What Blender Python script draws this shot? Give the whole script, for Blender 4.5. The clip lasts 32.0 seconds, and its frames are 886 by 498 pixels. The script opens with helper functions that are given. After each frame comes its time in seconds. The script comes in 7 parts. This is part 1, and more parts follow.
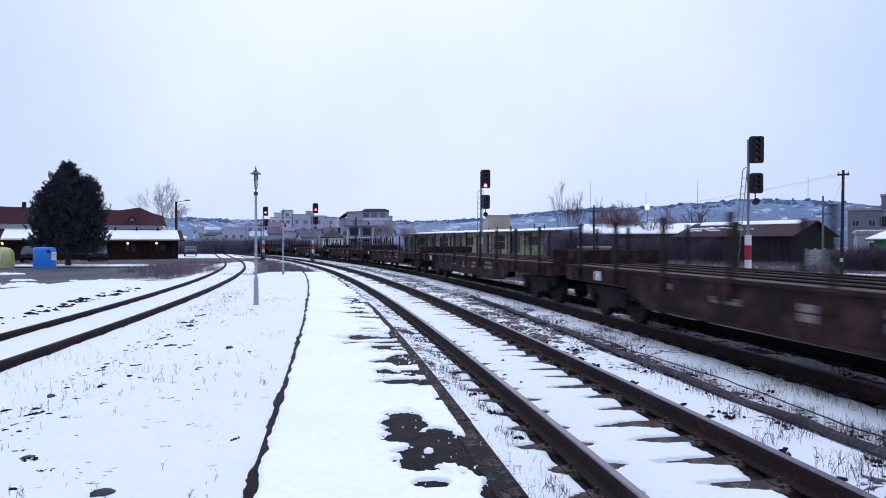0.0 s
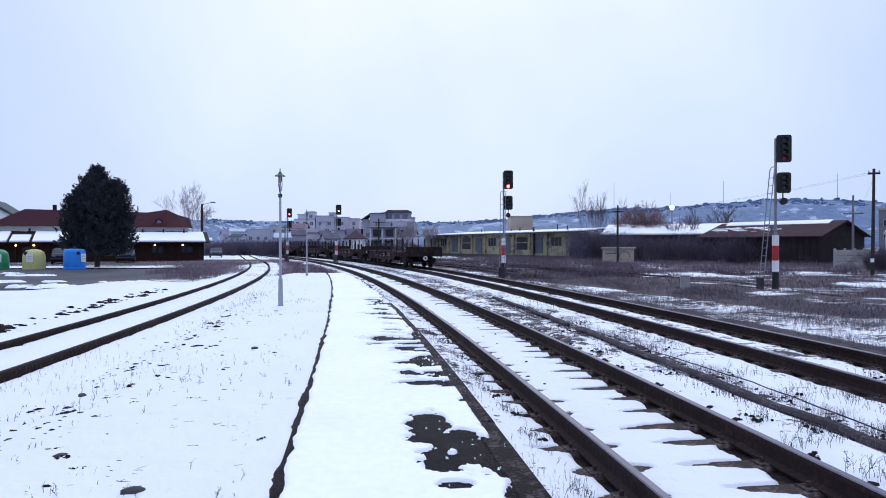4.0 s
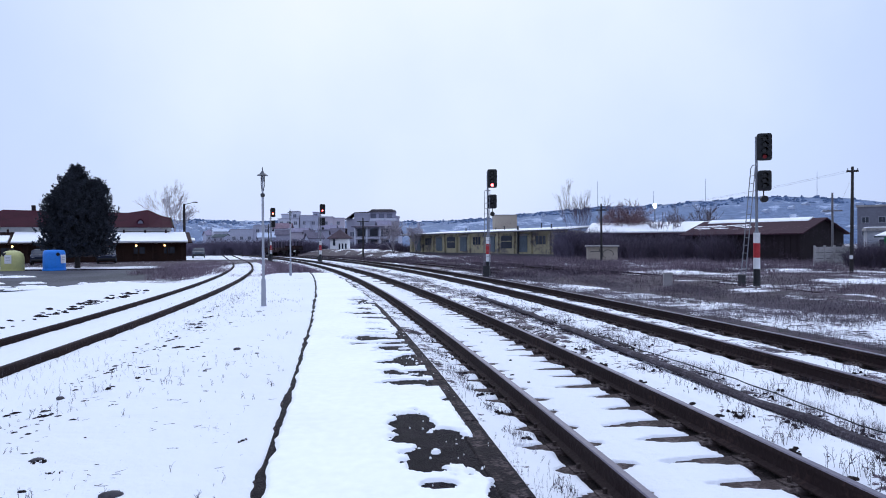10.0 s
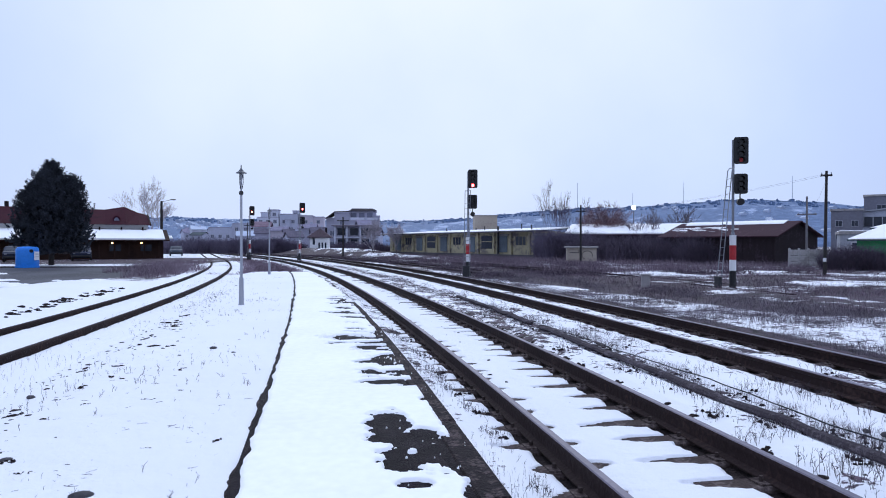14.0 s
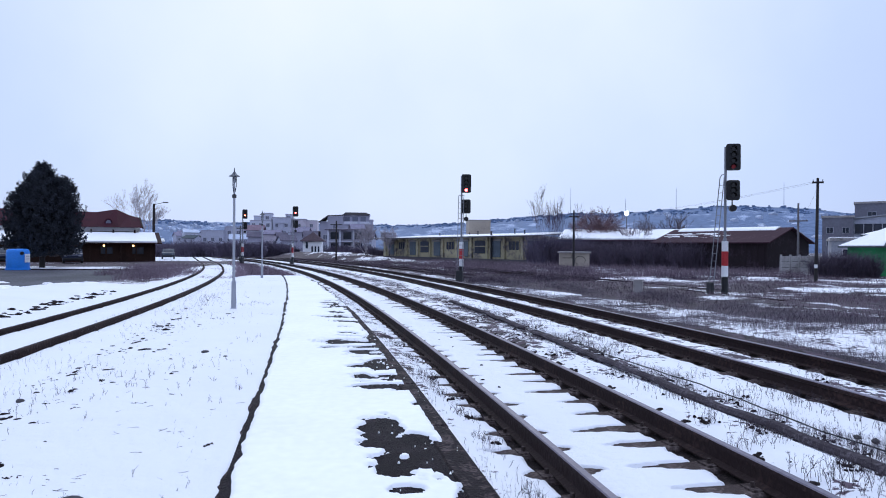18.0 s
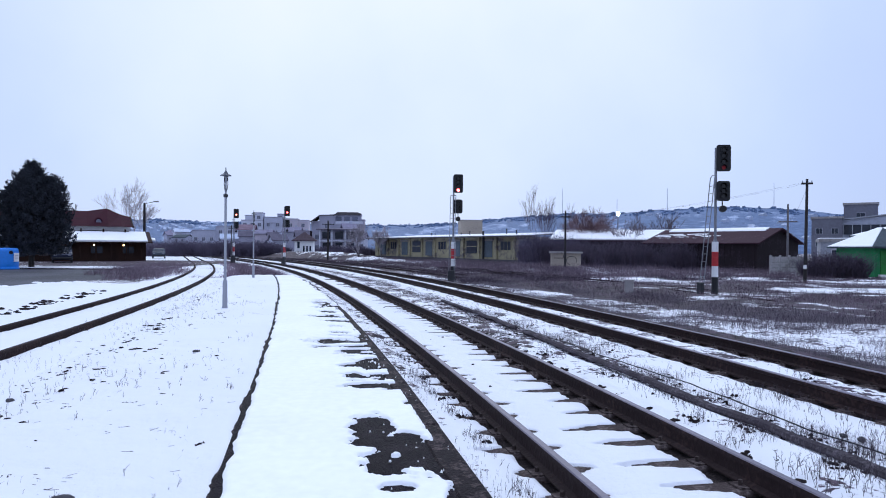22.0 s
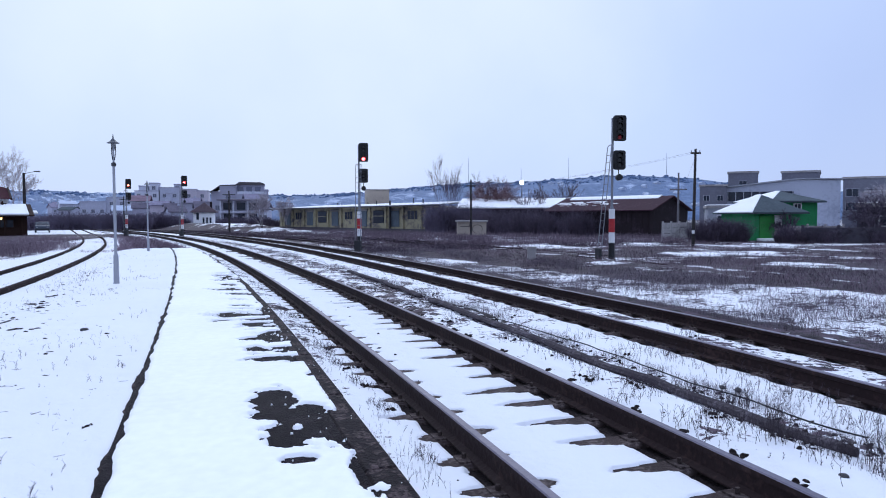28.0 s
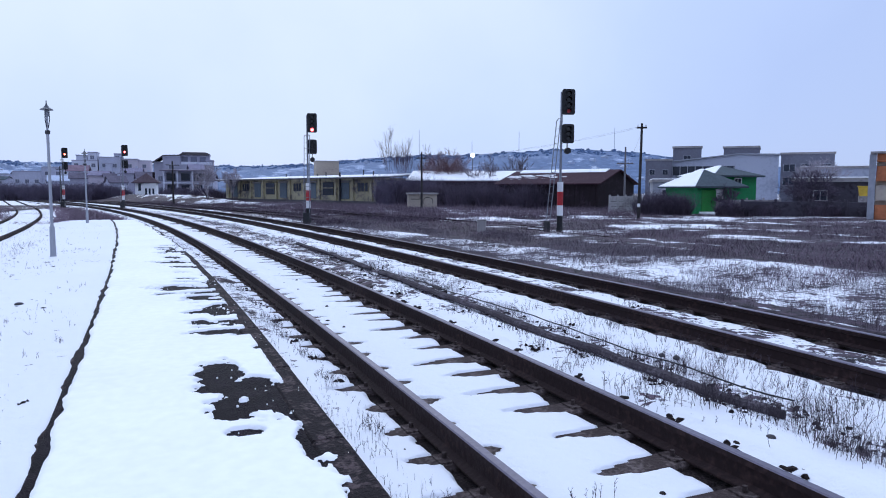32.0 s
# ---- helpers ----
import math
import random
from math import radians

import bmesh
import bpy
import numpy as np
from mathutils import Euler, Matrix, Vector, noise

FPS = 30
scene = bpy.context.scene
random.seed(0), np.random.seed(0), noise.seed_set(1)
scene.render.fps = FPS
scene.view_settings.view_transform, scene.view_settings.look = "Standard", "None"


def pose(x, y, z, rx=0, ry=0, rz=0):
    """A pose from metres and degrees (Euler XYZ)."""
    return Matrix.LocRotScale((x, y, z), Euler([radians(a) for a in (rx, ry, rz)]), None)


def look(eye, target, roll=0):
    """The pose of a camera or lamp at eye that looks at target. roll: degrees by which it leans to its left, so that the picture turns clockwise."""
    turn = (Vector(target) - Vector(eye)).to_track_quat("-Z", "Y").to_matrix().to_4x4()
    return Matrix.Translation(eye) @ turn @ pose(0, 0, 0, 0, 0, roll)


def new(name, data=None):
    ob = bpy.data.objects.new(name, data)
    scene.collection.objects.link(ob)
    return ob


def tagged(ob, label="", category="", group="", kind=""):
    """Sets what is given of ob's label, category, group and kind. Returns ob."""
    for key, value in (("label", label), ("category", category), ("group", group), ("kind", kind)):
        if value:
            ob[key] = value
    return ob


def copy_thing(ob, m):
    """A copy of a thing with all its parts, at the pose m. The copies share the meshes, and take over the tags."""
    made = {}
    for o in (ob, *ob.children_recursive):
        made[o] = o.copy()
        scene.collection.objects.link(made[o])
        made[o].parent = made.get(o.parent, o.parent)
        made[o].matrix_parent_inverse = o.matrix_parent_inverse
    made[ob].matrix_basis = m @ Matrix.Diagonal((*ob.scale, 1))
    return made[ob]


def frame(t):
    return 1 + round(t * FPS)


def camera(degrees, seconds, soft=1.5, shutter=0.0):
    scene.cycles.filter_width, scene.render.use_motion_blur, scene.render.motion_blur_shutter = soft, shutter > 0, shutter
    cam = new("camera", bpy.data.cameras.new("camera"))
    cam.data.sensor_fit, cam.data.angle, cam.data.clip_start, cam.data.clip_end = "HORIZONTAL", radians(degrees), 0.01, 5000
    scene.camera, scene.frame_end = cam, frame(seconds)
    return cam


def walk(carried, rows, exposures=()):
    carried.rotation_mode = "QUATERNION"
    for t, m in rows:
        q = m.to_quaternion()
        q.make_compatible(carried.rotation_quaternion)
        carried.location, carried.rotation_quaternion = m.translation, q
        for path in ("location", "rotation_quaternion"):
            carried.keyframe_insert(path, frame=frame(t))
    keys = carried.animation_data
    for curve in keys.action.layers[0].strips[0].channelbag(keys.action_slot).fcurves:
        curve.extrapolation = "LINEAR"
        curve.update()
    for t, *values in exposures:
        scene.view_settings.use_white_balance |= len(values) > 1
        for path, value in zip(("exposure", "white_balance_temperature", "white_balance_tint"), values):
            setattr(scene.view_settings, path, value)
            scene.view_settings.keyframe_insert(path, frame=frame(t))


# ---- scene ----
# ------------------------------------------------------------------ camera
cam = camera(66.2, 32.0, soft=1.0, shutter=0.5)
PATH = [
    (0.0, 0.008, 0.012, 1.871, 89.53, 0.00, -1.77),
    (0.5, 0.009, 0.002, 1.875, 89.52, -0.00, -1.64),
    (1.0, 0.010, 0.015, 1.876, 89.54, 0.14, -1.50),
    (1.5, 0.007, 0.012, 1.878, 89.68, 0.16, -1.06),
    (2.0, 0.002, 0.006, 1.879, 89.75, 0.06, -0.38),
    (2.5, -0.002, -0.011, 1.877, 89.68, 0.01, -0.11),
    (3.0, -0.007, -0.003, 1.881, 89.69, -0.01, -0.01),
    (3.5, -0.002, -0.006, 1.877, 89.67, 0.10, 0.10),
    (5.5, 0.003, 0.010, 1.875, 89.47, 0.20, 0.10),
    (6.0, -0.000, 0.000, 1.880, 89.50, 0.20, -0.00),
    (6.5, -0.001, -0.009, 1.879, 89.53, 0.13, -0.07),
    (7.0, 0.003, -0.001, 1.878, 89.59, 0.07, -0.23),
    (7.5, 0.001, 0.001, 1.875, 89.66, 0.09, -0.26),
    (8.0, 0.005, -0.002, 1.883, 89.66, 0.33, -0.28),
    (8.5, 0.004, 0.023, 1.875, 89.68, 0.27, -0.36),
    (9.0, 0.009, 0.016, 1.873, 89.64, 0.39, -0.49),
    (9.5, 0.015, 0.003, 1.878, 89.57, 0.35, -0.70),
    (10.0, 0.020, 0.027, 1.874, 89.53, 0.42, -1.16),
    (10.5, 0.024, 0.020, 1.877, 89.52, 0.24, -1.42),
    (11.0, 0.028, 0.035, 1.872, 89.44, 0.14, -1.95),
    (11.5, 0.033, 0.034, 1.870, 89.47, 0.09, -2.18),
    (12.0, 0.032, 0.034, 1.868, 89.42, 0.06, -2.33),
    (12.5, 0.030, 0.019, 1.872, 89.42, -0.01, -2.49),
    (13.0, 0.029, 0.039, 1.868, 89.42, -0.17, -2.64),
    (13.5, 0.032, 0.014, 1.875, 89.46, -0.12, -2.72),
    (14.0, 0.039, 0.031, 1.869, 89.52, -0.04, -2.81),
    (14.5, 0.036, 0.027, 1.870, 89.55, -0.09, -2.90),
    (16.5, 0.043, 0.022, 1.874, 89.82, -0.28, -3.28),
    (17.0, 0.038, 0.013, 1.873, 89.92, -0.29, -3.28),
    (17.5, 0.038, 0.019, 1.871, 89.94, -0.30, -3.33),
    (18.0, 0.037, 0.033, 1.871, 89.90, -0.36, -3.38),
    (18.5, 0.040, 0.014, 1.868, 89.91, -0.49, -3.45),
    (19.0, 0.038, 0.016, 1.870, 89.86, -0.25, -3.41),
    (19.5, 0.035, 0.007, 1.874, 89.85, -0.30, -3.35),
    (20.0, 0.034, 0.008, 1.870, 89.82, -0.36, -3.42),
    (20.5, 0.040, 0.005, 1.870, 89.83, -0.34, -3.52),
    (21.0, 0.040, 0.004, 1.872, 89.87, -0.37, -3.78),
    (21.5, 0.036, 0.011, 1.873, 89.93, -0.48, -4.00),
    (22.0, 0.039, 0.001, 1.870, 89.90, -0.47, -4.06),
    (22.5, 0.040, -0.005, 1.871, 89.91, -0.51, -4.15),
    (23.0, 0.043, -0.002, 1.873, 89.88, -0.47, -4.28),
    (23.5, 0.043, 0.006, 1.874, 89.83, -0.34, -4.45),
    (24.0, 0.046, 0.020, 1.869, 89.78, -0.47, -4.93),
    (24.5, 0.054, 0.021, 1.868, 89.64, -0.52, -5.87),
    (25.0, 0.060, 0.028, 1.868, 89.46, -0.51, -6.86),
    (25.5, 0.069, 0.025, 1.861, 89.23, -0.40, -7.83),
    (27.5, 0.095, 0.056, 1.854, 87.66, 0.11, -11.05),
    (28.0, 0.101, 0.021, 1.858, 87.36, 0.15, -11.85),
    (28.5, 0.106, 0.038, 1.849, 86.99, 0.17, -12.68),
    (29.0, 0.110, 0.006, 1.861, 86.72, 0.32, -13.38),
    (29.5, 0.121, -0.007, 1.865, 86.36, 0.50, -13.84),
    (30.0, 0.118, 0.015, 1.854, 86.17, 0.49, -14.30),
    (30.5, 0.121, 0.019, 1.853, 85.90, 0.18, -14.81),
    (31.0, 0.121, 0.010, 1.854, 85.72, 0.08, -15.09),
    (31.5, 0.124, 0.008, 1.852, 85.38, -0.09, -15.49),
    (32.0, 0.125, 0.001, 1.854, 85.05, -0.16, -15.98),
]

walk(cam, [(t, pose(x, y, z, rx, ry, rz)) for t, x, y, z, rx, ry, rz in PATH], exposures=[(0.0, 0.0, 6580, 10), (3.0, 0.0, 6520, 10), (9.0, -0.04, 6450, 10), (20.0, -0.05, 6380, 10), (25.0, -0.06, 6320, 10), (28.0, -0.07, 6250, 10), (32.0, -0.08, 6180, 10)])

# ------------------------------------------------------------------ light
world = bpy.data.worlds.new("winter_sky")
scene.world = world
world.use_nodes = True
wn, wl = world.node_tree.nodes, world.node_tree.links
wn.clear()
w_out = wn.new("ShaderNodeOutputWorld")
w_add = wn.new("ShaderNodeAddShader")
w_sky = wn.new("ShaderNodeTexSky")
w_sky.sky_type, w_sky.sun_disc = "NISHITA", False
w_sky.sun_elevation, w_sky.sun_rotation = radians(37), radians(-4)
w_bg = wn.new("ShaderNodeBackground")
w_bg.inputs["Strength"].default_value = 0.008
wl.new(w_sky.outputs[0], w_bg.inputs["Color"])
# the cloud deck: brightest round the veiled sun ahead, bluer and darker away from it
SUN_WAY = Vector((0.01, 0.80, 0.60)).normalized()
w_co = wn.new("ShaderNodeTexCoord")
w_dot = wn.new("ShaderNodeVectorMath")
w_dot.operation = "DOT_PRODUCT"
w_dot.inputs[1].default_value = SUN_WAY
w_noise = wn.new("ShaderNodeTexNoise")
w_noise.inputs["Scale"].default_value, w_noise.inputs["Detail"].default_value = 2.6, 5.0
w_mul = wn.new("ShaderNodeMath")
w_mul.operation = "MULTIPLY_ADD"
w_mul.inputs[1].default_value, w_mul.inputs[2].default_value = 0.20, -0.10
w_sum = wn.new("ShaderNodeMath")
w_sum.operation = "ADD"
w_ramp = wn.new("ShaderNodeValToRGB")
wl.new(w_co.outputs["Generated"], w_dot.inputs[0])
wl.new(w_co.outputs["Generated"], w_noise.inputs["Vector"])
wl.new(w_noise.outputs["Fac"], w_mul.inputs[0])
wl.new(w_dot.outputs["Value"], w_sum.inputs[0])
wl.new(w_mul.outputs[0], w_sum.inputs[1])
wl.new(w_sum.outputs[0], w_ramp.inputs["Fac"])
cr = w_ramp.color_ramp
cr.elements[0].position, cr.elements[0].color = 0.0, (0.52, 0.62, 0.88, 1)
cr.elements[1].position, cr.elements[1].color = 1.0, (0.93, 0.975, 1.05, 1)
for at_, col in ((0.40, (0.52, 0.62, 0.90)), (0.66, (0.51, 0.63, 0.96)), (0.80, (0.60, 0.73, 1.05)), (0.93, (0.80, 0.90, 1.06))):
    e = cr.elements.new(at_)
    e.color = (*col, 1)
w_cl = wn.new("ShaderNodeBackground")
w_cl.inputs["Strength"].default_value = 0.96
w_sep = wn.new("ShaderNodeSeparateXYZ")
w_zen = wn.new("ShaderNodeMapRange")
w_zen.interpolation_type = "SMOOTHSTEP"
w_zen.inputs["From Min"].default_value, w_zen.inputs["From Max"].default_value = 0.40, 1.0
w_zen.inputs["To Min"].default_value, w_zen.inputs["To Max"].default_value = 0.96, 1.9
wl.new(w_co.outputs["Generated"], w_sep.inputs[0])
wl.new(w_sep.outputs["Z"], w_zen.inputs["Value"])
wl.new(w_zen.outputs["Result"], w_cl.inputs["Strength"])
wl.new(w_ramp.outputs["Color"], w_cl.inputs["Color"])
wl.new(w_bg.outputs[0], w_add.inputs[0])
wl.new(w_cl.outputs[0], w_add.inputs[1])
wl.new(w_add.outputs[0], w_out.inputs["Surface"])

sun = new("sun", bpy.data.lights.new("sun", "SUN"))
sun.data.energy, sun.data.angle, sun.data.color = 0.5, radians(50), (0.90, 0.95, 1.0)
sun.matrix_world = look(SUN_WAY * 100, (0, 0, 0))


# ------------------------------------------------------------------ materials
def mat(name, color, rough=0.8, var=0.25, scale=6.0, bump=0.15, metal=0.0, second=None, amount=0.5, big=0.7, bumpscale=None, spec=0.4, island=0.0):
    """A surface with colour variation at two scales and fine relief. second: a colour that patches over the first."""
    m = bpy.data.materials.new(name)
    m.use_nodes = True
    n, l = m.node_tree.nodes, m.node_tree.links
    b = n["Principled BSDF"]
    b.inputs["Roughness"].default_value, b.inputs["Metallic"].default_value = rough, metal
    b.inputs["Specular IOR Level"].default_value = spec
    co = n.new("ShaderNodeTexCoord")
    fine, wide = n.new("ShaderNodeTexNoise"), n.new("ShaderNodeTexNoise")
    fine.inputs["Scale"].default_value, fine.inputs["Detail"].default_value = scale, 6
    wide.inputs["Scale"].default_value, wide.inputs["Detail"].default_value = big, 4
    for k in (fine, wide):
        l.new(co.outputs["Object"], k.inputs["Vector"])
    mix = n.new("ShaderNodeMix")
    mix.data_type = "RGBA"
    c2 = second or tuple(min(1, c * (1 + var)) for c in color)
    c1 = color if second else tuple(c * (1 - var) for c in color)
    mix.inputs["A"].default_value, mix.inputs["B"].default_value = (*c1, 1), (*c2, 1)
    add = n.new("ShaderNodeMath")
    add.operation = "ADD"
    l.new(fine.outputs["Fac"], add.inputs[0])
    l.new(wide.outputs["Fac"], add.inputs[1])
    rng = n.new("ShaderNodeMapRange")
    rng.inputs["From Min"].default_value, rng.inputs["From Max"].default_value = 1.25 - amount * 0.5, 1.5 - amount * 0.5
    if not second:
        rng.inputs["From Min"].default_value, rng.inputs["From Max"].default_value = 0.7, 1.3
    l.new(add.outputs[0], rng.inputs["Value"])
    l.new(rng.outputs["Result"], mix.inputs["Factor"])
    last = mix.outputs["Result"]
    if island:
        hs = n.new("ShaderNodeHueSaturation")
        geo, oi = n.new("ShaderNodeNewGeometry"), n.new("ShaderNodeObjectInfo")
        s1 = n.new("ShaderNodeMath")
        s1.operation = "ADD"
        l.new(geo.outputs["Random Per Island"], s1.inputs[0])
        l.new(oi.outputs["Random"], s1.inputs[1])
        s2 = n.new("ShaderNodeMath")
        s2.operation = "MULTIPLY_ADD"
        s2.inputs[1].default_value, s2.inputs[2].default_value = island, 1 - island
        l.new(s1.outputs[0], s2.inputs[0])
        l.new(s2.outputs[0], hs.inputs["Value"])
        l.new(last, hs.inputs["Color"])
        last = hs.outputs["Color"]
    l.new(last, b.inputs["Base Color"])
    if bump:
        bp = n.new("ShaderNodeBump")
        bp.inputs["Strength"].default_value, bp.inputs["Distance"].default_value = bump, 0.03
        src = fine
        if bumpscale:
            src = n.new("ShaderNodeTexNoise")
            src.inputs["Scale"].default_value, src.inputs["Detail"].default_value = bumpscale, 5
            l.new(co.outputs["Object"], src.inputs["Vector"])
        l.new(src.outputs["Fac"], bp.inputs["Height"])
        l.new(bp.outputs["Normal"], b.inputs["Normal"])
    return m


def glow(name, color, strength):
    m = bpy.data.materials.new(name)
    m.use_nodes = True
    b = m.node_tree.nodes["Principled BSDF"]
    b.inputs["Base Color"].default_value = (*color, 1)
    b.inputs["Emission Color"].default_value = (*color, 1)
    b.inputs["Emission Strength"].default_value = strength
    return m


def cover_mat(name):
    """Snow over dead grass and soil: the mesh's attribute says how much of the ground is bare."""
    m = bpy.data.materials.new(name)
    m.use_nodes = True
    n, l = m.node_tree.nodes, m.node_tree.links
    b = n["Principled BSDF"]
    b.inputs["Roughness"].default_value = 0.75
    b.inputs["Specular IOR Level"].default_value = 0.25
    at = n.new("ShaderNodeAttribute")
    at.attribute_name = "cover"
    geo = n.new("ShaderNodeNewGeometry")
    n1, n2, n3 = (n.new("ShaderNodeTexNoise") for _ in range(3))
    for k, s, d in ((n1, 1.1, 9), (n2, 9.0, 7), (n3, 0.25, 4)):
        k.inputs["Scale"].default_value, k.inputs["Detail"].default_value = s, d
        k.inputs["Roughness"].default_value = 0.65
        l.new(geo.outputs["Position"], k.inputs["Vector"])
    a = n.new("ShaderNodeMath")
    a.operation = "MULTIPLY_ADD"
    a.inputs[1].default_value = 0.85
    l.new(n2.outputs["Fac"], a.inputs[0])
    l.new(n1.outputs["Fac"], a.inputs[2])
    s = n.new("ShaderNodeMath")
    s.operation = "ADD"
    l.new(a.outputs[0], s.inputs[0])
    l.new(at.outputs["Fac"], s.inputs[1])
    r = n.new("ShaderNodeMapRange")
    r.inputs["From Min"].default_value, r.inputs["From Max"].default_value = 1.365, 1.40
    l.new(s.outputs[0], r.inputs["Value"])
    soil = n.new("ShaderNodeMix")
    soil.data_type = "RGBA"
    soil.inputs["A"].default_value, soil.inputs["B"].default_value = (0.009, 0.0052, 0.0078, 1), (0.095, 0.062, 0.086, 1)
    sr = n.new("ShaderNodeMapRange")
    sr.inputs["From Min"].default_value, sr.inputs["From Max"].default_value = 0.86, 1.22
    sm = n.new("ShaderNodeMath")
    sm.operation = "ADD"
    n4 = n.new("ShaderNodeTexNoise")
    n4.inputs["Scale"].default_value, n4.inputs["Detail"].default_value = 2.6, 7
    l.new(geo.outputs["Position"], n4.inputs["Vector"])
    l.new(n2.outputs["Fac"], sm.inputs[0])
    l.new(n4.outputs["Fac"], sm.inputs[1])
    l.new(sm.outputs[0], sr.inputs["Value"])
    l.new(sr.outputs["Result"], soil.inputs["Factor"])
    snow_c = n.new("ShaderNodeMix")
    snow_c.data_type = "RGBA"
    snow_c.inputs["A"].default_value, snow_c.inputs["B"].default_value = (0.755, 0.757, 0.785, 1), (0.855, 0.855, 0.868, 1)
    l.new(n3.outputs["Fac"], snow_c.inputs["Factor"])
    mx = n.new("ShaderNodeMix")
    mx.data_type = "RGBA"
    l.new(r.outputs["Result"], mx.inputs["Factor"])
    l.new(snow_c.outputs["Result"], mx.inputs["A"])
    l.new(soil.outputs["Result"], mx.inputs["B"])
    l.new(mx.outputs["Result"], b.inputs["Base Color"])
    bp = n.new("ShaderNodeBump")
    bp.inputs["Strength"].default_value, bp.inputs["Distance"].default_value = 0.55, 0.05
    l.new(a.outputs[0], bp.inputs["Height"])
    l.new(bp.outputs["Normal"], b.inputs["Normal"])
    return m


SNOW_GROUND = cover_mat("snow_over_grass")
SNOW = mat("snow", (0.88, 0.876, 0.88), 0.7, 0.05, 9, 0.25, spec=0.25)
ASPHALT = mat("wet_asphalt", (0.008, 0.0052, 0.008), 0.55, 0.4, 70, 0.9, big=5, second=(0.030, 0.021, 0.028), amount=0.5, spec=0.04)
ROAD = mat("damp_road", (0.045, 0.045, 0.055), 0.7, 0.3, 8, 0.2, big=0.25, second=(0.085, 0.085, 0.10), amount=0.7, spec=0.15)
KERB = mat("wet_kerb_concrete", (0.014, 0.0095, 0.011), 0.8, 0.4, 38, 1.0, big=7, second=(0.098, 0.070, 0.072), amount=0.5, spec=0.15)
BALLAST = mat("dark_ballast", (0.022, 0.016, 0.016), 0.95, 0.5, 45, 1.0, big=4, second=(0.055, 0.043, 0.04), amount=0.5, spec=0.1)
SLEEPER = mat("weathered_sleeper", (0.05, 0.036, 0.034), 0.85, 0.45, 30, 0.7, big=5, second=(0.14, 0.11, 0.103), amount=0.5, island=0.35, spec=0.15)
RUST = mat("rusty_rail", (0.024, 0.014, 0.014), 0.8, 0.35, 18, 0.4, big=1.2, second=(0.05, 0.029, 0.026), amount=0.4, spec=0.15)
STEEL = mat("rail_head_steel", (0.14, 0.125, 0.165), 0.45, 0.25, 30, 0.05, metal=0.5)
PIPE = mat("cable_trough", (0.05, 0.041, 0.048), 0.9, 0.3, 25, 0.9, big=3, second=(0.13, 0.112, 0.128), amount=0.5, spec=0.15)
GREY_POST = mat("grey_painted_post", (0.30, 0.31, 0.35), 0.6, 0.2, 14, 0.2, second=(0.22, 0.20, 0.20), amount=0.3)
DARK_METAL = mat("dark_metal", (0.03, 0.03, 0.034), 0.55, 0.3, 14, 0.15)
BLACK = mat("matt_black_paint", (0.012, 0.012, 0.014), 0.6, 0.3, 10, 0.1)
WHITE = mat("white_paint", (0.75, 0.75, 0.76), 0.55, 0.12, 12, 0.1, second=(0.5, 0.47, 0.45), amount=0.2)
RED = mat("red_paint", (0.42, 0.025, 0.03), 0.55, 0.2, 12, 0.1)
MAST = mat("galvanised_mast", (0.22, 0.23, 0.26), 0.5, 0.2, 18, 0.1, metal=0.3)
WOOD_POLE = mat("tarred_wooden_pole", (0.03, 0.025, 0.025), 0.85, 0.35, 20, 0.4)
GREY_POLE = mat("grey_concrete_pole", (0.15, 0.14, 0.15), 0.85, 0.25, 20, 0.3)
RED_LIGHT = glow("red_signal_light", (1.0, 0.07, 0.08), 7.0)
RED_CORE = glow("red_lamp_core", (1.0, 0.30, 0.26), 14.0)
DIM_RED = glow("dim_red_lens", (0.25, 0.008, 0.015), 0.10)
AMBER_LIGHT = glow("amber_signal_light", (1.0, 0.13, 0.07), 7.0)
WARM_LIGHT = glow("warm_lamp", (1.0, 0.62, 0.25), 5.0)
COLD_LIGHT = glow("cold_floodlight", (0.85, 1.0, 0.9), 12.0)
LENS = mat("dark_lens", (0.01, 0.008, 0.01), 0.15, 0.2, 5, 0)


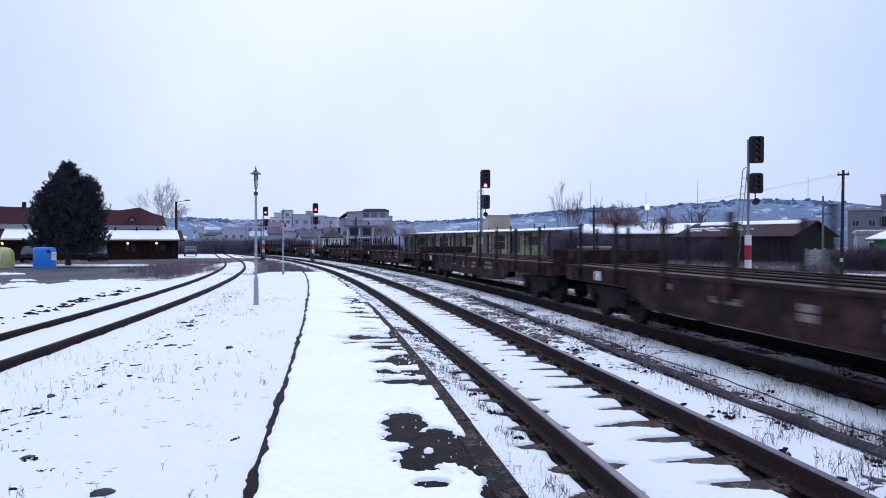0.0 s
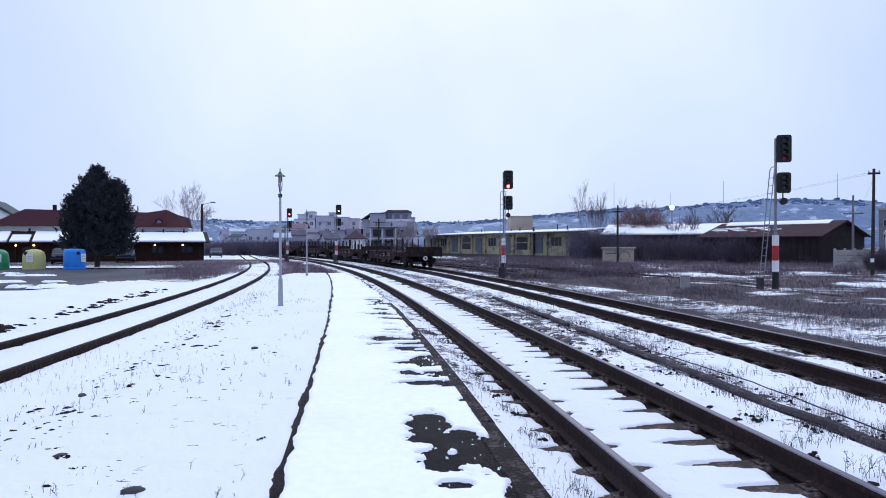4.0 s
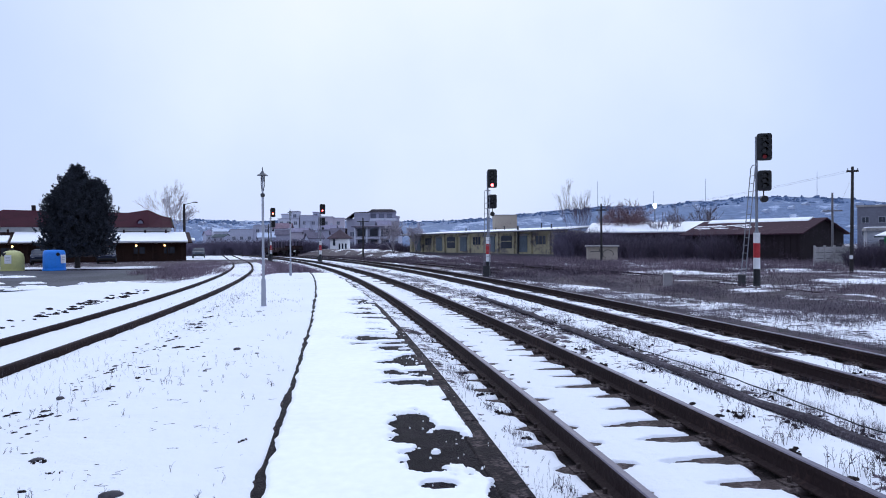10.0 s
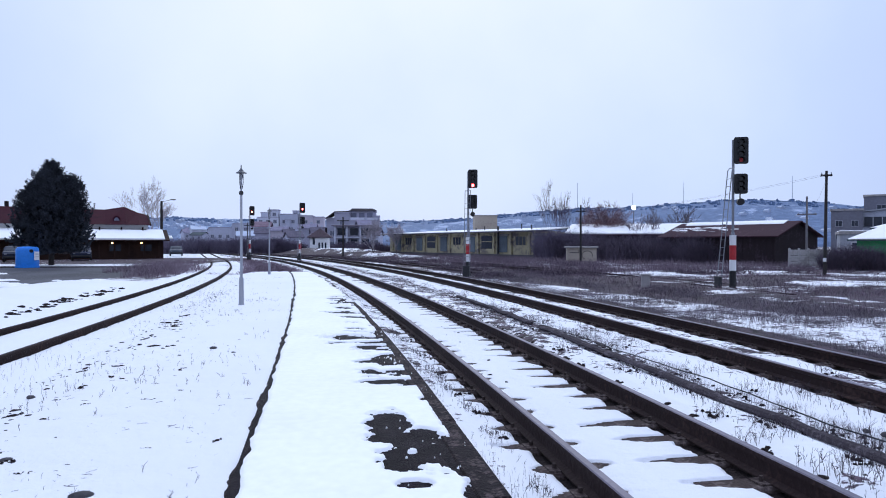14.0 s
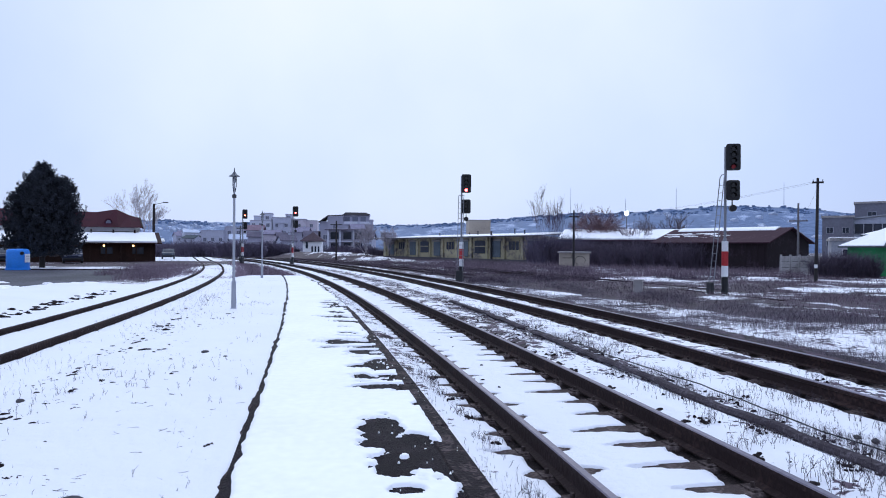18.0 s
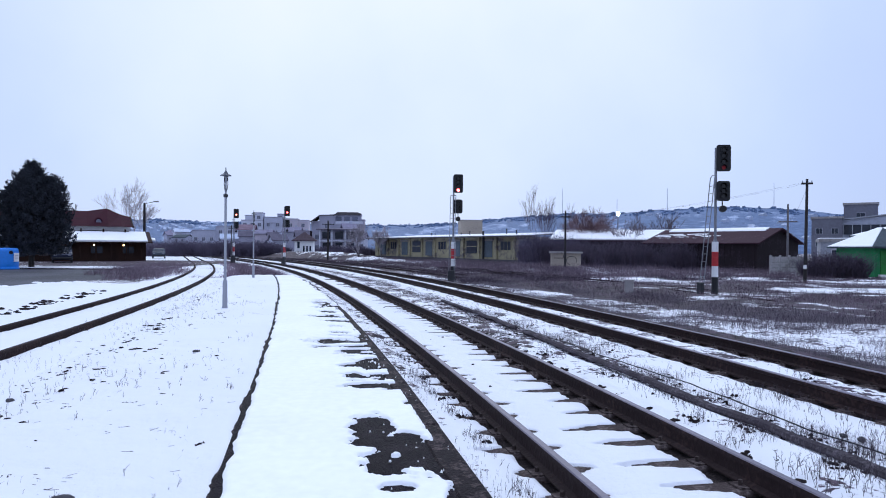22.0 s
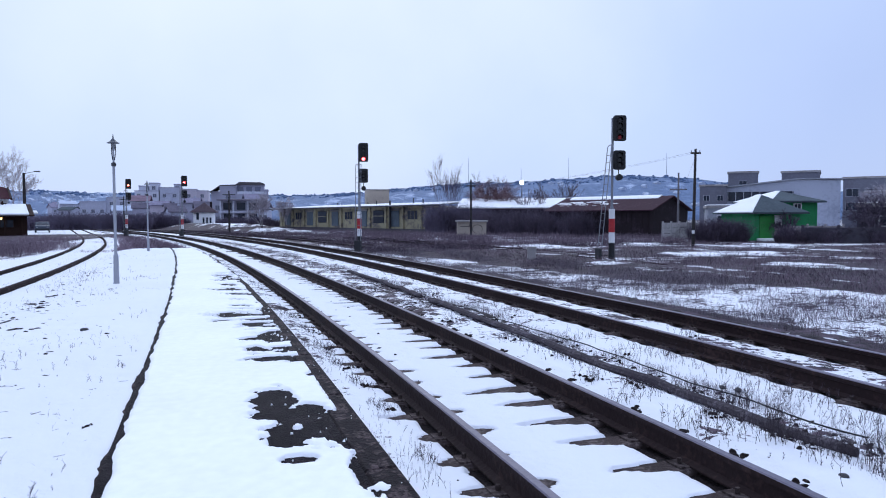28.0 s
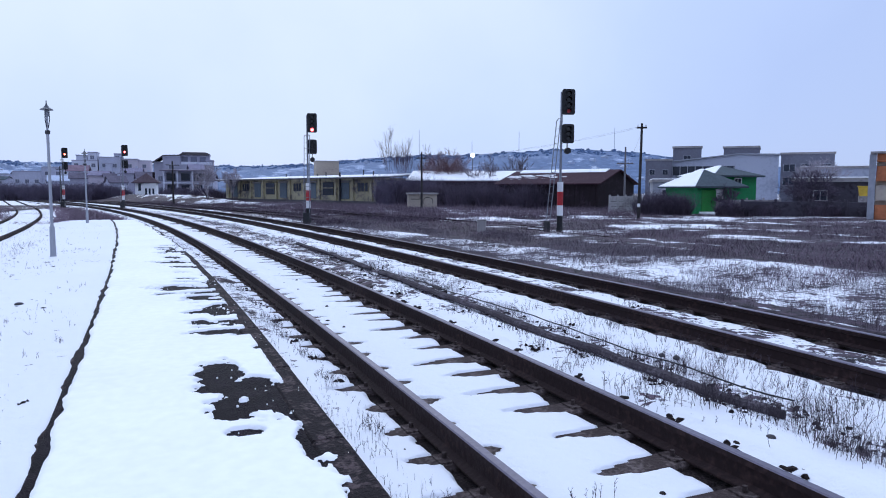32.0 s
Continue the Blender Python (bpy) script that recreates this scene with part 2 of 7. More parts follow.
# ------------------------------------------------------------------ mesh building
class Geo:
    def __init__(self):
        self.v, self.f, self.m = [], [], []

    def add(self, verts, faces, mi=0):
        o = len(self.v)
        self.v += [tuple(p) for p in verts]
        self.f += [tuple(i + o for i in q) for q in faces]
        self.m += [mi] * len(faces)
        return self

    def box(self, c, s, mi=0, ch=0.0, m=None):
        """A box at centre c of size s, with chamfered edges where ch is given."""
        hx, hy, hz = s[0] / 2, s[1] / 2, s[2] / 2
        if ch <= 0:
            vs = [(x, y, z) for z in (-hz, hz) for y in (-hy, hy) for x in (-hx, hx)]
            fs = [(0, 2, 3, 1), (4, 5, 7, 6), (0, 1, 5, 4), (2, 6, 7, 3), (0, 4, 6, 2), (1, 3, 7, 5)]
        else:
            ch = min(ch, hx * 0.9, hy * 0.9, hz * 0.9)
            bm = bmesh.new()
            bmesh.ops.create_cube(bm, size=1.0, matrix=Matrix.Diagonal((*s, 1)))
            bmesh.ops.bevel(bm, geom=bm.edges[:], offset=ch, segments=1, affect="EDGES", profile=0.5)
            bm.verts.index_update()
            vs = [tuple(v.co) for v in bm.verts]
            fs = [tuple(v.index for v in f.verts) for f in bm.faces]
            bm.free()
        c = Vector(c)
        if m is None:
            vs = [Vector(p) + c for p in vs]
        else:
            vs = [m @ Vector(p) + c for p in vs]
        return self.add(vs, fs, mi)

    def cyl(self, p, q, r0, r1=None, n=10, mi=0, caps=True):
        r1 = r0 if r1 is None else r1
        p, q = Vector(p), Vector(q)
        d = (q - p).normalized()
        a = d.orthogonal().normalized()
        b = d.cross(a)
        vs = [p + (a * math.cos(k * math.tau / n) + b * math.sin(k * math.tau / n)) * r0 for k in range(n)]
        vs += [q + (a * math.cos(k * math.tau / n) + b * math.sin(k * math.tau / n)) * r1 for k in range(n)]
        fs = [(k, (k + 1) % n, n + (k + 1) % n, n + k) for k in range(n)]
        if caps:
            fs += [tuple(range(n - 1, -1, -1)), tuple(range(n, 2 * n))]
        return self.add(vs, fs, mi)

    def lathe(self, prof, n=14, c=(0, 0, 0), mi=0, sx=1.0, sy=1.0):
        vs = [(c[0] + sx * r * math.cos(k * math.tau / n), c[1] + sy * r * math.sin(k * math.tau / n), c[2] + z) for r, z in prof for k in range(n)]
        fs = [(i * n + k, i * n + (k + 1) % n, (i + 1) * n + (k + 1) % n, (i + 1) * n + k) for i in range(len(prof) - 1) for k in range(n)]
        fs += [tuple(range(n - 1, -1, -1)), tuple((len(prof) - 1) * n + k for k in range(n))]
        return self.add(vs, fs, mi)

    def prism(self, prof, axis, lo, hi, mi=0):
        """A profile of (a, b) drawn out along x or y."""
        n = len(prof)
        pt = (lambda a, b, w: (w, a, b)) if axis == "x" else (lambda a, b, w: (a, w, b))
        vs = [pt(a, b, lo) for a, b in prof] + [pt(a, b, hi) for a, b in prof]
        fs = [(k, (k + 1) % n, n + (k + 1) % n, n + k) for k in range(n)] + [tuple(range(n - 1, -1, -1)), tuple(range(n, 2 * n))]
        return self.add(vs, fs, mi)


def part(name, geo, material, parent=None, label="", smooth=False, fix=True):
    me = bpy.data.meshes.new(name)
    me.from_pydata(geo.v, [], geo.f)
    mats = material if isinstance(material, (list, tuple)) else [material]
    for k in mats:
        me.materials.append(k)
    if len(mats) > 1:
        me.polygons.foreach_set("material_index", geo.m)
    if fix and len(geo.f) < 20000:
        bm = bmesh.new()
        bm.from_mesh(me)
        bmesh.ops.recalc_face_normals(bm, faces=bm.faces[:])
        bm.to_mesh(me)
        bm.free()
    if smooth:
        me.polygons.foreach_set("use_smooth", [True] * len(me.polygons))
    ob = new(name, me)
    if parent:
        ob.parent = parent
    if label:
        tagged(ob, label)
    return ob


def shared(name, mesh, parent, m):
    """One more piece on a mesh that alike pieces share."""
    ob = new(name, mesh)
    ob.parent = parent
    ob.matrix_basis = m
    return ob


def thing(name, label, category, m=None, group="", kind=""):
    ob = new(name)
    ob.empty_display_size = 0.2
    tagged(ob, label, category, group, kind)
    if m is not None:
        ob.matrix_basis = m
    return ob


def heading(x, y, z, dx, dy):
    """A pose at x, y, z whose own x axis points along dx, dy."""
    return pose(x, y, z, 0, 0, math.degrees(math.atan2(dy, dx)))


# ------------------------------------------------------------------ plan of the tracks
class Line:
    """A track's centre line, bending left as it goes away: x = a y^2 + b y + c, straight before and after."""
    def __init__(self, a, b, c, y0, y1):
        ys = np.arange(-120, 900, 0.5)
        yc = np.clip(ys, y0, y1)
        xs = a * yc * yc + b * yc + c + (2 * a * yc + b) * (ys - yc)
        self.x, self.y = xs, ys
        self.s = np.r_[0, np.cumsum(np.hypot(np.diff(xs), np.diff(ys)))]
        self.s -= np.interp(0, ys, self.s)

    def at(self, s, v=0.0):
        s, v = np.asarray(s, float), np.asarray(v, float)
        x, y = np.interp(s, self.s, self.x), np.interp(s, self.s, self.y)
        x2, y2 = np.interp(s + 0.5, self.s, self.x), np.interp(s + 0.5, self.s, self.y)
        d = np.hypot(x2 - x, y2 - y)
        tx, ty = (x2 - x) / d, (y2 - y) / d
        return x + v * ty, y - v * tx, tx, ty

    def s_of(self, y):
        return float(np.interp(y, self.y, self.s))

    def lateral(self, x, y):
        """Roughly how far x, y lies to the right of the line."""
        xc = np.interp(y, self.y, self.x)
        sl = (np.interp(y + 1, self.y, self.x) - xc)
        return (x - xc) / np.sqrt(1 + sl * sl)


NEAR = Line(-0.00154788, -0.11031, 2.78, -20, 170)
TRAINWAY = Line(-0.00168452, -0.091884, 7.03, -20, 170)
SIDING = Line(-0.00187088, -0.0601696, -6.02, -10, 70)


def smooth01(x, a, b):
    t = np.clip((np.asarray(x, float) - a) / (b - a), 0, 1)
    return t * t * (3 - 2 * t)


LAT = np.random.RandomState(5).rand(256, 256)


def vnoise(x, y):
    """Smooth value noise in 0..1 over arrays."""
    x, y = np.asarray(x, float), np.asarray(y, float)
    xi, yi = np.floor(x).astype(int), np.floor(y).astype(int)
    fx, fy = x - xi, y - yi
    fx, fy = fx * fx * (3 - 2 * fx), fy * fy * (3 - 2 * fy)
    g = lambda i, j: LAT[(xi + i) % 256, (yi + j) % 256]
    return (g(0, 0) * (1 - fx) + g(1, 0) * fx) * (1 - fy) + (g(0, 1) * (1 - fx) + g(1, 1) * fx) * fy


def fbm(x, y, n=4):
    t, a = 0, 0.5
    for k in range(n):
        t = t + a * vnoise(x * 2 ** k + 17.3 * k, y * 2 ** k + 5.1 * k)
        a *= 0.5
    return t / (1 - 0.5 ** n)


def sheet(name, X, Y, Z, material, cover=None, flip=False):
    """A grid of points as one smooth sheet."""
    ny, nx = X.shape
    me = bpy.data.meshes.new(name)
    co = np.stack([X, Y, Z], -1).reshape(-1, 3)
    i = np.arange(ny * nx).reshape(ny, nx)
    q = np.stack([i[:-1, :-1], i[:-1, 1:], i[1:, 1:], i[1:, :-1]], -1).reshape(-1, 4)
    if flip:
        q = q[:, ::-1]
    me.from_pydata(co.tolist(), [], q.tolist())
    me.polygons.foreach_set("use_smooth", [True] * len(me.polygons))
    me.materials.append(material)
    if cover is not None:
        at = me.attributes.new("cover", "FLOAT", "POINT")
        at.data.foreach_set("value", cover.reshape(-1).astype(np.float32))
    return new(name, me)


def steps(*runs):
    """Positions a..b at a step, run after run."""
    out = [runs[0][0]]
    for a, b, d in runs:
        out += list(np.linspace(a, b, max(2, int(round((b - a) / d)) + 1))[1:])
    return np.array(out)


# ------------------------------------------------------------------ ground
def ground_cover(X, Y):
    """How bare the ground is of snow: 0 all snow, 1 all dead grass and soil."""
    v = TRAINWAY.lateral(X, Y)
    u = NEAR.lateral(X, Y)
    w = SIDING.lateral(X, Y)
    c = 0.10 + 0 * X
    # between the two main tracks
    c = np.maximum(c, (0.40 + 0.08 * smooth01(Y, 7, 15)) * smooth01(u, 1.2, 2.0) * (1 - smooth01(v, -1.6, -1.2)))
    # the field beyond the train's track: first snow, then brown dead grass in bands
    f = (0.40 + 0.08 * smooth01(Y, 13, 20)) * smooth01(v, 0.9, 1.2) + 0.55 * np.exp(-((v - 2.0) / 0.32) ** 4) * smooth01(fbm(X * 0.9 + 5, Y * 0.9, 3), 0.35, 0.5)
    wob = v + 1.2 * (fbm(X * 0.2, Y * 0.2, 4) - 0.5)
    start = np.interp(Y, [8, 11, 15, 17, 25, 34], [8.0, 7.6, 6.9, 5.4, 4.6, 3.2])
    f += (0.52 - 0.25 * smooth01(wob, start + 2.0, start + 5.0) - 0.07 * smooth01(Y, 24, 36)) * smooth01(wob, start - 0.35, start + 0.25)
    f -= 0.38 * np.exp(-((wob - 7.3) / 1.15) ** 4) * smooth01(Y, 15.5, 17.5) * (1 - smooth01(Y, 23, 27))
    streak = 0.50 * np.exp(-((wob - 9.3) / 0.4) ** 2) + 0.42 * np.exp(-((wob - 14.2) / 0.9) ** 2) + 0.40 * np.exp(-((wob - 18.0) / 0.5) ** 2) + 0.45 * np.exp(-((wob - 24) / 0.7) ** 2)
    f -= 0.75 * streak * smooth01(fbm(X * 1.1 + 31, Y * 0.7, 4), 0.44, 0.58)
    f -= 0.32 * smooth01(fbm(X * 0.33 + 50, Y * 0.33, 4), 0.53, 0.60) * smooth01(v, 11, 13)
    f -= 0.22 * smooth01(Y, 18, 24) * smooth01(fbm(X * 0.22 + 11, Y * 0.5, 4), 0.50, 0.62)
    c = np.maximum(c, f)
    # brown patch between siding and near track behind the platform's end, and the weeds along the siding
    g = 0.8 * smooth01(Y, 39, 42) * smooth01(w, 1.6, 3.0) * (1 - smooth01(u, -2.4, -1.7))
    c = np.maximum(c, g)
    h = 0.50 * smooth01(Y, 30, 36) * smooth01(-w, 1.6, 2.6) * (1 - smooth01(-w, 8, 11)) * (1 - smooth01(Y, 75, 90))
    c = np.maximum(c, h)
    far = 0.42 * smooth01(Y, 85, 130)
    c = np.maximum(c, far)
    return c + 0.18 * (fbm(X * 0.35, Y * 0.35) - 0.5)


def ground_height(X, Y):
    v, u, w = TRAINWAY.lateral(X, Y), NEAR.lateral(X, Y), SIDING.lateral(X, Y)
    z = 0.05 * (fbm(X * 0.8, Y * 0.8) - 0.5) + 0.10 * (fbm(X * 0.2 + 9, Y * 0.2) - 0.5)
    z += 0.10 * (1 - smooth01(-u, 5.0, 8.0)) * smooth01(-u, 3.4, 3.6)
    z += 0.16 * smooth01(-w, 2.5, 4.0) * (1 - smooth01(-w, 5.5, 9.0)) * (1 - smooth01(Y, 30, 40))
    z += 0.18 * smooth01(v, 4.0, 8.0) * (1 - smooth01(Y, 30, 50))
    z += 1.0 * smooth01(v, 5, 11) * (1 - smooth01(v, 17, 21)) * smooth01(Y, 92, 122)
    for t, h in ((u, 1.7), (v, 1.7), (w, 1.7)):
        z -= (0.13 + z) * (1 - smooth01(np.abs(t), h - 0.2, h))
    plat = smooth01(u, -3.9, -3.7) * (1 - smooth01(u, -1.5, -1.2)) * (1 - smooth01(Y, 39.5, 40.5))
    return z - (0.16 + z) * plat - 0.02


gx = np.r_[-steps((60, 200, 8), (200, 900, 60), (900, 3500, 400))[::-1], steps((-60, -14, 0.8), (-14, 16, 0.22), (16, 60, 0.6), (60, 200, 6), (200, 900, 60), (900, 3500, 400))[1:]]
gy = np.r_[-steps((12, 200, 12), (200, 3500, 400))[::-1], steps((-12, 2, 0.8), (2, 30, 0.22), (30, 90, 0.6), (90, 300, 5), (300, 900, 60), (900, 3500, 400))[1:]]
GX, GY = np.meshgrid(gx, gy)
GZ = ground_height(GX, GY) * (1 - smooth01(np.hypot(GX, GY), 150, 300)) - 0.02
ground = sheet("ground", GX, GY, GZ, SNOW_GROUND, ground_cover(GX, GY))
tagged(ground, "snow-covered ground with dead brown grass showing through", "ground", kind="structure")

# ------------------------------------------------------------------ tracks
RAIL_PROFILE = [(-0.068, 0.0), (0.068, 0.0), (0.068, 0.012), (0.012, 0.032), (0.009, 0.115), (0.036, 0.125), (0.036, 0.158), (0.028, 0.166), (-0.028, 0.166), (-0.036, 0.158), (-0.036, 0.125), (-0.009, 0.115), (-0.012, 0.032), (-0.068, 0.012)]
RAIL_PROFILE = [(a, b * 1.205) for a, b in RAIL_PROFILE]
RAIL_Z = -0.02
SINK = 0.02


def sweep(geo, line, ss, prof, v0, z0, top=()):
    n = len(prof)
    o = len(geo.v)
    for s in ss:
        for a, b in prof:
            x, y, _, _ = line.at(s, v0 + a)
            geo.v.append((float(x), float(y), z0 + b))
    for i in range(len(ss) - 1):
        for k in range(n):
            k2 = (k + 1) % n
            geo.f.append((o + i * n + k, o + i * n + k2, o + (i + 1) * n + k2, o + (i + 1) * n + k))
            geo.m.append(1 if k in top else 0)
    geo.f += [tuple(o + k for k in range(n)), tuple(o + (len(ss) - 1) * n + k for k in range(n - 1, -1, -1))]
    geo.m += [0, 0]


def track(line, name, label, s0, s1, sl0, sl1, shine):
    t = thing(name, label, "railway track", kind="structure")
    ss = steps((s0, 90, 1.5), (90, s1, 6))
    for side in (-1, 1):
        g = Geo()
        sweep(g, line, ss, RAIL_PROFILE, side * 0.7525, RAIL_Z, top=(6, 7, 8) if shine else ())
        part("rail", g, [RUST, STEEL], t, "rusty steel rail with a worn bright head" if shine else "rusty steel rail", fix=False)
    g = Geo()
    sweep(g, line, ss, [(-1.75, -0.16), (1.75, -0.16), (1.45, -0.065), (-1.45, -0.065)], 0, 0)
    part("ballast", g, BALLAST, t, "dark stone ballast", fix=False)
    rng = random.Random(name)
    g = Geo().box((0, 0, -0.075), (2.5, 0.25, 0.15), ch=0.02)
    for side in (-1, 1):
        g.box((side * 0.7525, 0, 0.006), (0.32, 0.16, 0.018))
        for dx in (-0.1, 0.1):
            g.cyl((side * 0.7525 + dx, 0.0, 0.0), (side * 0.7525 + dx, 0.0, 0.055), 0.018, n=6)
    first = None
    s = sl0
    while s < sl1:
        x, y, tx, ty = line.at(s + rng.uniform(-0.02, 0.02))
        m = pose(float(x), float(y), rng.uniform(-0.004, 0.004) - SINK, 0, 0, math.degrees(math.atan2(ty, tx)) - 90 + rng.uniform(-1.2, 1.2))
        if first is None:
            first = part("sleeper", g, SLEEPER, t)
            first.matrix_basis = m
        else:
            shared("sleeper", first.data, t, m)
        s += 0.62
    return t


track(NEAR, "track_near", "single railway track with dark sleepers half buried in snow", -60, 330, -1.0 - 24 * 0.62, 42, True)
track(TRAINWAY, "track_middle", "railway track with rusty rails and snow between them", -60, 560, 1.0 - 27 * 0.62, 26, True)
track(SIDING, "track_siding", "curving siding with dark rails in the snow", -60, 150, 5.0 - 34 * 0.62, 26, False)


SNOWS = {}


def track_snow(line, name, s0, s1, sl0, prof, seed, rough=1.0, bank=0.10, spots=0.34, edge=0.0, middle=0.0, tongues=((-1, -1, 0.46), (-1, 1, 0.40), (1, -1, 0.72), (1, 1, 0.40))):
    """The snow that lies in a track: drawn back along the rails and from the sleepers beside them."""
    ss = steps((s0, 2, 0.11), (2, 11, 0.035), (11, 18, 0.06), (18, 30, 0.12), (30, 70, 0.5), (70, s1, 4))
    vv = steps((-2.0, -1.3, 0.06), (-1.3, 1.3, 0.03), (1.3, 2.0, 0.05))
    S, V = np.meshgrid(ss, vv, indexing="ij")
    X, Y, _, _ = line.at(S, V)
    pv, pz = zip(*prof)
    inner = 1 - smooth01(np.abs(V), 1.15, 1.5)
    Z = np.interp(V, pv, pz) + 0.003 * inner
    Z += rough * (0.022 * (fbm(S * 2.2 + seed, V * 5, 4) - 0.5) + 0.02 * (fbm(S * 0.6, V * 1.6 + seed, 3) - 0.5))
    num = np.floor((S - sl0 + 0.31) / 0.62).astype(int)
    ph = ((S - sl0 + 0.31) % 0.62) - 0.31
    rag = 0.06 * (fbm(S * 6 + seed, V * 6, 5) - 0.5)
    bare = np.full_like(Z, -1.0)
    for j, (rail, way, reach) in enumerate(tongues):
        r1, r2, r3 = (LAT[(num * 7 + j * 31 + k * 57 + int(seed)) % 256, (num * 3 + k) % 256] for k in range(3))
        d = (V - rail * 0.7525) * way
        long = reach * (0.65 + 0.55 * r1)
        half = (0.105 + 0.05 * r2) * (1 - np.clip(d / long, 0, 2) ** 2.2)
        e = np.where(d >= 0, half, -1) - np.abs(ph + (r3 - 0.5) * 0.22 * d)
        bare = np.maximum(bare, e)
        foot = bank * ((1.5 if rail > 0 else 1.0) if way * rail < 0 else 0.8) * (0.55 + 1.1 * fbm(S * 3.2 + seed + 9 * j, 0 * S, 4))
        bare = np.maximum(bare, np.where(d >= 0, 0.07 + foot - d, -1))
        bare = np.maximum(bare, np.where(np.abs(d) < 0.07, 0.1, -1))
    melted = smooth01(bare + rag, 0.0, 0.022)
    Z = Z * (1 - melted) + np.minimum(Z, -0.08) * melted
    Z -= 0.09 * smooth01(np.abs(V), 1.7, 2.0)
    C = 0.06 + 0.3 * (fbm(S * 1.3, V * 3 + seed) - 0.5) + spots * smooth01(np.abs(V), 0.85, 1.15) * np.where(V > 0, 0.6 + 0.55 * smooth01(S, 7, 15), 0.55 + 0.45 * smooth01(S, 6, 11)) + edge * smooth01(V, 1.5, 1.65) + middle * (np.abs(V) < 0.7)
    SNOWS[name] = (ss, vv, Z)
    o = sheet(name, X, Y, Z, SNOW_GROUND, C, flip=True)
    return tagged(o, "thin snow lying between and beside the rails", "snow", kind="structure")


def snow_z(name, s, v):
    ss, vv, Z = SNOWS[name]
    return float(Z[min(len(ss) - 1, int(np.searchsorted(ss, s))), min(len(vv) - 1, int(np.searchsorted(vv, v)))])


NEAR_SNOW = [(-2, 0.05), (-1.5, 0.05), (-1.25, 0.03), (-1.1, -0.005), (-0.95, -0.012), (-0.85, -0.02), (-0.66, -0.02), (-0.5, -0.016), (-0.3, -0.008), (0.0, -0.002), (0.3, -0.01), (0.5, -0.015), (0.66, -0.02), (0.84, -0.02), (1.0, -0.01), (1.15, 0.0), (1.3, 0.04), (2, 0.04)]
MID_SNOW = [(-2, 0.03), (-1.4, 0.02), (-1.15, 0.0), (-0.85, -0.03), (-0.55, -0.02), (-0.38, 0.01), (0.0, 0.03), (0.3, 0.02), (0.5, -0.01), (0.62, -0.05), (0.85, -0.1), (1.2, -0.12), (1.45, -0.13), (1.7, -0.02), (1.85, 0.04), (2, 0.04)]
SIDE_SNOW = [(-2, 0.07), (-1.0, 0.07), (-0.66, 0.065), (0.0, 0.07), (0.66, 0.06), (0.85, 0.055), (1.05, 0.06), (2, 0.06)]
track_snow(NEAR, "snow_near_track", -16, 140, -1.0, NEAR_SNOW, 3.0, tongues=((-1, -1, 0.46), (-1, 1, 0.42), (1, -1, 0.84), (1, 1, 0.40)))
track_snow(TRAINWAY, "snow_middle_track", -16, 140, 1.0, MID_SNOW, 11.0, rough=1.6, bank=0.2, spots=0.28, edge=0.4, middle=0.34, tongues=((-1, -1, 0.30), (-1, 1, 0.30), (1, -1, 0.30), (1, 1, 0.3)))
track_snow(SIDING, "snow_siding", -16, 120, 5.0, SIDE_SNOW, 23.0, rough=1.0, bank=-0.04, spots=0.1, tongues=((-1, -1, 0.10), (-1, 1, 0.10), (1, -1, 0.12), (1, 1, 0.12)))

# ------------------------------------------------------------------ platform
PLAT_END = 41.0


def edge_left(s):
    """Where the platform's far edge runs, to the left of the near track's centre."""
    return np.interp(s, [-5, 4, 8, 13, 20, 29, 40], [-3.33, -3.36, -3.38, -3.34, -3.27, -3.06, -2.75])


platform = thing("platform", "low platform of wet asphalt with a concrete kerb under snow", "platform", kind="structure")
g = Geo()
ss = steps((-16, PLAT_END, 1.0))
for i, s in enumerate(ss):
    for v, z in ((float(edge_left(s)) - 0.03, -0.2), (float(edge_left(s)) - 0.03, 0.185), (-1.755, 0.19), (-1.755, -0.2)):
        x, y, _, _ = NEAR.at(s, v)
        g.v.append((float(x), float(y), z))
for i in range(len(ss) - 1):
    for k in range(3):
        g.f.append((4 * i + k, 4 * i + k + 1, 4 * i + 5 + k, 4 * i + 4 + k))
g.f += [(0, 1, 2, 3), tuple(4 * (len(ss) - 1) + k for k in (3, 2, 1, 0))]
g.m = [0] * len(g.f)
part("asphalt_surface", g, ASPHALT, platform, "wet dark asphalt")
# kerb stones of two metres with thin joints
rng = random.Random(8)
kg = Geo().box((0, 0, 0.0185), (0.24, 1.99, 0.357), ch=0.022)
first = None
for i in range(29):
    s = -16.3 + 2 * i
    x, y, tx, ty = NEAR.at(s, -1.635)
    m = pose(float(x) + rng.uniform(-0.006, 0.006), float(y), rng.uniform(-0.005, 0.001), 0, rng.uniform(-0.5, 0.5), math.degrees(math.atan2(ty, tx)) - 90)
    if first is None:
        first = part("kerb_stone", kg, KERB, platform)
        first.matrix_basis = m
    else:
        shared("kerb_stone", first.data, platform, m)


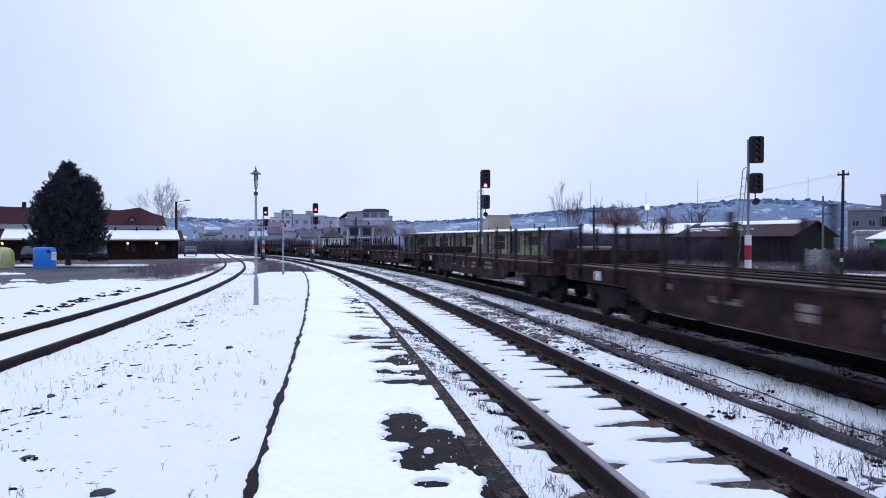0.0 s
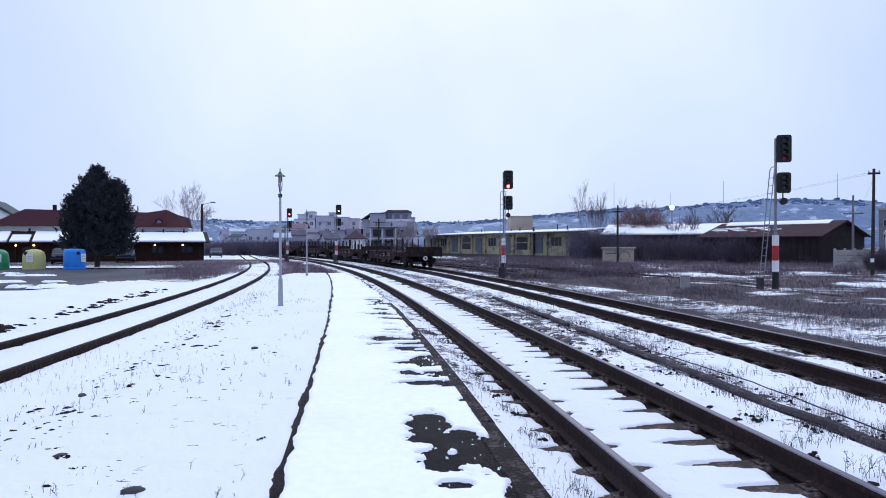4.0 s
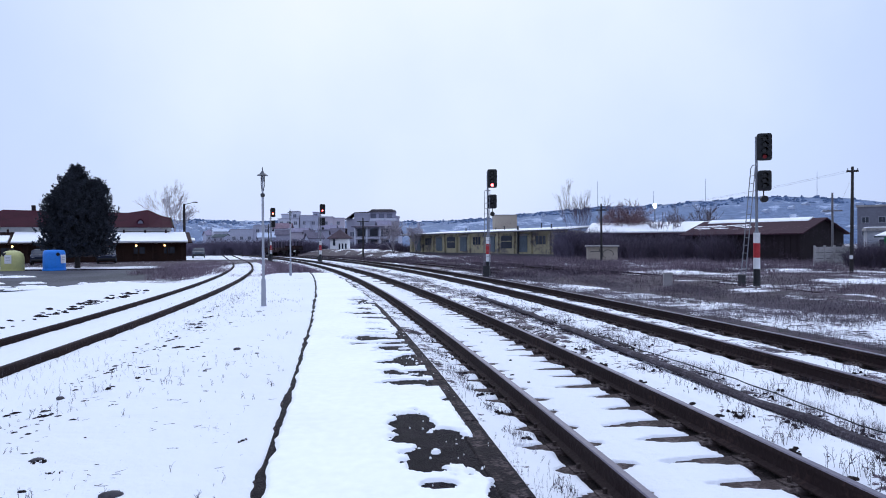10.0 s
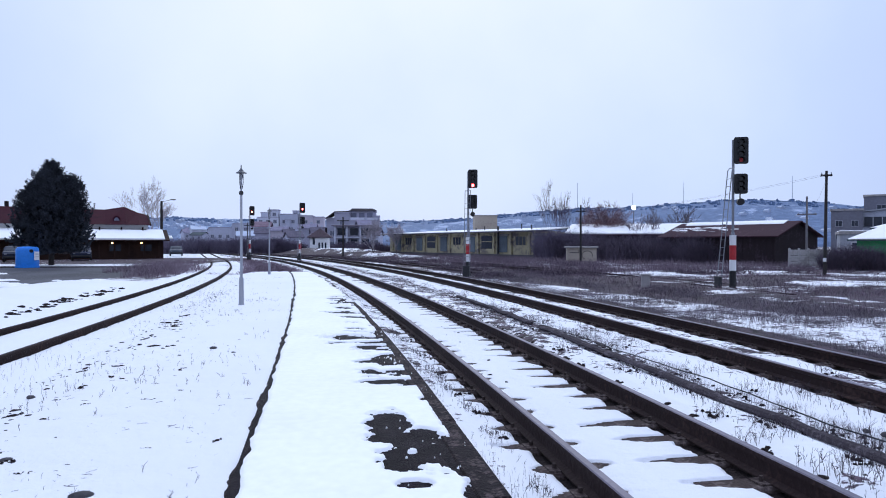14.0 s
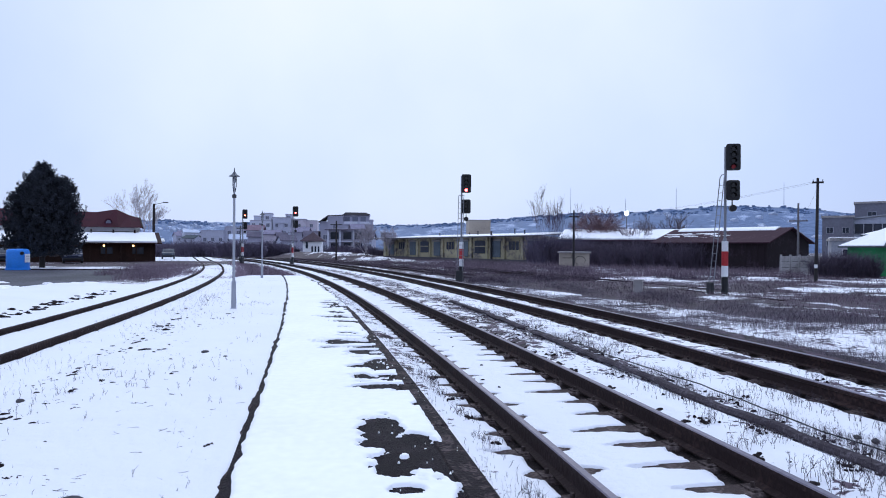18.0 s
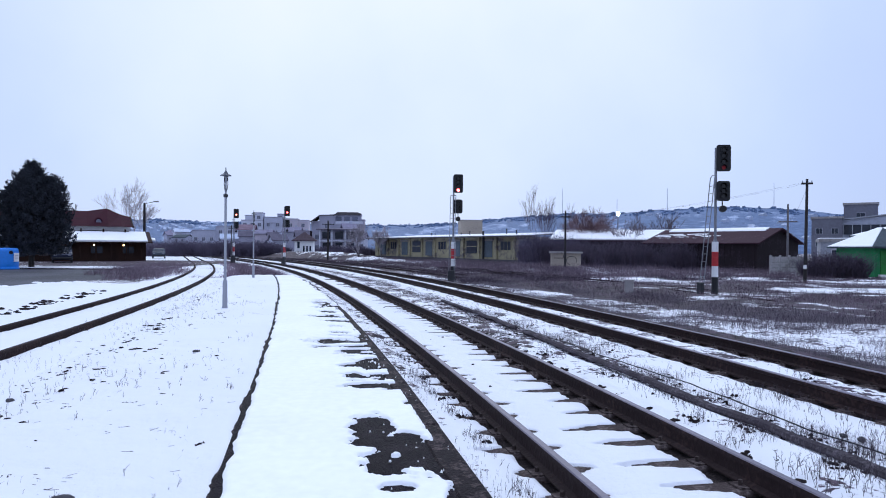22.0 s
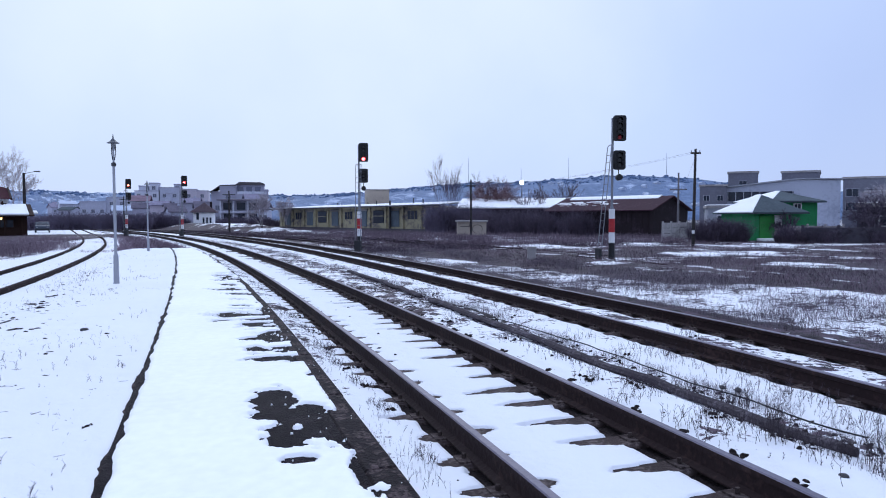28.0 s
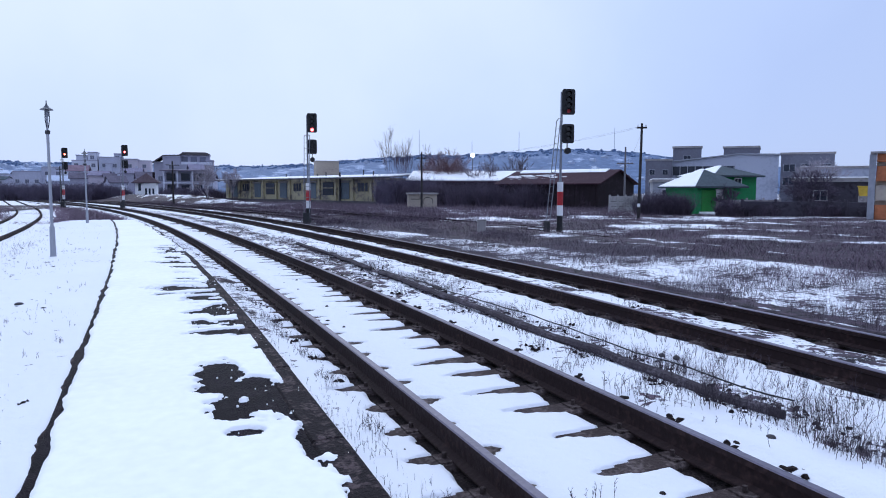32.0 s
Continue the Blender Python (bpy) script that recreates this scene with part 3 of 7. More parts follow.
def bare_patch(S, V, X, Y):
    """How far the platform's snow has melted: above 0.5 it is gone."""
    b = np.zeros_like(X)
    rag = 0.5 * (fbm(X * 6, Y * 9, 5) - 0.5) + 0.2 * (vnoise(X * 30, Y * 30) - 0.5)
    for x, y, rx, ry in ((-0.16, 6.35, 0.20, 0.42), (0.0, 5.85, 0.34, 0.26), (0.12, 5.42, 0.28, 0.32), (0.40, 5.45, 0.22, 0.55), (-0.02, 5.12, 0.15, 0.12), (0.08, 4.72, 0.12, 0.07), (0.52, 4.55, 0.10, 0.40)):
        d = np.sqrt(((X - x) / rx) ** 2 + ((Y - y) / ry) ** 2)
        b = np.maximum(b, 1.0 - 0.5 * d + rag)
    # a ragged strip along the kerb, wider in tongues
    tong = fbm(S * 3.4 + 40, V * 0.9, 4)
    wid = 0.03 + 0.42 * np.clip(tong - 0.45, 0, 1) * (1 + 1.6 * smooth01(S, 7, 8.5) * (1 - smooth01(S, 13, 15)))
    wid = np.where((S > 5.9) & (S < 7.2), 0.06, wid)
    rim = -1.54 - 0.13 * smooth01(S, 7.6, 8.4) * (1 - smooth01(S, 13, 14)) - 0.08 * (1 - smooth01(S, 5.4, 6.2)) + 0.05 * (fbm(S * 0.9 + 3, 0 * S, 3) - 0.5)
    b = np.maximum(b, 0.5 + 1.5 * (wid - (rim - V)) + rag)
    # islands of asphalt further along, drawn out towards the kerb
    b = np.minimum(b, 0.2 + 0.6 * np.sqrt(((X - 0.10) / 0.15) ** 2 + ((Y - 6.55) / 0.38) ** 2) - rag)
    b = np.minimum(b, 0.1 + 0.45 * np.sqrt(((X - 0.06) / 0.05) ** 2 + ((Y - 5.48) / 0.06) ** 2))
    big = ((12.5, -2.2, 0.22, 0.30), (12.2, -1.95, 0.28, 0.22), (11.4, -2.0, 0.26, 0.2), (10.8, -1.9, 0.3, 0.18), (10.1, -2.0, 0.14, 0.22), (9.2, -2.12, 0.09, 0.12), (8.6, -2.0, 0.10, 0.26), (9.6, -1.85, 0.3, 0.10), (11.9, -2.42, 0.09, 0.15))
    for sc, vc, rs, rv in big:
        d = np.sqrt(((S - sc + 0.35 * (V - vc)) / (2.0 * rs)) ** 2 + ((V - vc) / (1.4 * rv)) ** 2)
        b = np.maximum(b, 1.0 - 0.5 * d + 1.5 * rag)
    # streaks of snow left lying across the bare stretch
    b = b - 0.8 * smooth01(fbm(S * 4.2 + 9, V * 1.7, 3), 0.53, 0.62) * smooth01(S, 7.6, 8.2) * (1 - smooth01(S, 13, 14))
    # the kerb's outer edge stays bare
    b = np.maximum(b, 0.7 * smooth01(V + 0.06 * (fbm(S * 1.7 + 12, 0 * S, 4) - 0.5), -1.675, -1.645) * (1 - smooth01(S, 17, 24)))
    for k in range(15):
        r1, r2, r3, r4 = LAT[k, 10:14]
        sc = 13.0 + 10 * r1
        vc = -1.74 - 0.45 * r2 ** 1.3
        d = np.sqrt(((S - sc + 0.5 * (V - vc)) / (0.09 + 0.34 * r3 * r3)) ** 2 + ((V - vc) / (0.12 + 0.26 * r4)) ** 2)
        b = np.maximum(b, 1.0 - 0.5 * d + 1.5 * rag)
    return b


ss = steps((-16, 2.5, 0.2), (2.5, 14, 0.035), (14, 24, 0.08), (24, PLAT_END, 0.3))
tt = np.linspace(0, 1, 80)
S, Tt = np.meshgrid(ss, tt, indexing="ij")
E0 = edge_left(S) + 0.022 + 0.09 * (fbm(S * 3.1, 0 * S, 3) - 0.5)
V = E0 + (-1.56 - E0) * Tt
X, Y, _, _ = NEAR.at(S, V)
B = bare_patch(S, V, X, Y)
Z = 0.19 + 0.024 + 0.010 * (fbm(X * 2.5, Y * 2.5) - 0.5) - 0.10 * smooth01(B, 0.42, 0.62)
Z -= 0.03 * (1 - smooth01(Tt, 0.0, 0.02))
psn = sheet("platform_snow", X, Y, Z, SNOW, flip=True)
tagged(psn, "white trodden snow with dark melted patches on the platform", "snow", kind="structure")

rng = random.Random(52)
g = Geo()
for _ in range(55):
    s_, v_ = rng.uniform(4.3, 13.5), -1.56 - 0.9 * rng.random() ** 1.5
    x, y, _, _ = (float(q) for q in NEAR.at(s_, v_))
    r = 0.004 + 0.008 * rng.random() ** 3
    g.lathe([(r * 1.4, 0.185), (r, 0.196 + r * 0.5), (r * 0.3, 0.198 + r * 0.8)], 5, (x, y, 0))
tagged(part("snow_crumbs", g, SNOW), "crumbs of snow left on the wet asphalt", "snow", kind="stuff")

# the snowfield beside the platform, with a dark open seam between
ss = steps((-16, 1, 0.3), (1, 16, 0.08), (16, 42, 0.3))
vv = np.r_[-steps((0, 0.6, 0.05), (0.6, 3.8, 0.12))[::-1]]
S, V0 = np.meshgrid(ss, vv, indexing="ij")
E0 = edge_left(S) - 0.022 - 0.07 * (fbm(S * 2.3 + 70, 0 * S, 3) - 0.5)
V = E0 + V0
X, Y, _, _ = NEAR.at(S, V)
Z = 0.195 + 0.04 * (fbm(X * 1.6, Y * 1.6) - 0.5) + 0.04 * (fbm(X * 6, Y * 6) - 0.5) - 0.03 * (1 - smooth01(-V0, 0, 0.05)) - 0.24 * smooth01(-V0, 1.8, 3.8)
C = 0.17 + 0.4 * (fbm(X * 0.5, Y * 1.1) - 0.5)
sf = sheet("snowfield", X, Y, Z, SNOW_GROUND, C, flip=True)
tagged(sf, "flat white snowfield with stray stalks", "snow", kind="structure")
g = Geo()
sweep(g, NEAR, steps((-16, PLAT_END, 1.0)), [(-0.20, -0.2), (0.16, -0.2), (0.16, 0.178), (-0.20, 0.172)], 0, 0)
for k, s in enumerate(steps((-16, PLAT_END, 1.0))):
    off = float(edge_left(s))
    for j in range(4):
        a = [(-0.20, -0.2), (0.16, -0.2), (0.16, 0.178), (-0.20, 0.172)][j]
        x, y, _, _ = NEAR.at(s, off + a[0])
        g.v[k * 4 + j] = (float(x), float(y), a[1])
part("edge_strip", g, KERB, platform, "dark soil seam along the platform edge")

# cable trough and cable between the tracks
trough = thing("cable_trough", "half-buried dark cable trough with a loose cable beside it", "cable trough")
rng = random.Random(3)
for s0, s1 in ((3.3, 3.9), (4.75, 15.6), (16.2, 24.5)):
    g = Geo()
    ss = steps((s0, s1, 0.2))
    n = 8
    for i, s in enumerate(ss):
        v = float(np.interp(s, [3, 5, 6, 8, 11.5, 16, 25], [-2.20, -2.22, -2.30, -2.39, -2.36, -2.25, -2.1])) + 0.12 * (float(fbm(np.array(s * 1.1), np.array(3.0))) - 0.5)
        w = (0.075 + 0.06 * (float(fbm(np.array(s * 2.3), np.array(8.0))) - 0.5)) * (0.45 if i in (0, len(ss) - 1) else 1)
        z = 0.015 + 0.09 * (float(fbm(np.array(s * 0.8), np.array(5.0))) - 0.5) - (0.04 if s < 4 else 0)
        x, y, tx, ty = (float(q) for q in TRAINWAY.at(s, v))
        for k in range(n):
            a = math.tau * k / n
            g.v.append((x + w * math.cos(a) * ty, y - w * math.cos(a) * tx, z + 0.045 * math.sin(a)))
    g.f = [(i * n + k, i * n + (k + 1) % n, (i + 1) * n + (k + 1) % n, (i + 1) * n + k) for i in range(len(ss) - 1) for k in range(n)]
    g.f += [tuple(range(n)), tuple((len(ss) - 1) * n + k for k in range(n))]
    g.m = [0] * len(g.f)
    part("trough_cover", g, PIPE, trough)
g = Geo()
ss = steps((4.4, 13, 0.25))
pts = [NEAR.at(s, float(np.interp(s, [4.4, 5, 5.7, 6.4, 8, 10, 13], [2.36, 2.31, 2.40, 2.28, 2.42, 2.3, 2.25]))) for s in ss]
n = 6
for i, a in enumerate(pts):
    r = 0.008
    z = 0.04 + 0.05 * (float(fbm(np.array(i * 0.4), np.array(1.0))) - 0.5)
    g.v += [(float(a[0]) + r * math.cos(math.tau * k / n) * float(a[3]), float(a[1]) - r * math.cos(math.tau * k / n) * float(a[2]), z + r * math.sin(math.tau * k / n)) for k in range(n)]
g.f = [(i * n + k, i * n + (k + 1) % n, (i + 1) * n + (k + 1) % n, (i + 1) * n + k) for i in range(len(pts) - 1) for k in range(n)]
g.m = [0] * len(g.f)
part("cable", g, BLACK, trough, "black cable")


# overgrown rails of the abandoned yard tracks
t = thing("overgrown_track", "abandoned rusty rails nearly sunk in the dead grass", "railway track", kind="structure")
for v_, y0, y1 in ((3.85, 40, 112), (5.35, 44, 112), (8.85, 21, 60), (10.35, 26, 60)):
    g = Geo()
    sweep(g, TRAINWAY, steps((TRAINWAY.s_of(y0), TRAINWAY.s_of(y1), 3.0)), RAIL_PROFILE, v_, -0.12 if v_ < 6 else -0.05)
    part("rail", g, RUST, t, "rust-brown rail", fix=False)


# ------------------------------------------------------------------ signals
def signal(m, lit, material, ladder_turn, label):
    """A colour-light signal: two heads on a mast with red and white bands, and a ladder."""
    t = thing("railway_signal", label, "signal", m, "railway signals")
    part("base", Geo().lathe([(0.17, -0.05), (0.17, 0.10), (0.14, 0.16), (0.14, 0.30)], 12), BLACK, t)
    post = part("lower_post", Geo().cyl((0, 0, 0.28), (0, 0, 0.82), 0.125, n=14), BLACK, t, "black lower post")
    for z0, z1, mt, lb in ((0.82, 1.25, WHITE, "white band"), (1.25, 1.82, RED, "red band"), (1.82, 2.22, WHITE, "white band")):
        part("band", Geo().cyl((0, 0, z0), (0, 0, z1), 0.125, n=14), mt, post, lb)
    part("mast", Geo().cyl((0, 0, 2.22), (0, 0, 5.95), 0.052, n=10).cyl((0, 0, 2.22), (0, 0, 2.34), 0.09, 0.055, n=10), MAST, t)
    for nm, z0, z1, w, lens in (("main_head", 5.0, 6.05, 0.54, (5.85, 5.62, 5.38, 5.15)), ("lower_head", 3.83, 4.62, 0.50, (4.42, 4.22, 4.02))):
        zc, hh = (z0 + z1) / 2, (z1 - z0) / 2
        g = Geo()
        # board with rounded corners
        prof = []
        r = 0.09
        for cx, cz, a0 in ((w / 2 - r, hh - r, 0), (-w / 2 + r, hh - r, 90), (-w / 2 + r, -hh + r, 180), (w / 2 - r, -hh + r, 270)):
            for k in range(4):
                a = radians(a0 + 30 * k)
                prof.append((0.26 + cx + r * math.cos(a), zc + cz + r * math.sin(a)))
        g.prism(prof, "y", -0.16, -0.12)
        g.box((0.26, -0.02, zc), (w * 0.7, 0.22, hh * 1.8), ch=0.03)
        g.box((0.03, 0.0, zc), (0.12, 0.08, 0.10))
        h = part(nm, g, BLACK, t, "black signal head with visors")
        for i, z in enumerate(lens):
            g = Geo()
            n = 10
            for k in range(n - 2):
                a0, a1 = radians(-20 + 220 * k / (n - 2)), radians(-20 + 220 * (k + 1) / (n - 2))
                for rr in (0.105, 0.115):
                    g.add([(0.26 + rr * math.cos(a0), -0.16, z + rr * math.sin(a0)), (0.26 + rr * math.cos(a1), -0.16, z + rr * math.sin(a1)), (0.26 + rr * math.cos(a1), -0.30, z + rr * math.sin(a1)), (0.26 + rr * math.cos(a0), -0.30, z + rr * math.sin(a0))], [(0, 1, 2, 3)])
            part("visor", g, BLACK, h)
            on = (nm, i) == lit
            part("lens", Geo().cyl((0.26, -0.17, z), (0.26, -0.155, z), 0.095 if on and material is not DIM_RED else 0.08, n=14), material if on else LENS, h, "lit signal lens" if on else "")
            if on and material is not DIM_RED:
                part("lamp_core", Geo().cyl((0.26, -0.19, z), (0.26, -0.17, z), 0.042, n=12), RED_CORE, h, "glaring lamp")
    part("call_on_light", Geo().cyl((0.26, -0.2, 3.52), (0.26, 0.05, 3.52), 0.13, n=14).box((0.26, 0.02, 3.72), (0.04, 0.04, 0.25)), BLACK, t, "small round black lamp")
    # ladder leaning to the mast, turned about it
    rot = Matrix.Rotation(radians(ladder_turn), 3, "Z")
    g = Geo()
    foot, head = 0.62, 0.14
    for side in (-0.15, 0.15):
        g.cyl(rot @ Vector((-foot, side, 0.0)), rot @ Vector((-head, side, 4.75)), 0.018, n=6)
        g.cyl(rot @ Vector((-head, side, 4.75)), rot @ Vector((-head + 0.08, side, 4.86)), 0.018, n=6)
        g.cyl(rot @ Vector((-head + 0.08, side, 4.86)), rot @ Vector((0, side * 0.3, 4.86)), 0.018, n=6)
    lad = part("ladder", g, MAST, t, "narrow steel ladder")
    for k in range(15):
        f = 0.05 + 0.063 * k
        x = -foot + (foot - head) * f
        part("rung", Geo().cyl(rot @ Vector((x, -0.15, 4.75 * f)), rot @ Vector((x, 0.15, 4.75 * f)), 0.011, n=5), MAST, lad)
    part("ladder_footing", Geo().box(rot @ Vector((-foot, 0, 0.25)), (0.12, 0.36, 0.7), m=rot, ch=0.01), DARK_METAL, t)
    return t


signal(pose(12.75, 26.2, -0.02, 0, 0, -14), ("main_head", 3), DIM_RED, 20, "tall dark colour-light signal with ladder and red-white banded post")
signal(pose(3.36, 38.6, 0.0, 0, 0, -4), ("main_head", 3), RED_LIGHT, 80, "colour-light signal showing red on a banded post")
signal(pose(-18.0, 77.8, 0.0, 0, 0, 10), ("main_head", 2), AMBER_LIGHT, 80, "distant signal showing amber red beside the siding")
signal(pose(-11.3, 71.0, 0.0, 0, 0, 8), ("main_head", 2), RED_LIGHT, 80, "distant signal showing red on a banded post")


# ------------------------------------------------------------------ posts and poles
def lamp_post(m, h, label):
    t = thing("platform_lamp", label, "lamp post", m, "platform lamps")
    part("base_post", Geo().lathe([(0.085, -0.1), (0.085, 0.04), (0.07, 0.07), (0.06, 0.75), (0.042, 0.8)], 12), GREY_POST, t)
    part("pole", Geo().cyl((0, 0, 0.78), (0, 0, h - 0.75), 0.037, 0.032, n=10), GREY_POST, t)
    part("collar", Geo().lathe([(0.045, h - 0.78), (0.06, h - 0.76), (0.06, h - 0.70), (0.04, h - 0.68)], 12), DARK_METAL, t)
    part("neck", Geo().cyl((0, 0, h - 0.68), (0, 0, h - 0.28), 0.025, n=8), GREY_POST, t)
    g = Geo()
    for k in range(3):
        a = math.tau * k / 3
        g.cyl((0.025 * math.cos(a), 0.025 * math.sin(a), h - 0.62), (0.055 * math.cos(a), 0.055 * math.sin(a), h - 0.45), 0.010, n=5).cyl((0.055 * math.cos(a), 0.055 * math.sin(a), h - 0.45), (0.055 * math.cos(a), 0.055 * math.sin(a), h - 0.19), 0.010, n=5)
    part("bracket", g, DARK_METAL, t)
    part("shade", Geo().lathe([(0.15, h - 0.20), (0.145, h - 0.185), (0.07, h - 0.14), (0.04, h - 0.10), (0.016, h - 0.06), (0.010, h + 0.02), (0.002, h + 0.04)], 14), mat("lamp_shade", (0.07, 0.075, 0.09), 0.5, 0.2, 10, 0.1), t, "dark conical lamp shade")
    part("bulb", Geo().lathe([(0.025, h - 0.38), (0.045, h - 0.33), (0.045, h - 0.24), (0.03, h - 0.19)], 10), mat("milk_glass", (0.22, 0.23, 0.26), 0.2, 0.05, 5, 0), t)
    return t


lamp_post(pose(-4.52, 18.7, 0.16), 3.8, "slim grey platform lamp post with a conical shade")
lamp_post(pose(-7.5, 37.0, 0.08), 3.7, "slim grey platform lamp post farther along the snow")


def utility_pole(m, h, material, label, arms=((0.25, 0.75),), r=0.12, lamp=False, mark=False):
    t = thing("utility_pole", label, "pole", m, "utility poles")
    part("pole", Geo().cyl((0, 0, -0.3), (0, 0, h), r, r * 0.65, n=10), material, t)
    for dz, half in arms:
        g = Geo().box((0, -0.1, h - dz), (2 * half, 0.09, 0.1), ch=0.01)
        a = part("crossarm", g, material, t)
        for s in ((-0.85, -0.4, 0.4, 0.85) if half > 0.4 else (-0.8, 0.8)):
            part("insulator", Geo().lathe([(0.015, h - dz + 0.04), (0.03, h - dz + 0.08), (0.02, h - dz + 0.11), (0.026, h - dz + 0.14), (0.008, h - dz + 0.17)], 8, (s * half, -0.1, 0)), GREY_POST, a)
    if lamp:
        part("lamp_arm", Geo().cyl((0, 0, h - 0.1), (1.1, 0, h + 0.15), 0.03, n=6), material, t)
        part("lamp_head", Geo().box((1.35, 0, h + 0.17), (0.6, 0.22, 0.14), ch=0.04), GREY_POLE, t)
    if mark:
        part("number_plate", Geo().box((-0.02, -r - 0.01, 1.0), (0.16, 0.03, 0.2)), WHITE, t, "small white plate")
    return t


utility_pole(pose(22.2, 35.3, 0, 0, 0.6, -30), 5.75, WOOD_POLE, "dark wooden utility pole with a short crossarm", ((0.25, 0.28),), 0.10, mark=True)
utility_pole(pose(32.3, 53.8, 0, 0, 0, -28), 5.7, GREY_POLE, "thin grey pole with two lamp heads", ((1.45, 0.7),), 0.11)
utility_pole(pose(16.2, 63.6, 0, 0, 0, -10), 5.5, WOOD_POLE, "dark pole beside the small concrete hut", ((0.6, 0.5),), 0.12)
utility_pole(pose(-8.9, 92, 0, 0, 0, 10), 5.4, WOOD_POLE, "dark utility pole behind the tracks", ((0.5, 0.8),), 0.14)
utility_pole(pose(-23.0, 98, 0, 0, 0, 10), 4.8, WOOD_POLE, "distant dark pole by the tracks", ((0.4, 0.5),), 0.1)
utility_pole(pose(-29.6, 82.9, 0, 0, 0, 0), 6.9, WOOD_POLE, "dark pole with a street lamp arm", (), 0.2, lamp=True)


wires = thing("overhead_wires", "thin sagging wires strung between the utility poles", "wires")
for a, b in (((22.0, 35.2, 5.55), (16.0, 63.5, 4.95)), ((22.4, 35.3, 5.55), (16.4, 63.5, 4.95)), ((22.3, 35.2, 5.55), (32.2, 53.7, 4.3))):
    g = Geo()
    pts = [Vector(a).lerp(Vector(b), k / 16) - Vector((0, 0, 0.45 * (1 - (k / 8 - 1) ** 2))) for k in range(17)]
    for p0, p1 in zip(pts, pts[1:]):
        g.cyl(p0, p1, 0.0045, n=4, caps=False)
    part("wire", g, DARK_METAL, wires)


# ------------------------------------------------------------------ buildings
def window(parent, x, y, z, w, h, pane, frame, bars=1):
    """A window in a wall facing -y: frame round a recessed pane."""
    t = 0.07
    g = Geo()
    g.box((x - w / 2, y - 0.03, z), (t, 0.08, h + t)).box((x + w / 2, y - 0.03, z), (t, 0.08, h + t))
    g.box((x, y - 0.03, z + h / 2), (w - t, 0.08, t)).box((x, y - 0.03, z - h / 2), (w - t, 0.08, t))
    for k in range(bars):
        g.box((x - w / 2 + w * (k + 1) / (bars + 1), y - 0.025, z), (0.05, 0.06, h - t))
    f = part("window", g, frame, parent)
    part("pane", Geo().box((x, y + 0.0, z), (w - t, 0.05, h - t)), pane, f)
    return f


GLASS_DARK = mat("dark_window_glass", (0.03, 0.035, 0.05), 0.2, 0.3, 1.5, 0, spec=0.3)
# pane colour lifted and blued to carry the town's distance haze
TOWN_GLASS = mat("haze_tinted_glass", (0.14, 0.145, 0.20), 0.3, 0.2, 1.5, 0, spec=0.3)
FRAME_W = mat("pale_window_frame", (0.5, 0.5, 0.52), 0.6, 0.15, 8, 0.1)
YELLOW_WALL = mat("stained_yellow_plaster", (0.44, 0.39, 0.25), 0.9, 0.3, 2.2, 0.3, big=0.45, second=(0.17, 0.15, 0.15), amount=0.62)
BEIGE = mat("beige_render", (0.42, 0.36, 0.30), 0.9, 0.2, 4, 0.2, big=0.5, second=(0.32, 0.27, 0.24), amount=0.4)
CONCRETE = mat("old_concrete", (0.33, 0.31, 0.31), 0.9, 0.25, 5, 0.3, big=0.7, second=(0.22, 0.20, 0.20), amount=0.5)
DARK_CONCRETE = mat("damp_dark_concrete", (0.09, 0.08, 0.085), 0.9, 0.25, 5, 0.3, big=0.7)
WHITE_WALL = mat("white_plaster", (0.82, 0.82, 0.84), 0.85, 0.08, 5, 0.15, big=0.5)
GREY_WALL = mat("grey_render", (0.30, 0.31, 0.35), 0.85, 0.2, 4, 0.2, big=0.4)
DARK_WALL = mat("dark_weathered_boards", (0.024, 0.017, 0.02), 0.9, 0.4, 6, 0.4, big=1.0, second=(0.044, 0.031, 0.041), amount=0.4, spec=0.15)
YARD_WALL = mat("stained_grey_boards", (0.075, 0.068, 0.085), 0.9, 0.3, 4, 0.3, big=0.8, second=(0.045, 0.038, 0.048), amount=0.5, spec=0.1)
RUST_ROOF = mat("rusty_sheet_roof", (0.045, 0.020, 0.029), 0.85, 0.3, 5, 0.2, big=0.6, second=(0.08, 0.042, 0.056), amount=0.4, spec=0.15)
RED_ROOF = mat("dark_red_tiles", (0.045, 0.008, 0.016), 0.9, 0.3, 10, 0.4, big=0.8, second=(0.030, 0.007, 0.013), amount=0.5, spec=0.15)
SLATE = mat("grey_sheet_roof", (0.05, 0.068, 0.08), 0.8, 0.25, 5, 0.2, big=0.6)
GREEN_WALL = mat("bright_green_plaster", (0.02, 0.22, 0.075), 0.8, 0.15, 5, 0.15, big=0.6)
GREEN_DOOR = mat("vivid_green_door", (0.025, 0.21, 0.04), 0.6, 0.15, 5, 0.1)
BROWN_WOOD = mat("dark_brown_boards", (0.035, 0.018, 0.014), 0.8, 0.35, 8, 0.3, big=1.0, second=(0.02, 0.011, 0.01), amount=0.5, spec=0.15)
DOOR_BLUE = mat("faded_blue_door", (0.12, 0.15, 0.18), 0.75, 0.25, 6, 0.2)
DARK_TOWN_ROOF = mat("dark_violet_roof", (0.12, 0.105, 0.14), 0.9, 0.3, 3, 0.2)
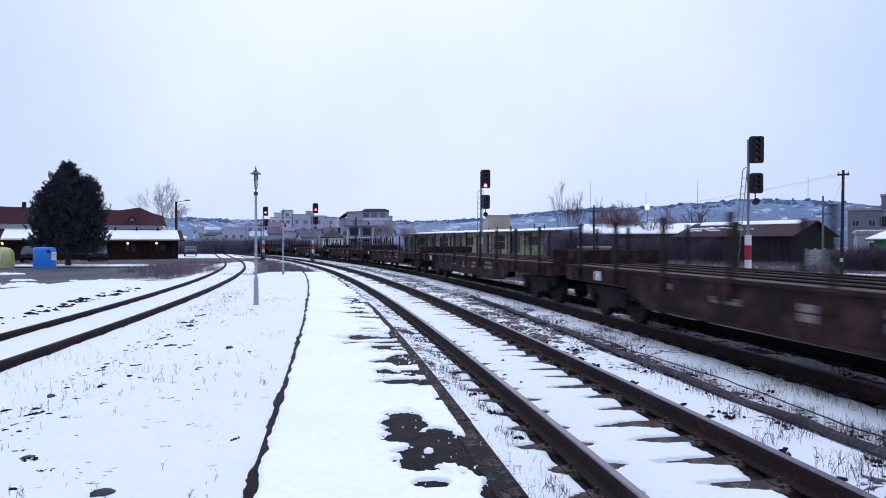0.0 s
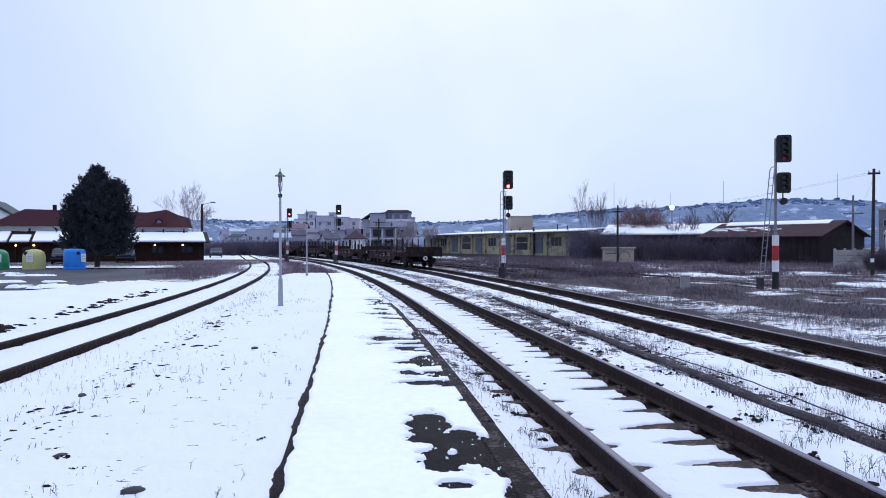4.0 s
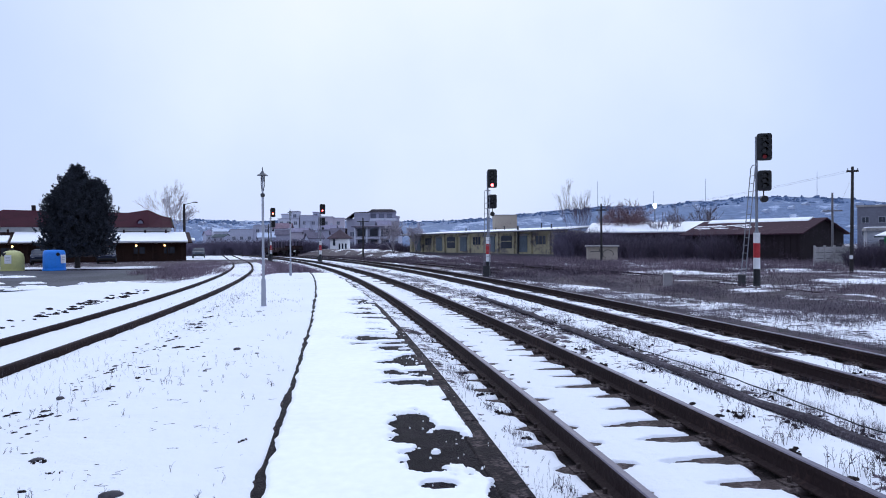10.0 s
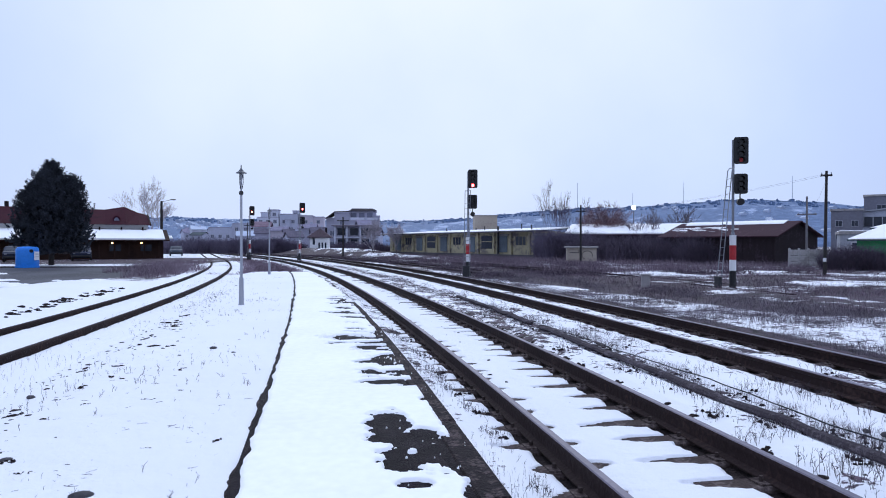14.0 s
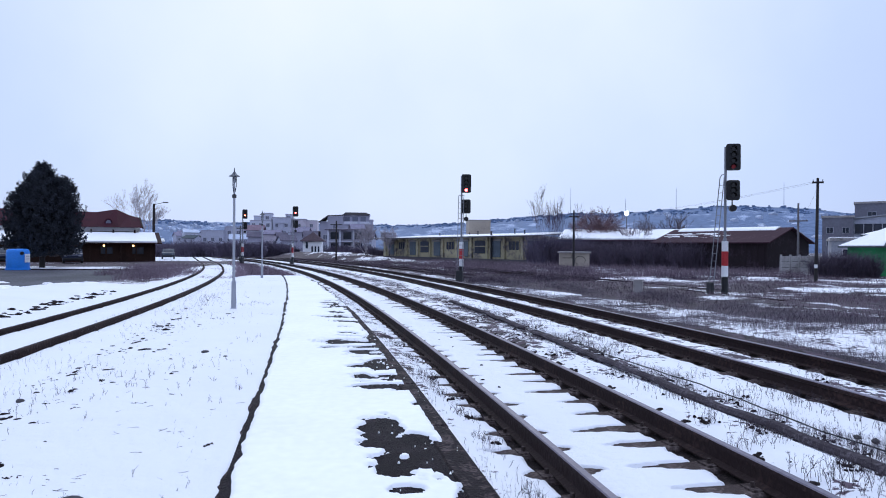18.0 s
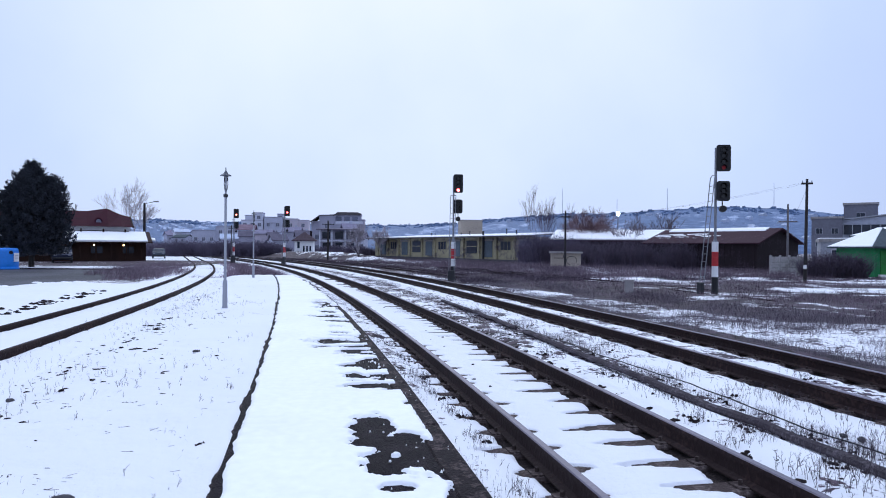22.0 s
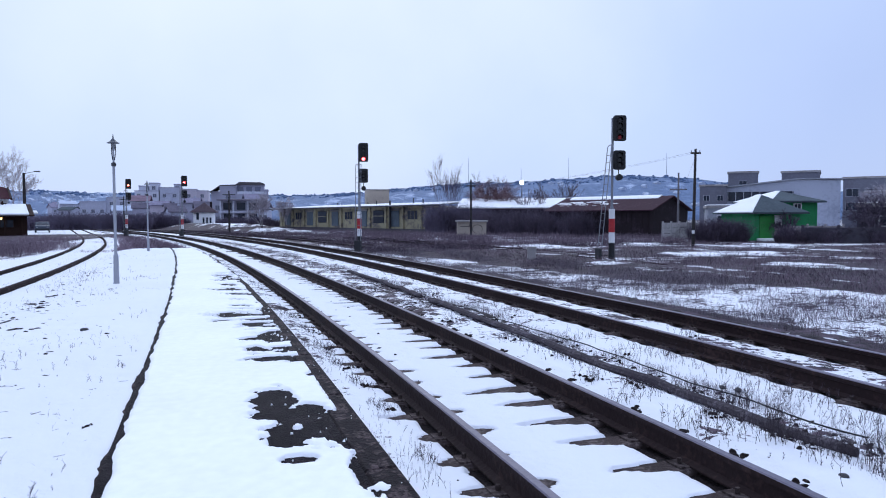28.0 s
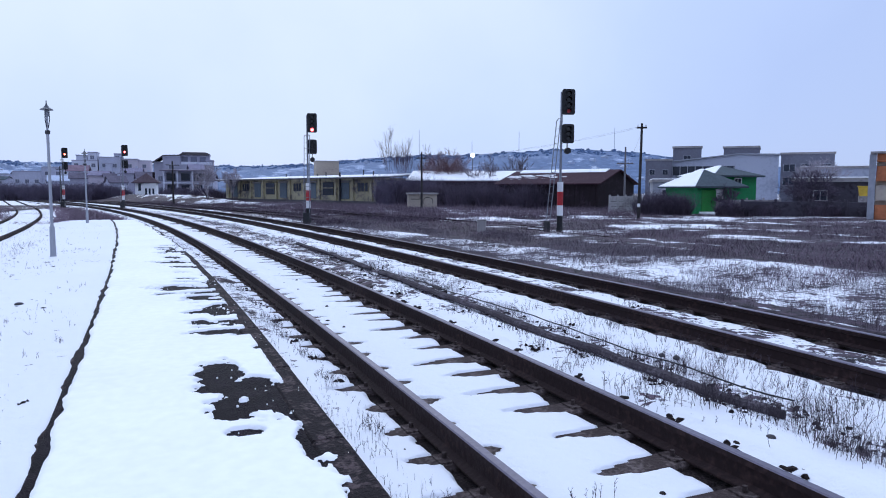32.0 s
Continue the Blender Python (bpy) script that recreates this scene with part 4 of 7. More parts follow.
# town render colours take in the bluish haze of distance
TOWN_WALL = mat("hazed_pale_render", (0.56, 0.57, 0.66), 0.9, 0.15, 2, 0.1, big=0.15, second=(0.46, 0.47, 0.56), amount=0.5)
TOWN_WALL_2 = mat("hazed_grey_render", (0.44, 0.45, 0.55), 0.9, 0.15, 2, 0.1, big=0.15)
TOWN_DARK = mat("hazed_violet_render", (0.34, 0.335, 0.42), 0.9, 0.2, 2, 0.1, big=0.2, second=(0.43, 0.42, 0.50), amount=0.4)
YELLOW_PAINT = mat("yellow_paint", (0.55, 0.36, 0.04), 0.6, 0.15, 6, 0.1)
ORANGE = mat("faded_orange_panel", (0.42, 0.14, 0.06), 0.75, 0.25, 6, 0.2)

# the long yellow goods shed beside the field
t = thing("goods_shed", "long low yellow goods shed with a snowy overhanging roof", "shed", heading(-3.3, 118, 0, 20.5, -40))
L, D_ = 45.0, 9.0


def slab(plan, low, high):
    """A slab over a plan of (x, y); low and high give the heights at y."""
    n = len(plan)
    return Geo().add([(x, y, low(y)) for x, y in plan] + [(x, y, high(y)) for x, y in plan], [tuple(range(n - 1, -1, -1)), tuple(range(n, 2 * n))] + [(k, (k + 1) % n, n + (k + 1) % n, n + k) for k in range(n)])


wall = part("wall", slab([(0, 0), (L - 0.6, 0), (L - 8.8, D_), (0, D_)], lambda y: -0.1, lambda y: 3.3), YELLOW_WALL, t)
part("plinth", slab([(-0.2, -0.7), (L - 0.4, -0.7), (L - 8.6, D_ - 0.1), (-0.2, D_ - 0.1)], lambda y: -0.1, lambda y: 0.45), DARK_CONCRETE, t, "low concrete loading dock")
part("roof", slab([(-0.6, -1.6), (L + 0.2, -1.6), (L - 8.2, D_ + 0.6), (-0.6, D_ + 0.6)], lambda y: 3.30 + 0.05 * (y + 1.6), lambda y: 3.39 + 0.05 * (y + 1.6)), DARK_CONCRETE, t)
part("roof_snow", slab([(-0.4, -1.5), (L - 0.2, -1.5), (L - 8.6, D_ + 0.5), (-0.4, D_ + 0.5)], lambda y: 3.385 + 0.05 * (y + 1.6), lambda y: 3.47 + 0.058 * (y + 1.6)), SNOW, t, "snow on the roof")
for x, y, h_ in ((9, 6, 0.5), (22, 5, 0.55), (30.5, 5.5, 0.75), (15, 8, 0.5), (36, 3, 0.45)):
    part("roof_vent", Geo().cyl((x, y, 3.6), (x, y, 3.75 + h_), 0.08, n=8).cyl((x, y, 3.75 + h_), (x, y, 3.83 + h_), 0.12, n=8), DARK_METAL, t)
part("downpipe", Geo().cyl((33.2, -0.3, 0.4), (33.2, -0.3, 4.1), 0.13, n=8), DARK_METAL, t)
part("fascia", Geo().box((L / 2 - 0.2, -1.63, 3.33), (L + 0.7, 0.05, 0.16)), DARK_CONCRETE, t)
for k in range(12):
    x = 1.2 + k * 3.85
    part("pilaster", Geo().box((x, -0.12, 1.65), (0.35, 0.24, 3.3), ch=0.02), YELLOW_WALL, t)
    if k % 2 == 0 and x < L - 4:
        d = part("door", Geo().box((x + 1.95, -0.05, 1.75), (1.9, 0.1, 2.1), ch=0.02), DOOR_BLUE, t, "faded blue-grey loading door")
        part("lintel", Geo().box((x + 1.95, -0.08, 2.95), (2.4, 0.18, 0.22), ch=0.02), CONCRETE, t)
    elif k in (3, 7):
        part("opening", Geo().box((x + 1.95, -0.04, 2.0), (2.5, 0.1, 1.7), ch=0.02), GLASS_DARK, t, "dark boarded opening")
        part("transom", Geo().box((x + 1.95, -0.1, 2.1), (2.5, 0.08, 0.1)), YELLOW_WALL, t)
    elif x < L - 3:
        window(t, x + 1.95, -0.02, 2.2, 2.2, 1.15, GLASS_DARK, YELLOW_WALL, 2)
t = thing("roof_block", "plain beige block behind the goods shed roof", "building", pose(10.95, 113, 0))
part("wall", Geo().box((1.85, 2, 3.2), (3.7, 4, 6.5), ch=0.03), BEIGE, t)
part("roof_edge", Geo().box((1.85, 2, 6.52), (3.9, 4.2, 0.16)), CONCRETE, t)

t = thing("concrete_hut", "small low beige concrete hut with a flat slab roof", "hut", heading(15.5, 66.4, 0, 2.9, -0.6))
part("wall", Geo().box((1.45, 1.2, 0.7), (2.9, 2.4, 1.5), ch=0.02), BEIGE, t)
part("roof", Geo().box((1.45, 1.15, 1.5), (3.2, 2.8, 0.16), ch=0.02), CONCRETE, t)
g = Geo()
for k in range(14):
    a0, a1 = radians(-30 + 20 * k), radians(-30 + 20 * (k + 1))
    g.cyl((2.0 + 0.5 * math.cos(a0), -0.012, 0.72 + 0.42 * math.sin(a0)), (2.0 + 0.5 * math.cos(a1), -0.012, 0.72 + 0.42 * math.sin(a1)), 0.035, n=4, caps=False)
g.box((0.75, -0.012, 0.95), (0.9, 0.02, 0.06)).box((1.2, -0.012, 1.1), (0.06, 0.02, 0.3))
part("painted_scrawl", g, DARK_METAL, t, "dark painted scrawl")

t = thing("snowy_shed", "low dark shed with a snow-covered roof behind thicket", "shed", heading(19.0, 81, 0, 11.0, -4.0))
part("wall", Geo().box((7.0, 3.5, 1.4), (14.0, 7.0, 2.9)), DARK_WALL, t)
part("roof", Geo().prism([(-0.5, 2.8), (7.5, 4.1), (7.5, 4.25), (-0.5, 2.95)], "x", -0.4, 14.6), RUST_ROOF, t)
part("roof_snow", Geo().prism([(-0.45, 2.95), (7.4, 4.25), (7.4, 4.4), (-0.45, 3.1)], "x", -0.3, 14.4), SNOW, t)

t = thing("brown_shed", "long dark brown shed with a rusty pitched roof streaked with snow", "shed", heading(31.0, 56.2, 0, 6.1, 4.0))
W_, L_ = 7.4, 11.2
g = Geo().prism([(0, -0.2), (W_, -0.2), (W_, 2.55), (W_ / 2, 3.72), (0, 2.55)], "y", 0, L_)
part("wall", g, DARK_WALL, t)
g = Geo()
g.prism([(-0.35, 2.42), (W_ / 2, 3.76), (W_ + 0.35, 2.42), (W_ + 0.35, 2.52), (W_ / 2, 3.88), (-0.35, 2.52)], "y", -0.4, L_ + 0.4)
part("roof", g, RUST_ROOF, t)
g = Geo().prism([(W_ / 2 - 0.75, 3.62), (W_ / 2, 3.885), (W_ / 2 + 0.6, 3.67), (W_ / 2 + 0.5, 3.78), (W_ / 2, 3.98), (W_ / 2 - 0.6, 3.76)], "y", 0.8, L_ - 0.5)
part("ridge_snow", g, SNOW, t, "strip of snow along the ridge")
rng = random.Random(4)
for k in range(34):
    y0 = rng.uniform(4, L_ - 0.8)
    a = rng.uniform(0.5, 2.2)
    part("snow_patch", Geo().prism([(a, 2.56 + a * 0.362 + 0.02), (a + 0.16, 2.56 + (a + 0.16) * 0.362 + 0.02), (a + 0.12, 2.56 + (a + 0.12) * 0.362 + 0.05), (a + 0.03, 2.56 + a * 0.362 + 0.06)], "y", y0, y0 + rng.uniform(0.4, 1.6)), SNOW, t)
for k in range(20):
    part("batten", Geo().box((-0.03, 0.3 + k * 0.54, 1.2), (0.05, 0.09, 2.5)), DARK_WALL, t)

fence = thing("concrete_fence", "pale concrete panel fence in front of the brown shed", "fence", heading(29.6, 51.6, 0, 5.6, 3.4))
for k in range(5):
    part("fence_post", Geo().box((k * 1.4, 0, 0.7), (0.14, 0.16, 1.6), ch=0.02), CONCRETE, fence)
    if k < 4:
        for j in range(3):
            part("panel", Geo().box((k * 1.4 + 0.7, 0, 0.25 + j * 0.46), (1.24, 0.07, 0.43), ch=0.012), CONCRETE, fence)

fence = thing("concrete_fence", "low pale concrete panel fence beside the green house", "fence", heading(36.7, 47.4, 0, 4.6, -1.8))
for k in range(5):
    part("fence_post", Geo().box((k * 1.3, 0, 0.6), (0.13, 0.15, 1.4), ch=0.02), CONCRETE, fence)
    if k < 4:
        for j in range(3):
            part("panel", Geo().box((k * 1.3 + 0.65, 0, 0.2 + j * 0.38), (1.15, 0.06, 0.36), ch=0.012), CONCRETE, fence)


def hip(x0, y0, x1, y1, z0, z1, run):
    cx, ya, yb = (x0 + x1) / 2, y0 + run, y1 - run
    g = Geo()
    g.add([(x0, y0, z0), (x1, y0, z0), (x1, y1, z0), (x0, y1, z0), (cx, ya, z1), (cx, yb, z1), (x0, y0, z0 - 0.14), (x1, y0, z0 - 0.14), (x1, y1, z0 - 0.14), (x0, y1, z0 - 0.14)],
          [(0, 1, 4), (1, 2, 5, 4), (2, 3, 5), (3, 0, 4, 5), (0, 6, 7, 1), (1, 7, 8, 2), (2, 8, 9, 3), (3, 9, 6, 0), (6, 9, 8, 7)])
    return g


# the green house
t = thing("green_house", "bright green house with grey hipped roofs dusted with snow", "house", pose(34.6, 46.8, -0.05))
part("wall", Geo().box((2.5, 2.7, 1.1), (4.1, 4.3, 2.4)), GREEN_WALL, t)
part("roof", hip(0.0, 0.0, 5.0, 5.4, 2.28, 3.72, 2.5), SLATE, t)
part("roof_snow", Geo().add([(-0.04, 0.15, 2.30), (-0.04, 5.25, 2.30), (2.44, 2.95, 3.76), (2.44, 2.45, 3.76), (-0.02, 0.15, 2.24), (-0.02, 5.25, 2.24), (2.48, 2.95, 3.70), (2.48, 2.45, 3.70)],
     [(0, 1, 2, 3), (4, 7, 6, 5), (0, 4, 5, 1), (1, 5, 6, 2), (2, 6, 7, 3), (3, 7, 4, 0)]), SNOW, t, "snow on one roof slope")
d = part("door", Geo().box((1.55, 0.52, 1.0), (1.35, 0.1, 1.95), ch=0.02), GREEN_DOOR, t, "vivid green double door")
part("door_handle", Geo().box((1.75, 0.45, 1.0), (0.05, 0.05, 0.2)), DARK_METAL, d)
part("notice", Geo().box((2.55, 0.50, 1.65), (0.75, 0.04, 0.8), ch=0.01), WHITE, t, "white notice boards on the wall")
part("step", Geo().box((1.7, 0.1, 0.1), (2.0, 0.9, 0.24), ch=0.03), SNOW, t)
part("rear_wall", Geo().box((6.5, 5.6, 1.6), (4.2, 4.4, 3.3)), GREEN_WALL, t)
part("rear_roof", hip(3.9, 2.9, 9.1, 8.3, 3.25, 4.15, 2.5), SLATE, t)
part("rear_roof_snow", Geo().add([(3.86, 3.05, 3.27), (3.86, 8.15, 3.27), (6.44, 5.85, 4.19), (6.44, 5.35, 4.19), (3.88, 3.05, 3.21), (3.88, 8.15, 3.21), (6.48, 5.85, 4.13), (6.48, 5.35, 4.13)],
     [(0, 1, 2, 3), (4, 7, 6, 5), (0, 4, 5, 1), (1, 5, 6, 2), (2, 6, 7, 3), (3, 7, 4, 0)]), SNOW, t)
window(t, 6.6, 3.36, 2.6, 0.7, 0.8, GLASS_DARK, WHITE, 1)


def flat_block(name, label, category, m, w, d, h, wall_m, rows_, cols, ww, wh, z0, pane=GLASS_DARK, frame=FRAME_W, snow=True, parapet=0.3):
    t = thing(name, label, category, m)
    part("wall", Geo().box((w / 2, d / 2, h / 2 - 0.3), (w, d, h + 0.6)), wall_m, t)
    part("roof_edge", Geo().box((w / 2, d / 2, h + parapet / 2), (w + 0.3, d + 0.3, parapet)), CONCRETE, t)
    if snow:
        part("roof_snow", Geo().box((w / 2, d / 2, h + parapet + 0.06), (w, d, 0.12), ch=0.03), SNOW, t)
    for r in range(rows_):
        for c in range(cols):
            window(t, w * (c + 0.5) / cols, -0.02, z0 + r * (h - z0) / max(1, rows_), ww, wh, pane, frame, 1 if ww < 3 else 3)
    return t


FACTORY_PALE = mat("pale_factory_render", (0.40, 0.42, 0.50), 0.9, 0.15, 2, 0.1, big=0.2, second=(0.31, 0.33, 0.40), amount=0.5)
FACTORY_DARK = mat("grey_factory_concrete", (0.15, 0.15, 0.185), 0.9, 0.2, 3, 0.1, big=0.3)
# factory halls behind the green house
ind = heading(69.0, 101.5, 0, 12.4, -9.6)
t = thing("factory_hall", "large pale factory hall with a low pitched roof", "factory", ind)
part("wall", Geo().prism([(0, -0.3), (17, -0.3), (17, 7.6), (11, 7.75), (0, 6.6)], "y", 0, 20), FACTORY_PALE, t)
part("roof", Geo().prism([(-0.3, 6.62), (11, 7.8), (17.3, 7.65), (17.3, 7.85), (11, 8.0), (-0.3, 6.82)], "y", -0.3, 20.3), GREY_WALL, t)
part("window_band", Geo().box((5.5, -0.05, 5.2), (10, 0.12, 1.5)), GLASS_DARK, t)
for k in range(9):
    part("mullion", Geo().box((0.8 + k * 1.2, -0.14, 5.2), (0.12, 0.1, 1.6)), GREY_WALL, t)
flat_block("factory_tower", "grey concrete factory tower block", "factory", heading(71.0, 103, 0, 3.6, -2.6), 4.6, 5, 9.2, FACTORY_DARK, 1, 1, 1.2, 0.8, 7.5, snow=False, frame=GREY_WALL)
flat_block("factory_block", "dark grey factory block with strip windows", "factory", heading(77.2, 97.8, 0, 3.6, -3.2), 5.4, 8, 9.0, FACTORY_DARK, 1, 2, 1.8, 1.0, 7.0, snow=False, frame=GREY_WALL)
flat_block("factory_annex", "grey annex with broad windows", "factory", heading(82.6, 90.8, 0, 4.9, -4.6), 7.5, 8, 7.7, FACTORY_DARK, 2, 3, 1.7, 1.2, 3.4, snow=False, frame=GREY_WALL)
flat_block("pale_store", "low pale store building with snow on its roof", "building", heading(80.5, 84.5, 0, 6.8, -7.2), 9.4, 7, 5.2, FACTORY_PALE, 1, 3, 1.3, 1.0, 3.4)
flat_block("round_tank_house", "plain grey plant building beside the factory hall", "factory", heading(65.0, 101.9, 0, 3, -2), 4.2, 4, 6.9, FACTORY_DARK, 2, 2, 0.9, 0.9, 3.0, snow=False, frame=GREY_WALL)
flat_block("low_store", "low grey outbuilding with snow on its roof", "building", heading(47.0, 72, 0, 9, -5), 10, 5, 2.9, GREY_WALL, 1, 3, 1.2, 0.8, 1.6)
flat_block("dark_store", "dull grey store behind the yard wall", "building", heading(43.8, 46.6, 0, 5.6, -6.0), 8.0, 4, 2.6, YARD_WALL, 1, 2, 1.0, 0.8, 1.5)

yard = thing("yard_wall", "dark stained yard wall with posts", "wall", heading(35.0, 42.0, 0, 6.6, -5.2))
for k in range(4):
    part("wall_panel", Geo().box((1.1 + k * 2.2, 0, 0.5), (2.1, 0.14, 1.2), ch=0.02), YARD_WALL, yard)
    part("wall_post", Geo().box((k * 2.2, 0, 0.6), (0.2, 0.2, 1.35), ch=0.02), YARD_WALL, yard)
t = thing("yellow_skip", "yellow steel container in the yard", "container", heading(44.6, 40.5, 1.5, 1.0, -1.0))
part("body", Geo().prism([(-0.3, 0.0), (0.3, 0.0), (0.4, 0.7), (-0.4, 0.7)], "y", -0.6, 0.6), YELLOW_PAINT, t)
part("rim", Geo().box((0, 0, 0.72), (0.9, 1.3, 0.07), ch=0.02), YELLOW_PAINT, t)
part("stand", Geo().box((0, 0, -0.76), (0.7, 1.1, 1.54), ch=0.03), CONCRETE, t)
t = thing("gate_pillar_house", "grey pillar with faded orange panels", "building", heading(35.8, 32.2, 0, 3.0, -3.4))
part("pillar", Geo().box((0.15, 0.2, 2.0), (0.36, 0.4, 4.1), ch=0.02), GREY_WALL, t)
for k, z in enumerate((0.6, 1.75, 2.9, 3.85)):
    part("panel", Geo().box((2.3, 0.3, z), (3.9, 0.3, 0.9 if k < 3 else 0.5), ch=0.02), (ORANGE, BEIGE, ORANGE, ORANGE)[k], t)
part("roof_edge", Geo().box((2.2, 0.5, 4.15), (4.4, 1.2, 0.12)), CONCRETE, t)
part("rear_wall", Geo().box((2.3, 2.2, 1.95), (3.9, 3.4, 3.95)), BEIGE, t)

# the town behind the curve
def terrace(name, label, category, m, masses, wall_m, pane, storey=2.9, bay=2.7):
    """A building of stepped masses (x0, x1, y0, y1, height), each with its windows, parapet and roof snow."""
    t = thing(name, label, category, m)
    for x0, x1, y0, y1, h in masses:
        body = part("wall", Geo().box(((x0 + x1) / 2, (y0 + y1) / 2, h / 2 - 0.3), (x1 - x0, y1 - y0, h + 0.6)), wall_m, t)
        part("parapet", Geo().box(((x0 + x1) / 2, (y0 + y1) / 2, h + 0.14), (x1 - x0 + 0.3, y1 - y0 + 0.3, 0.28)), TOWN_DARK, t)
        cols = max(1, int((x1 - x0) / bay))
        for r in range(int(h / storey)):
            for c in range(cols):
                window(body, x0 + (x1 - x0) * (c + 0.5) / cols, y0 - 0.02, 1.7 + r * storey, 1.3, 1.35, pane, FRAME_W, 1)
    return t


# distance haze is mixed into this pinkish wall colour
TOWN_PINK = mat("hazed_pinkish_render", (0.52, 0.47, 0.54), 0.9, 0.15, 2, 0.1, big=0.15, second=(0.43, 0.39, 0.47), amount=0.5)
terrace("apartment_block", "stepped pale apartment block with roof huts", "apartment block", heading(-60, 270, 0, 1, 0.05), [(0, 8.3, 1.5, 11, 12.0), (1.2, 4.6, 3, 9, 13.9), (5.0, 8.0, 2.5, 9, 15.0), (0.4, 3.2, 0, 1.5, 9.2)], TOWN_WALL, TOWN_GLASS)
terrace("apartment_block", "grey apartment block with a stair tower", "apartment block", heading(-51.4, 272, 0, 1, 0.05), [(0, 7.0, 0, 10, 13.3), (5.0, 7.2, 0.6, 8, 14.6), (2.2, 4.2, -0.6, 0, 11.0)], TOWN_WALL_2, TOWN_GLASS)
terrace("apartment_block", "long haze-tinted pinkish apartment block", "apartment block", heading(-44.0, 274, 0, 1, 0.05), [(0, 5.2, 0, 10, 12.8), (5.2, 9.6, 0.8, 10, 12.3)], TOWN_PINK, TOWN_GLASS)
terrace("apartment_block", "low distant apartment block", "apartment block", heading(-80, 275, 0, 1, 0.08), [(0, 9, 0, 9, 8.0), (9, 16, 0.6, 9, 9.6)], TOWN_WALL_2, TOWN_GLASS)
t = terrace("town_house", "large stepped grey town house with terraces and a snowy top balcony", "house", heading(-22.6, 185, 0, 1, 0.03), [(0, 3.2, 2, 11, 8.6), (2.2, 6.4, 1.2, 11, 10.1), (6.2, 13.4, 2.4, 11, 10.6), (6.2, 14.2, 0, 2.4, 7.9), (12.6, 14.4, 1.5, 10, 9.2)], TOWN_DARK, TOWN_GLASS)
part("upper_roof", Geo().prism([(6.0, 10.6), (13.2, 10.6), (13.6, 10.95), (12.6, 11.4), (7.0, 11.4)], "y", 2.0, 11), DARK_CONCRETE, t, "dark mansard roof edge")
part("terrace_snow", Geo().box((10.3, 1.1, 8.05), (6.6, 2.2, 0.18), ch=0.04), SNOW, t, "snow on the terrace")
part("terrace_rail", Geo().box((10.3, -0.05, 8.5), (7.4, 0.08, 0.7)), TOWN_WALL, t)
part("attic_slope", Geo().prism([(-0.2, 8.5), (2.4, 10.3), (6.2, 10.5), (6.2, 10.7), (2.3, 10.55), (-0.3, 8.7)], "y", 1.0, 11), DARK_CONCRETE, t, "sloping dark roof")
for x in (7.4, 9.6, 11.8):
    part("balcony_opening", Geo().box((x, 2.36, 9.3), (1.5, 0.12, 1.8)), TOWN_GLASS, t)
t = thing("red_roofed_house", "pale house with a dull red roof below the apartment blocks", "house", heading(-57.0, 250, 0, 1, 0.05))
part("wall", Geo().box((3.1, 3, 3.8), (6.2, 6, 8.2)), TOWN_WALL, t)
part("roof", Geo().prism([(-0.5, 7.7), (3, 9.6), (6.5, 7.7), (6.5, 7.9), (3, 9.85), (-0.5, 7.9)], "x", -0.4, 6.6), mat("dull_red_roof", (0.20, 0.135, 0.17), 0.9, 0.3, 3, 0.1), t, "dull red roof")
for k in range(3):
    window(t, 1.1 + k * 2.0, -0.02, 6.2, 1.1, 1.3, TOWN_GLASS, FRAME_W, 1)
t = thing("colonnade_house", "two-storey house with dark glazed front and white columns", "house", heading(-16.6, 150, 0.8, 1, 0.03))
part("wall", Geo().box((4.1, 3.2, 2.2), (8.1, 4.6, 5.4)), TOWN_DARK, t)
part("roof", Geo().prism([(-1.2, 4.75), (6, 5.05), (6, 5.3), (-1.2, 5.0)], "x", -0.4, 8.6), DARK_TOWN_ROOF, t, "flat dark roof slab")
for x in (0.3, 2.9, 5.8, 7.9):
    part("column", Geo().box((x, -0.6, 2.3), (0.32, 0.32, 4.9), ch=0.04), TOWN_WALL, t)
part("balcony_slab", Geo().box((4.1, -0.1, 2.35), (8.0, 1.6, 0.25), ch=0.03), TOWN_WALL, t)
for x in (1.6, 4.4, 6.9):
    part("glazing", Geo().box((x, 0.86, 3.6), (1.7, 0.1, 1.5)), GLASS_DARK, t)
    part("glazing", Geo().box((x, 0.86, 1.1), (1.5, 0.1, 1.7)), GLASS_DARK, t)


def small_house(m, w, d, h, wall_m, roof_m, rise, label):
    t = thing("town_house", label, "house", m, "distant town houses")
    part("wall", Geo().prism([(0, -0.5), (d, -0.5), (d, h), (d / 2, h + rise), (0, h)], "x", 0, w), wall_m, t)
    part("roof", Geo().prism([(-0.4, h - 0.15), (d / 2, h + rise + 0.05), (d + 0.4, h - 0.15), (d + 0.4, h + 0.1), (d / 2, h + rise + 0.3), (-0.4, h + 0.1)], "x", -0.4, w + 0.4), roof_m, t)
    for k in range(max(2, int(w / 3))):
        n = max(2, int(w / 3))
        window(t, w * (k + 0.5) / n, -0.02, h * 0.55, 1.0, 1.1, TOWN_GLASS, FRAME_W, 1)
    part("chimney", Geo().box((w * 0.7, d * 0.55, h + rise), (0.6, 0.6, 1.6), ch=0.03), TOWN_WALL_2, t)


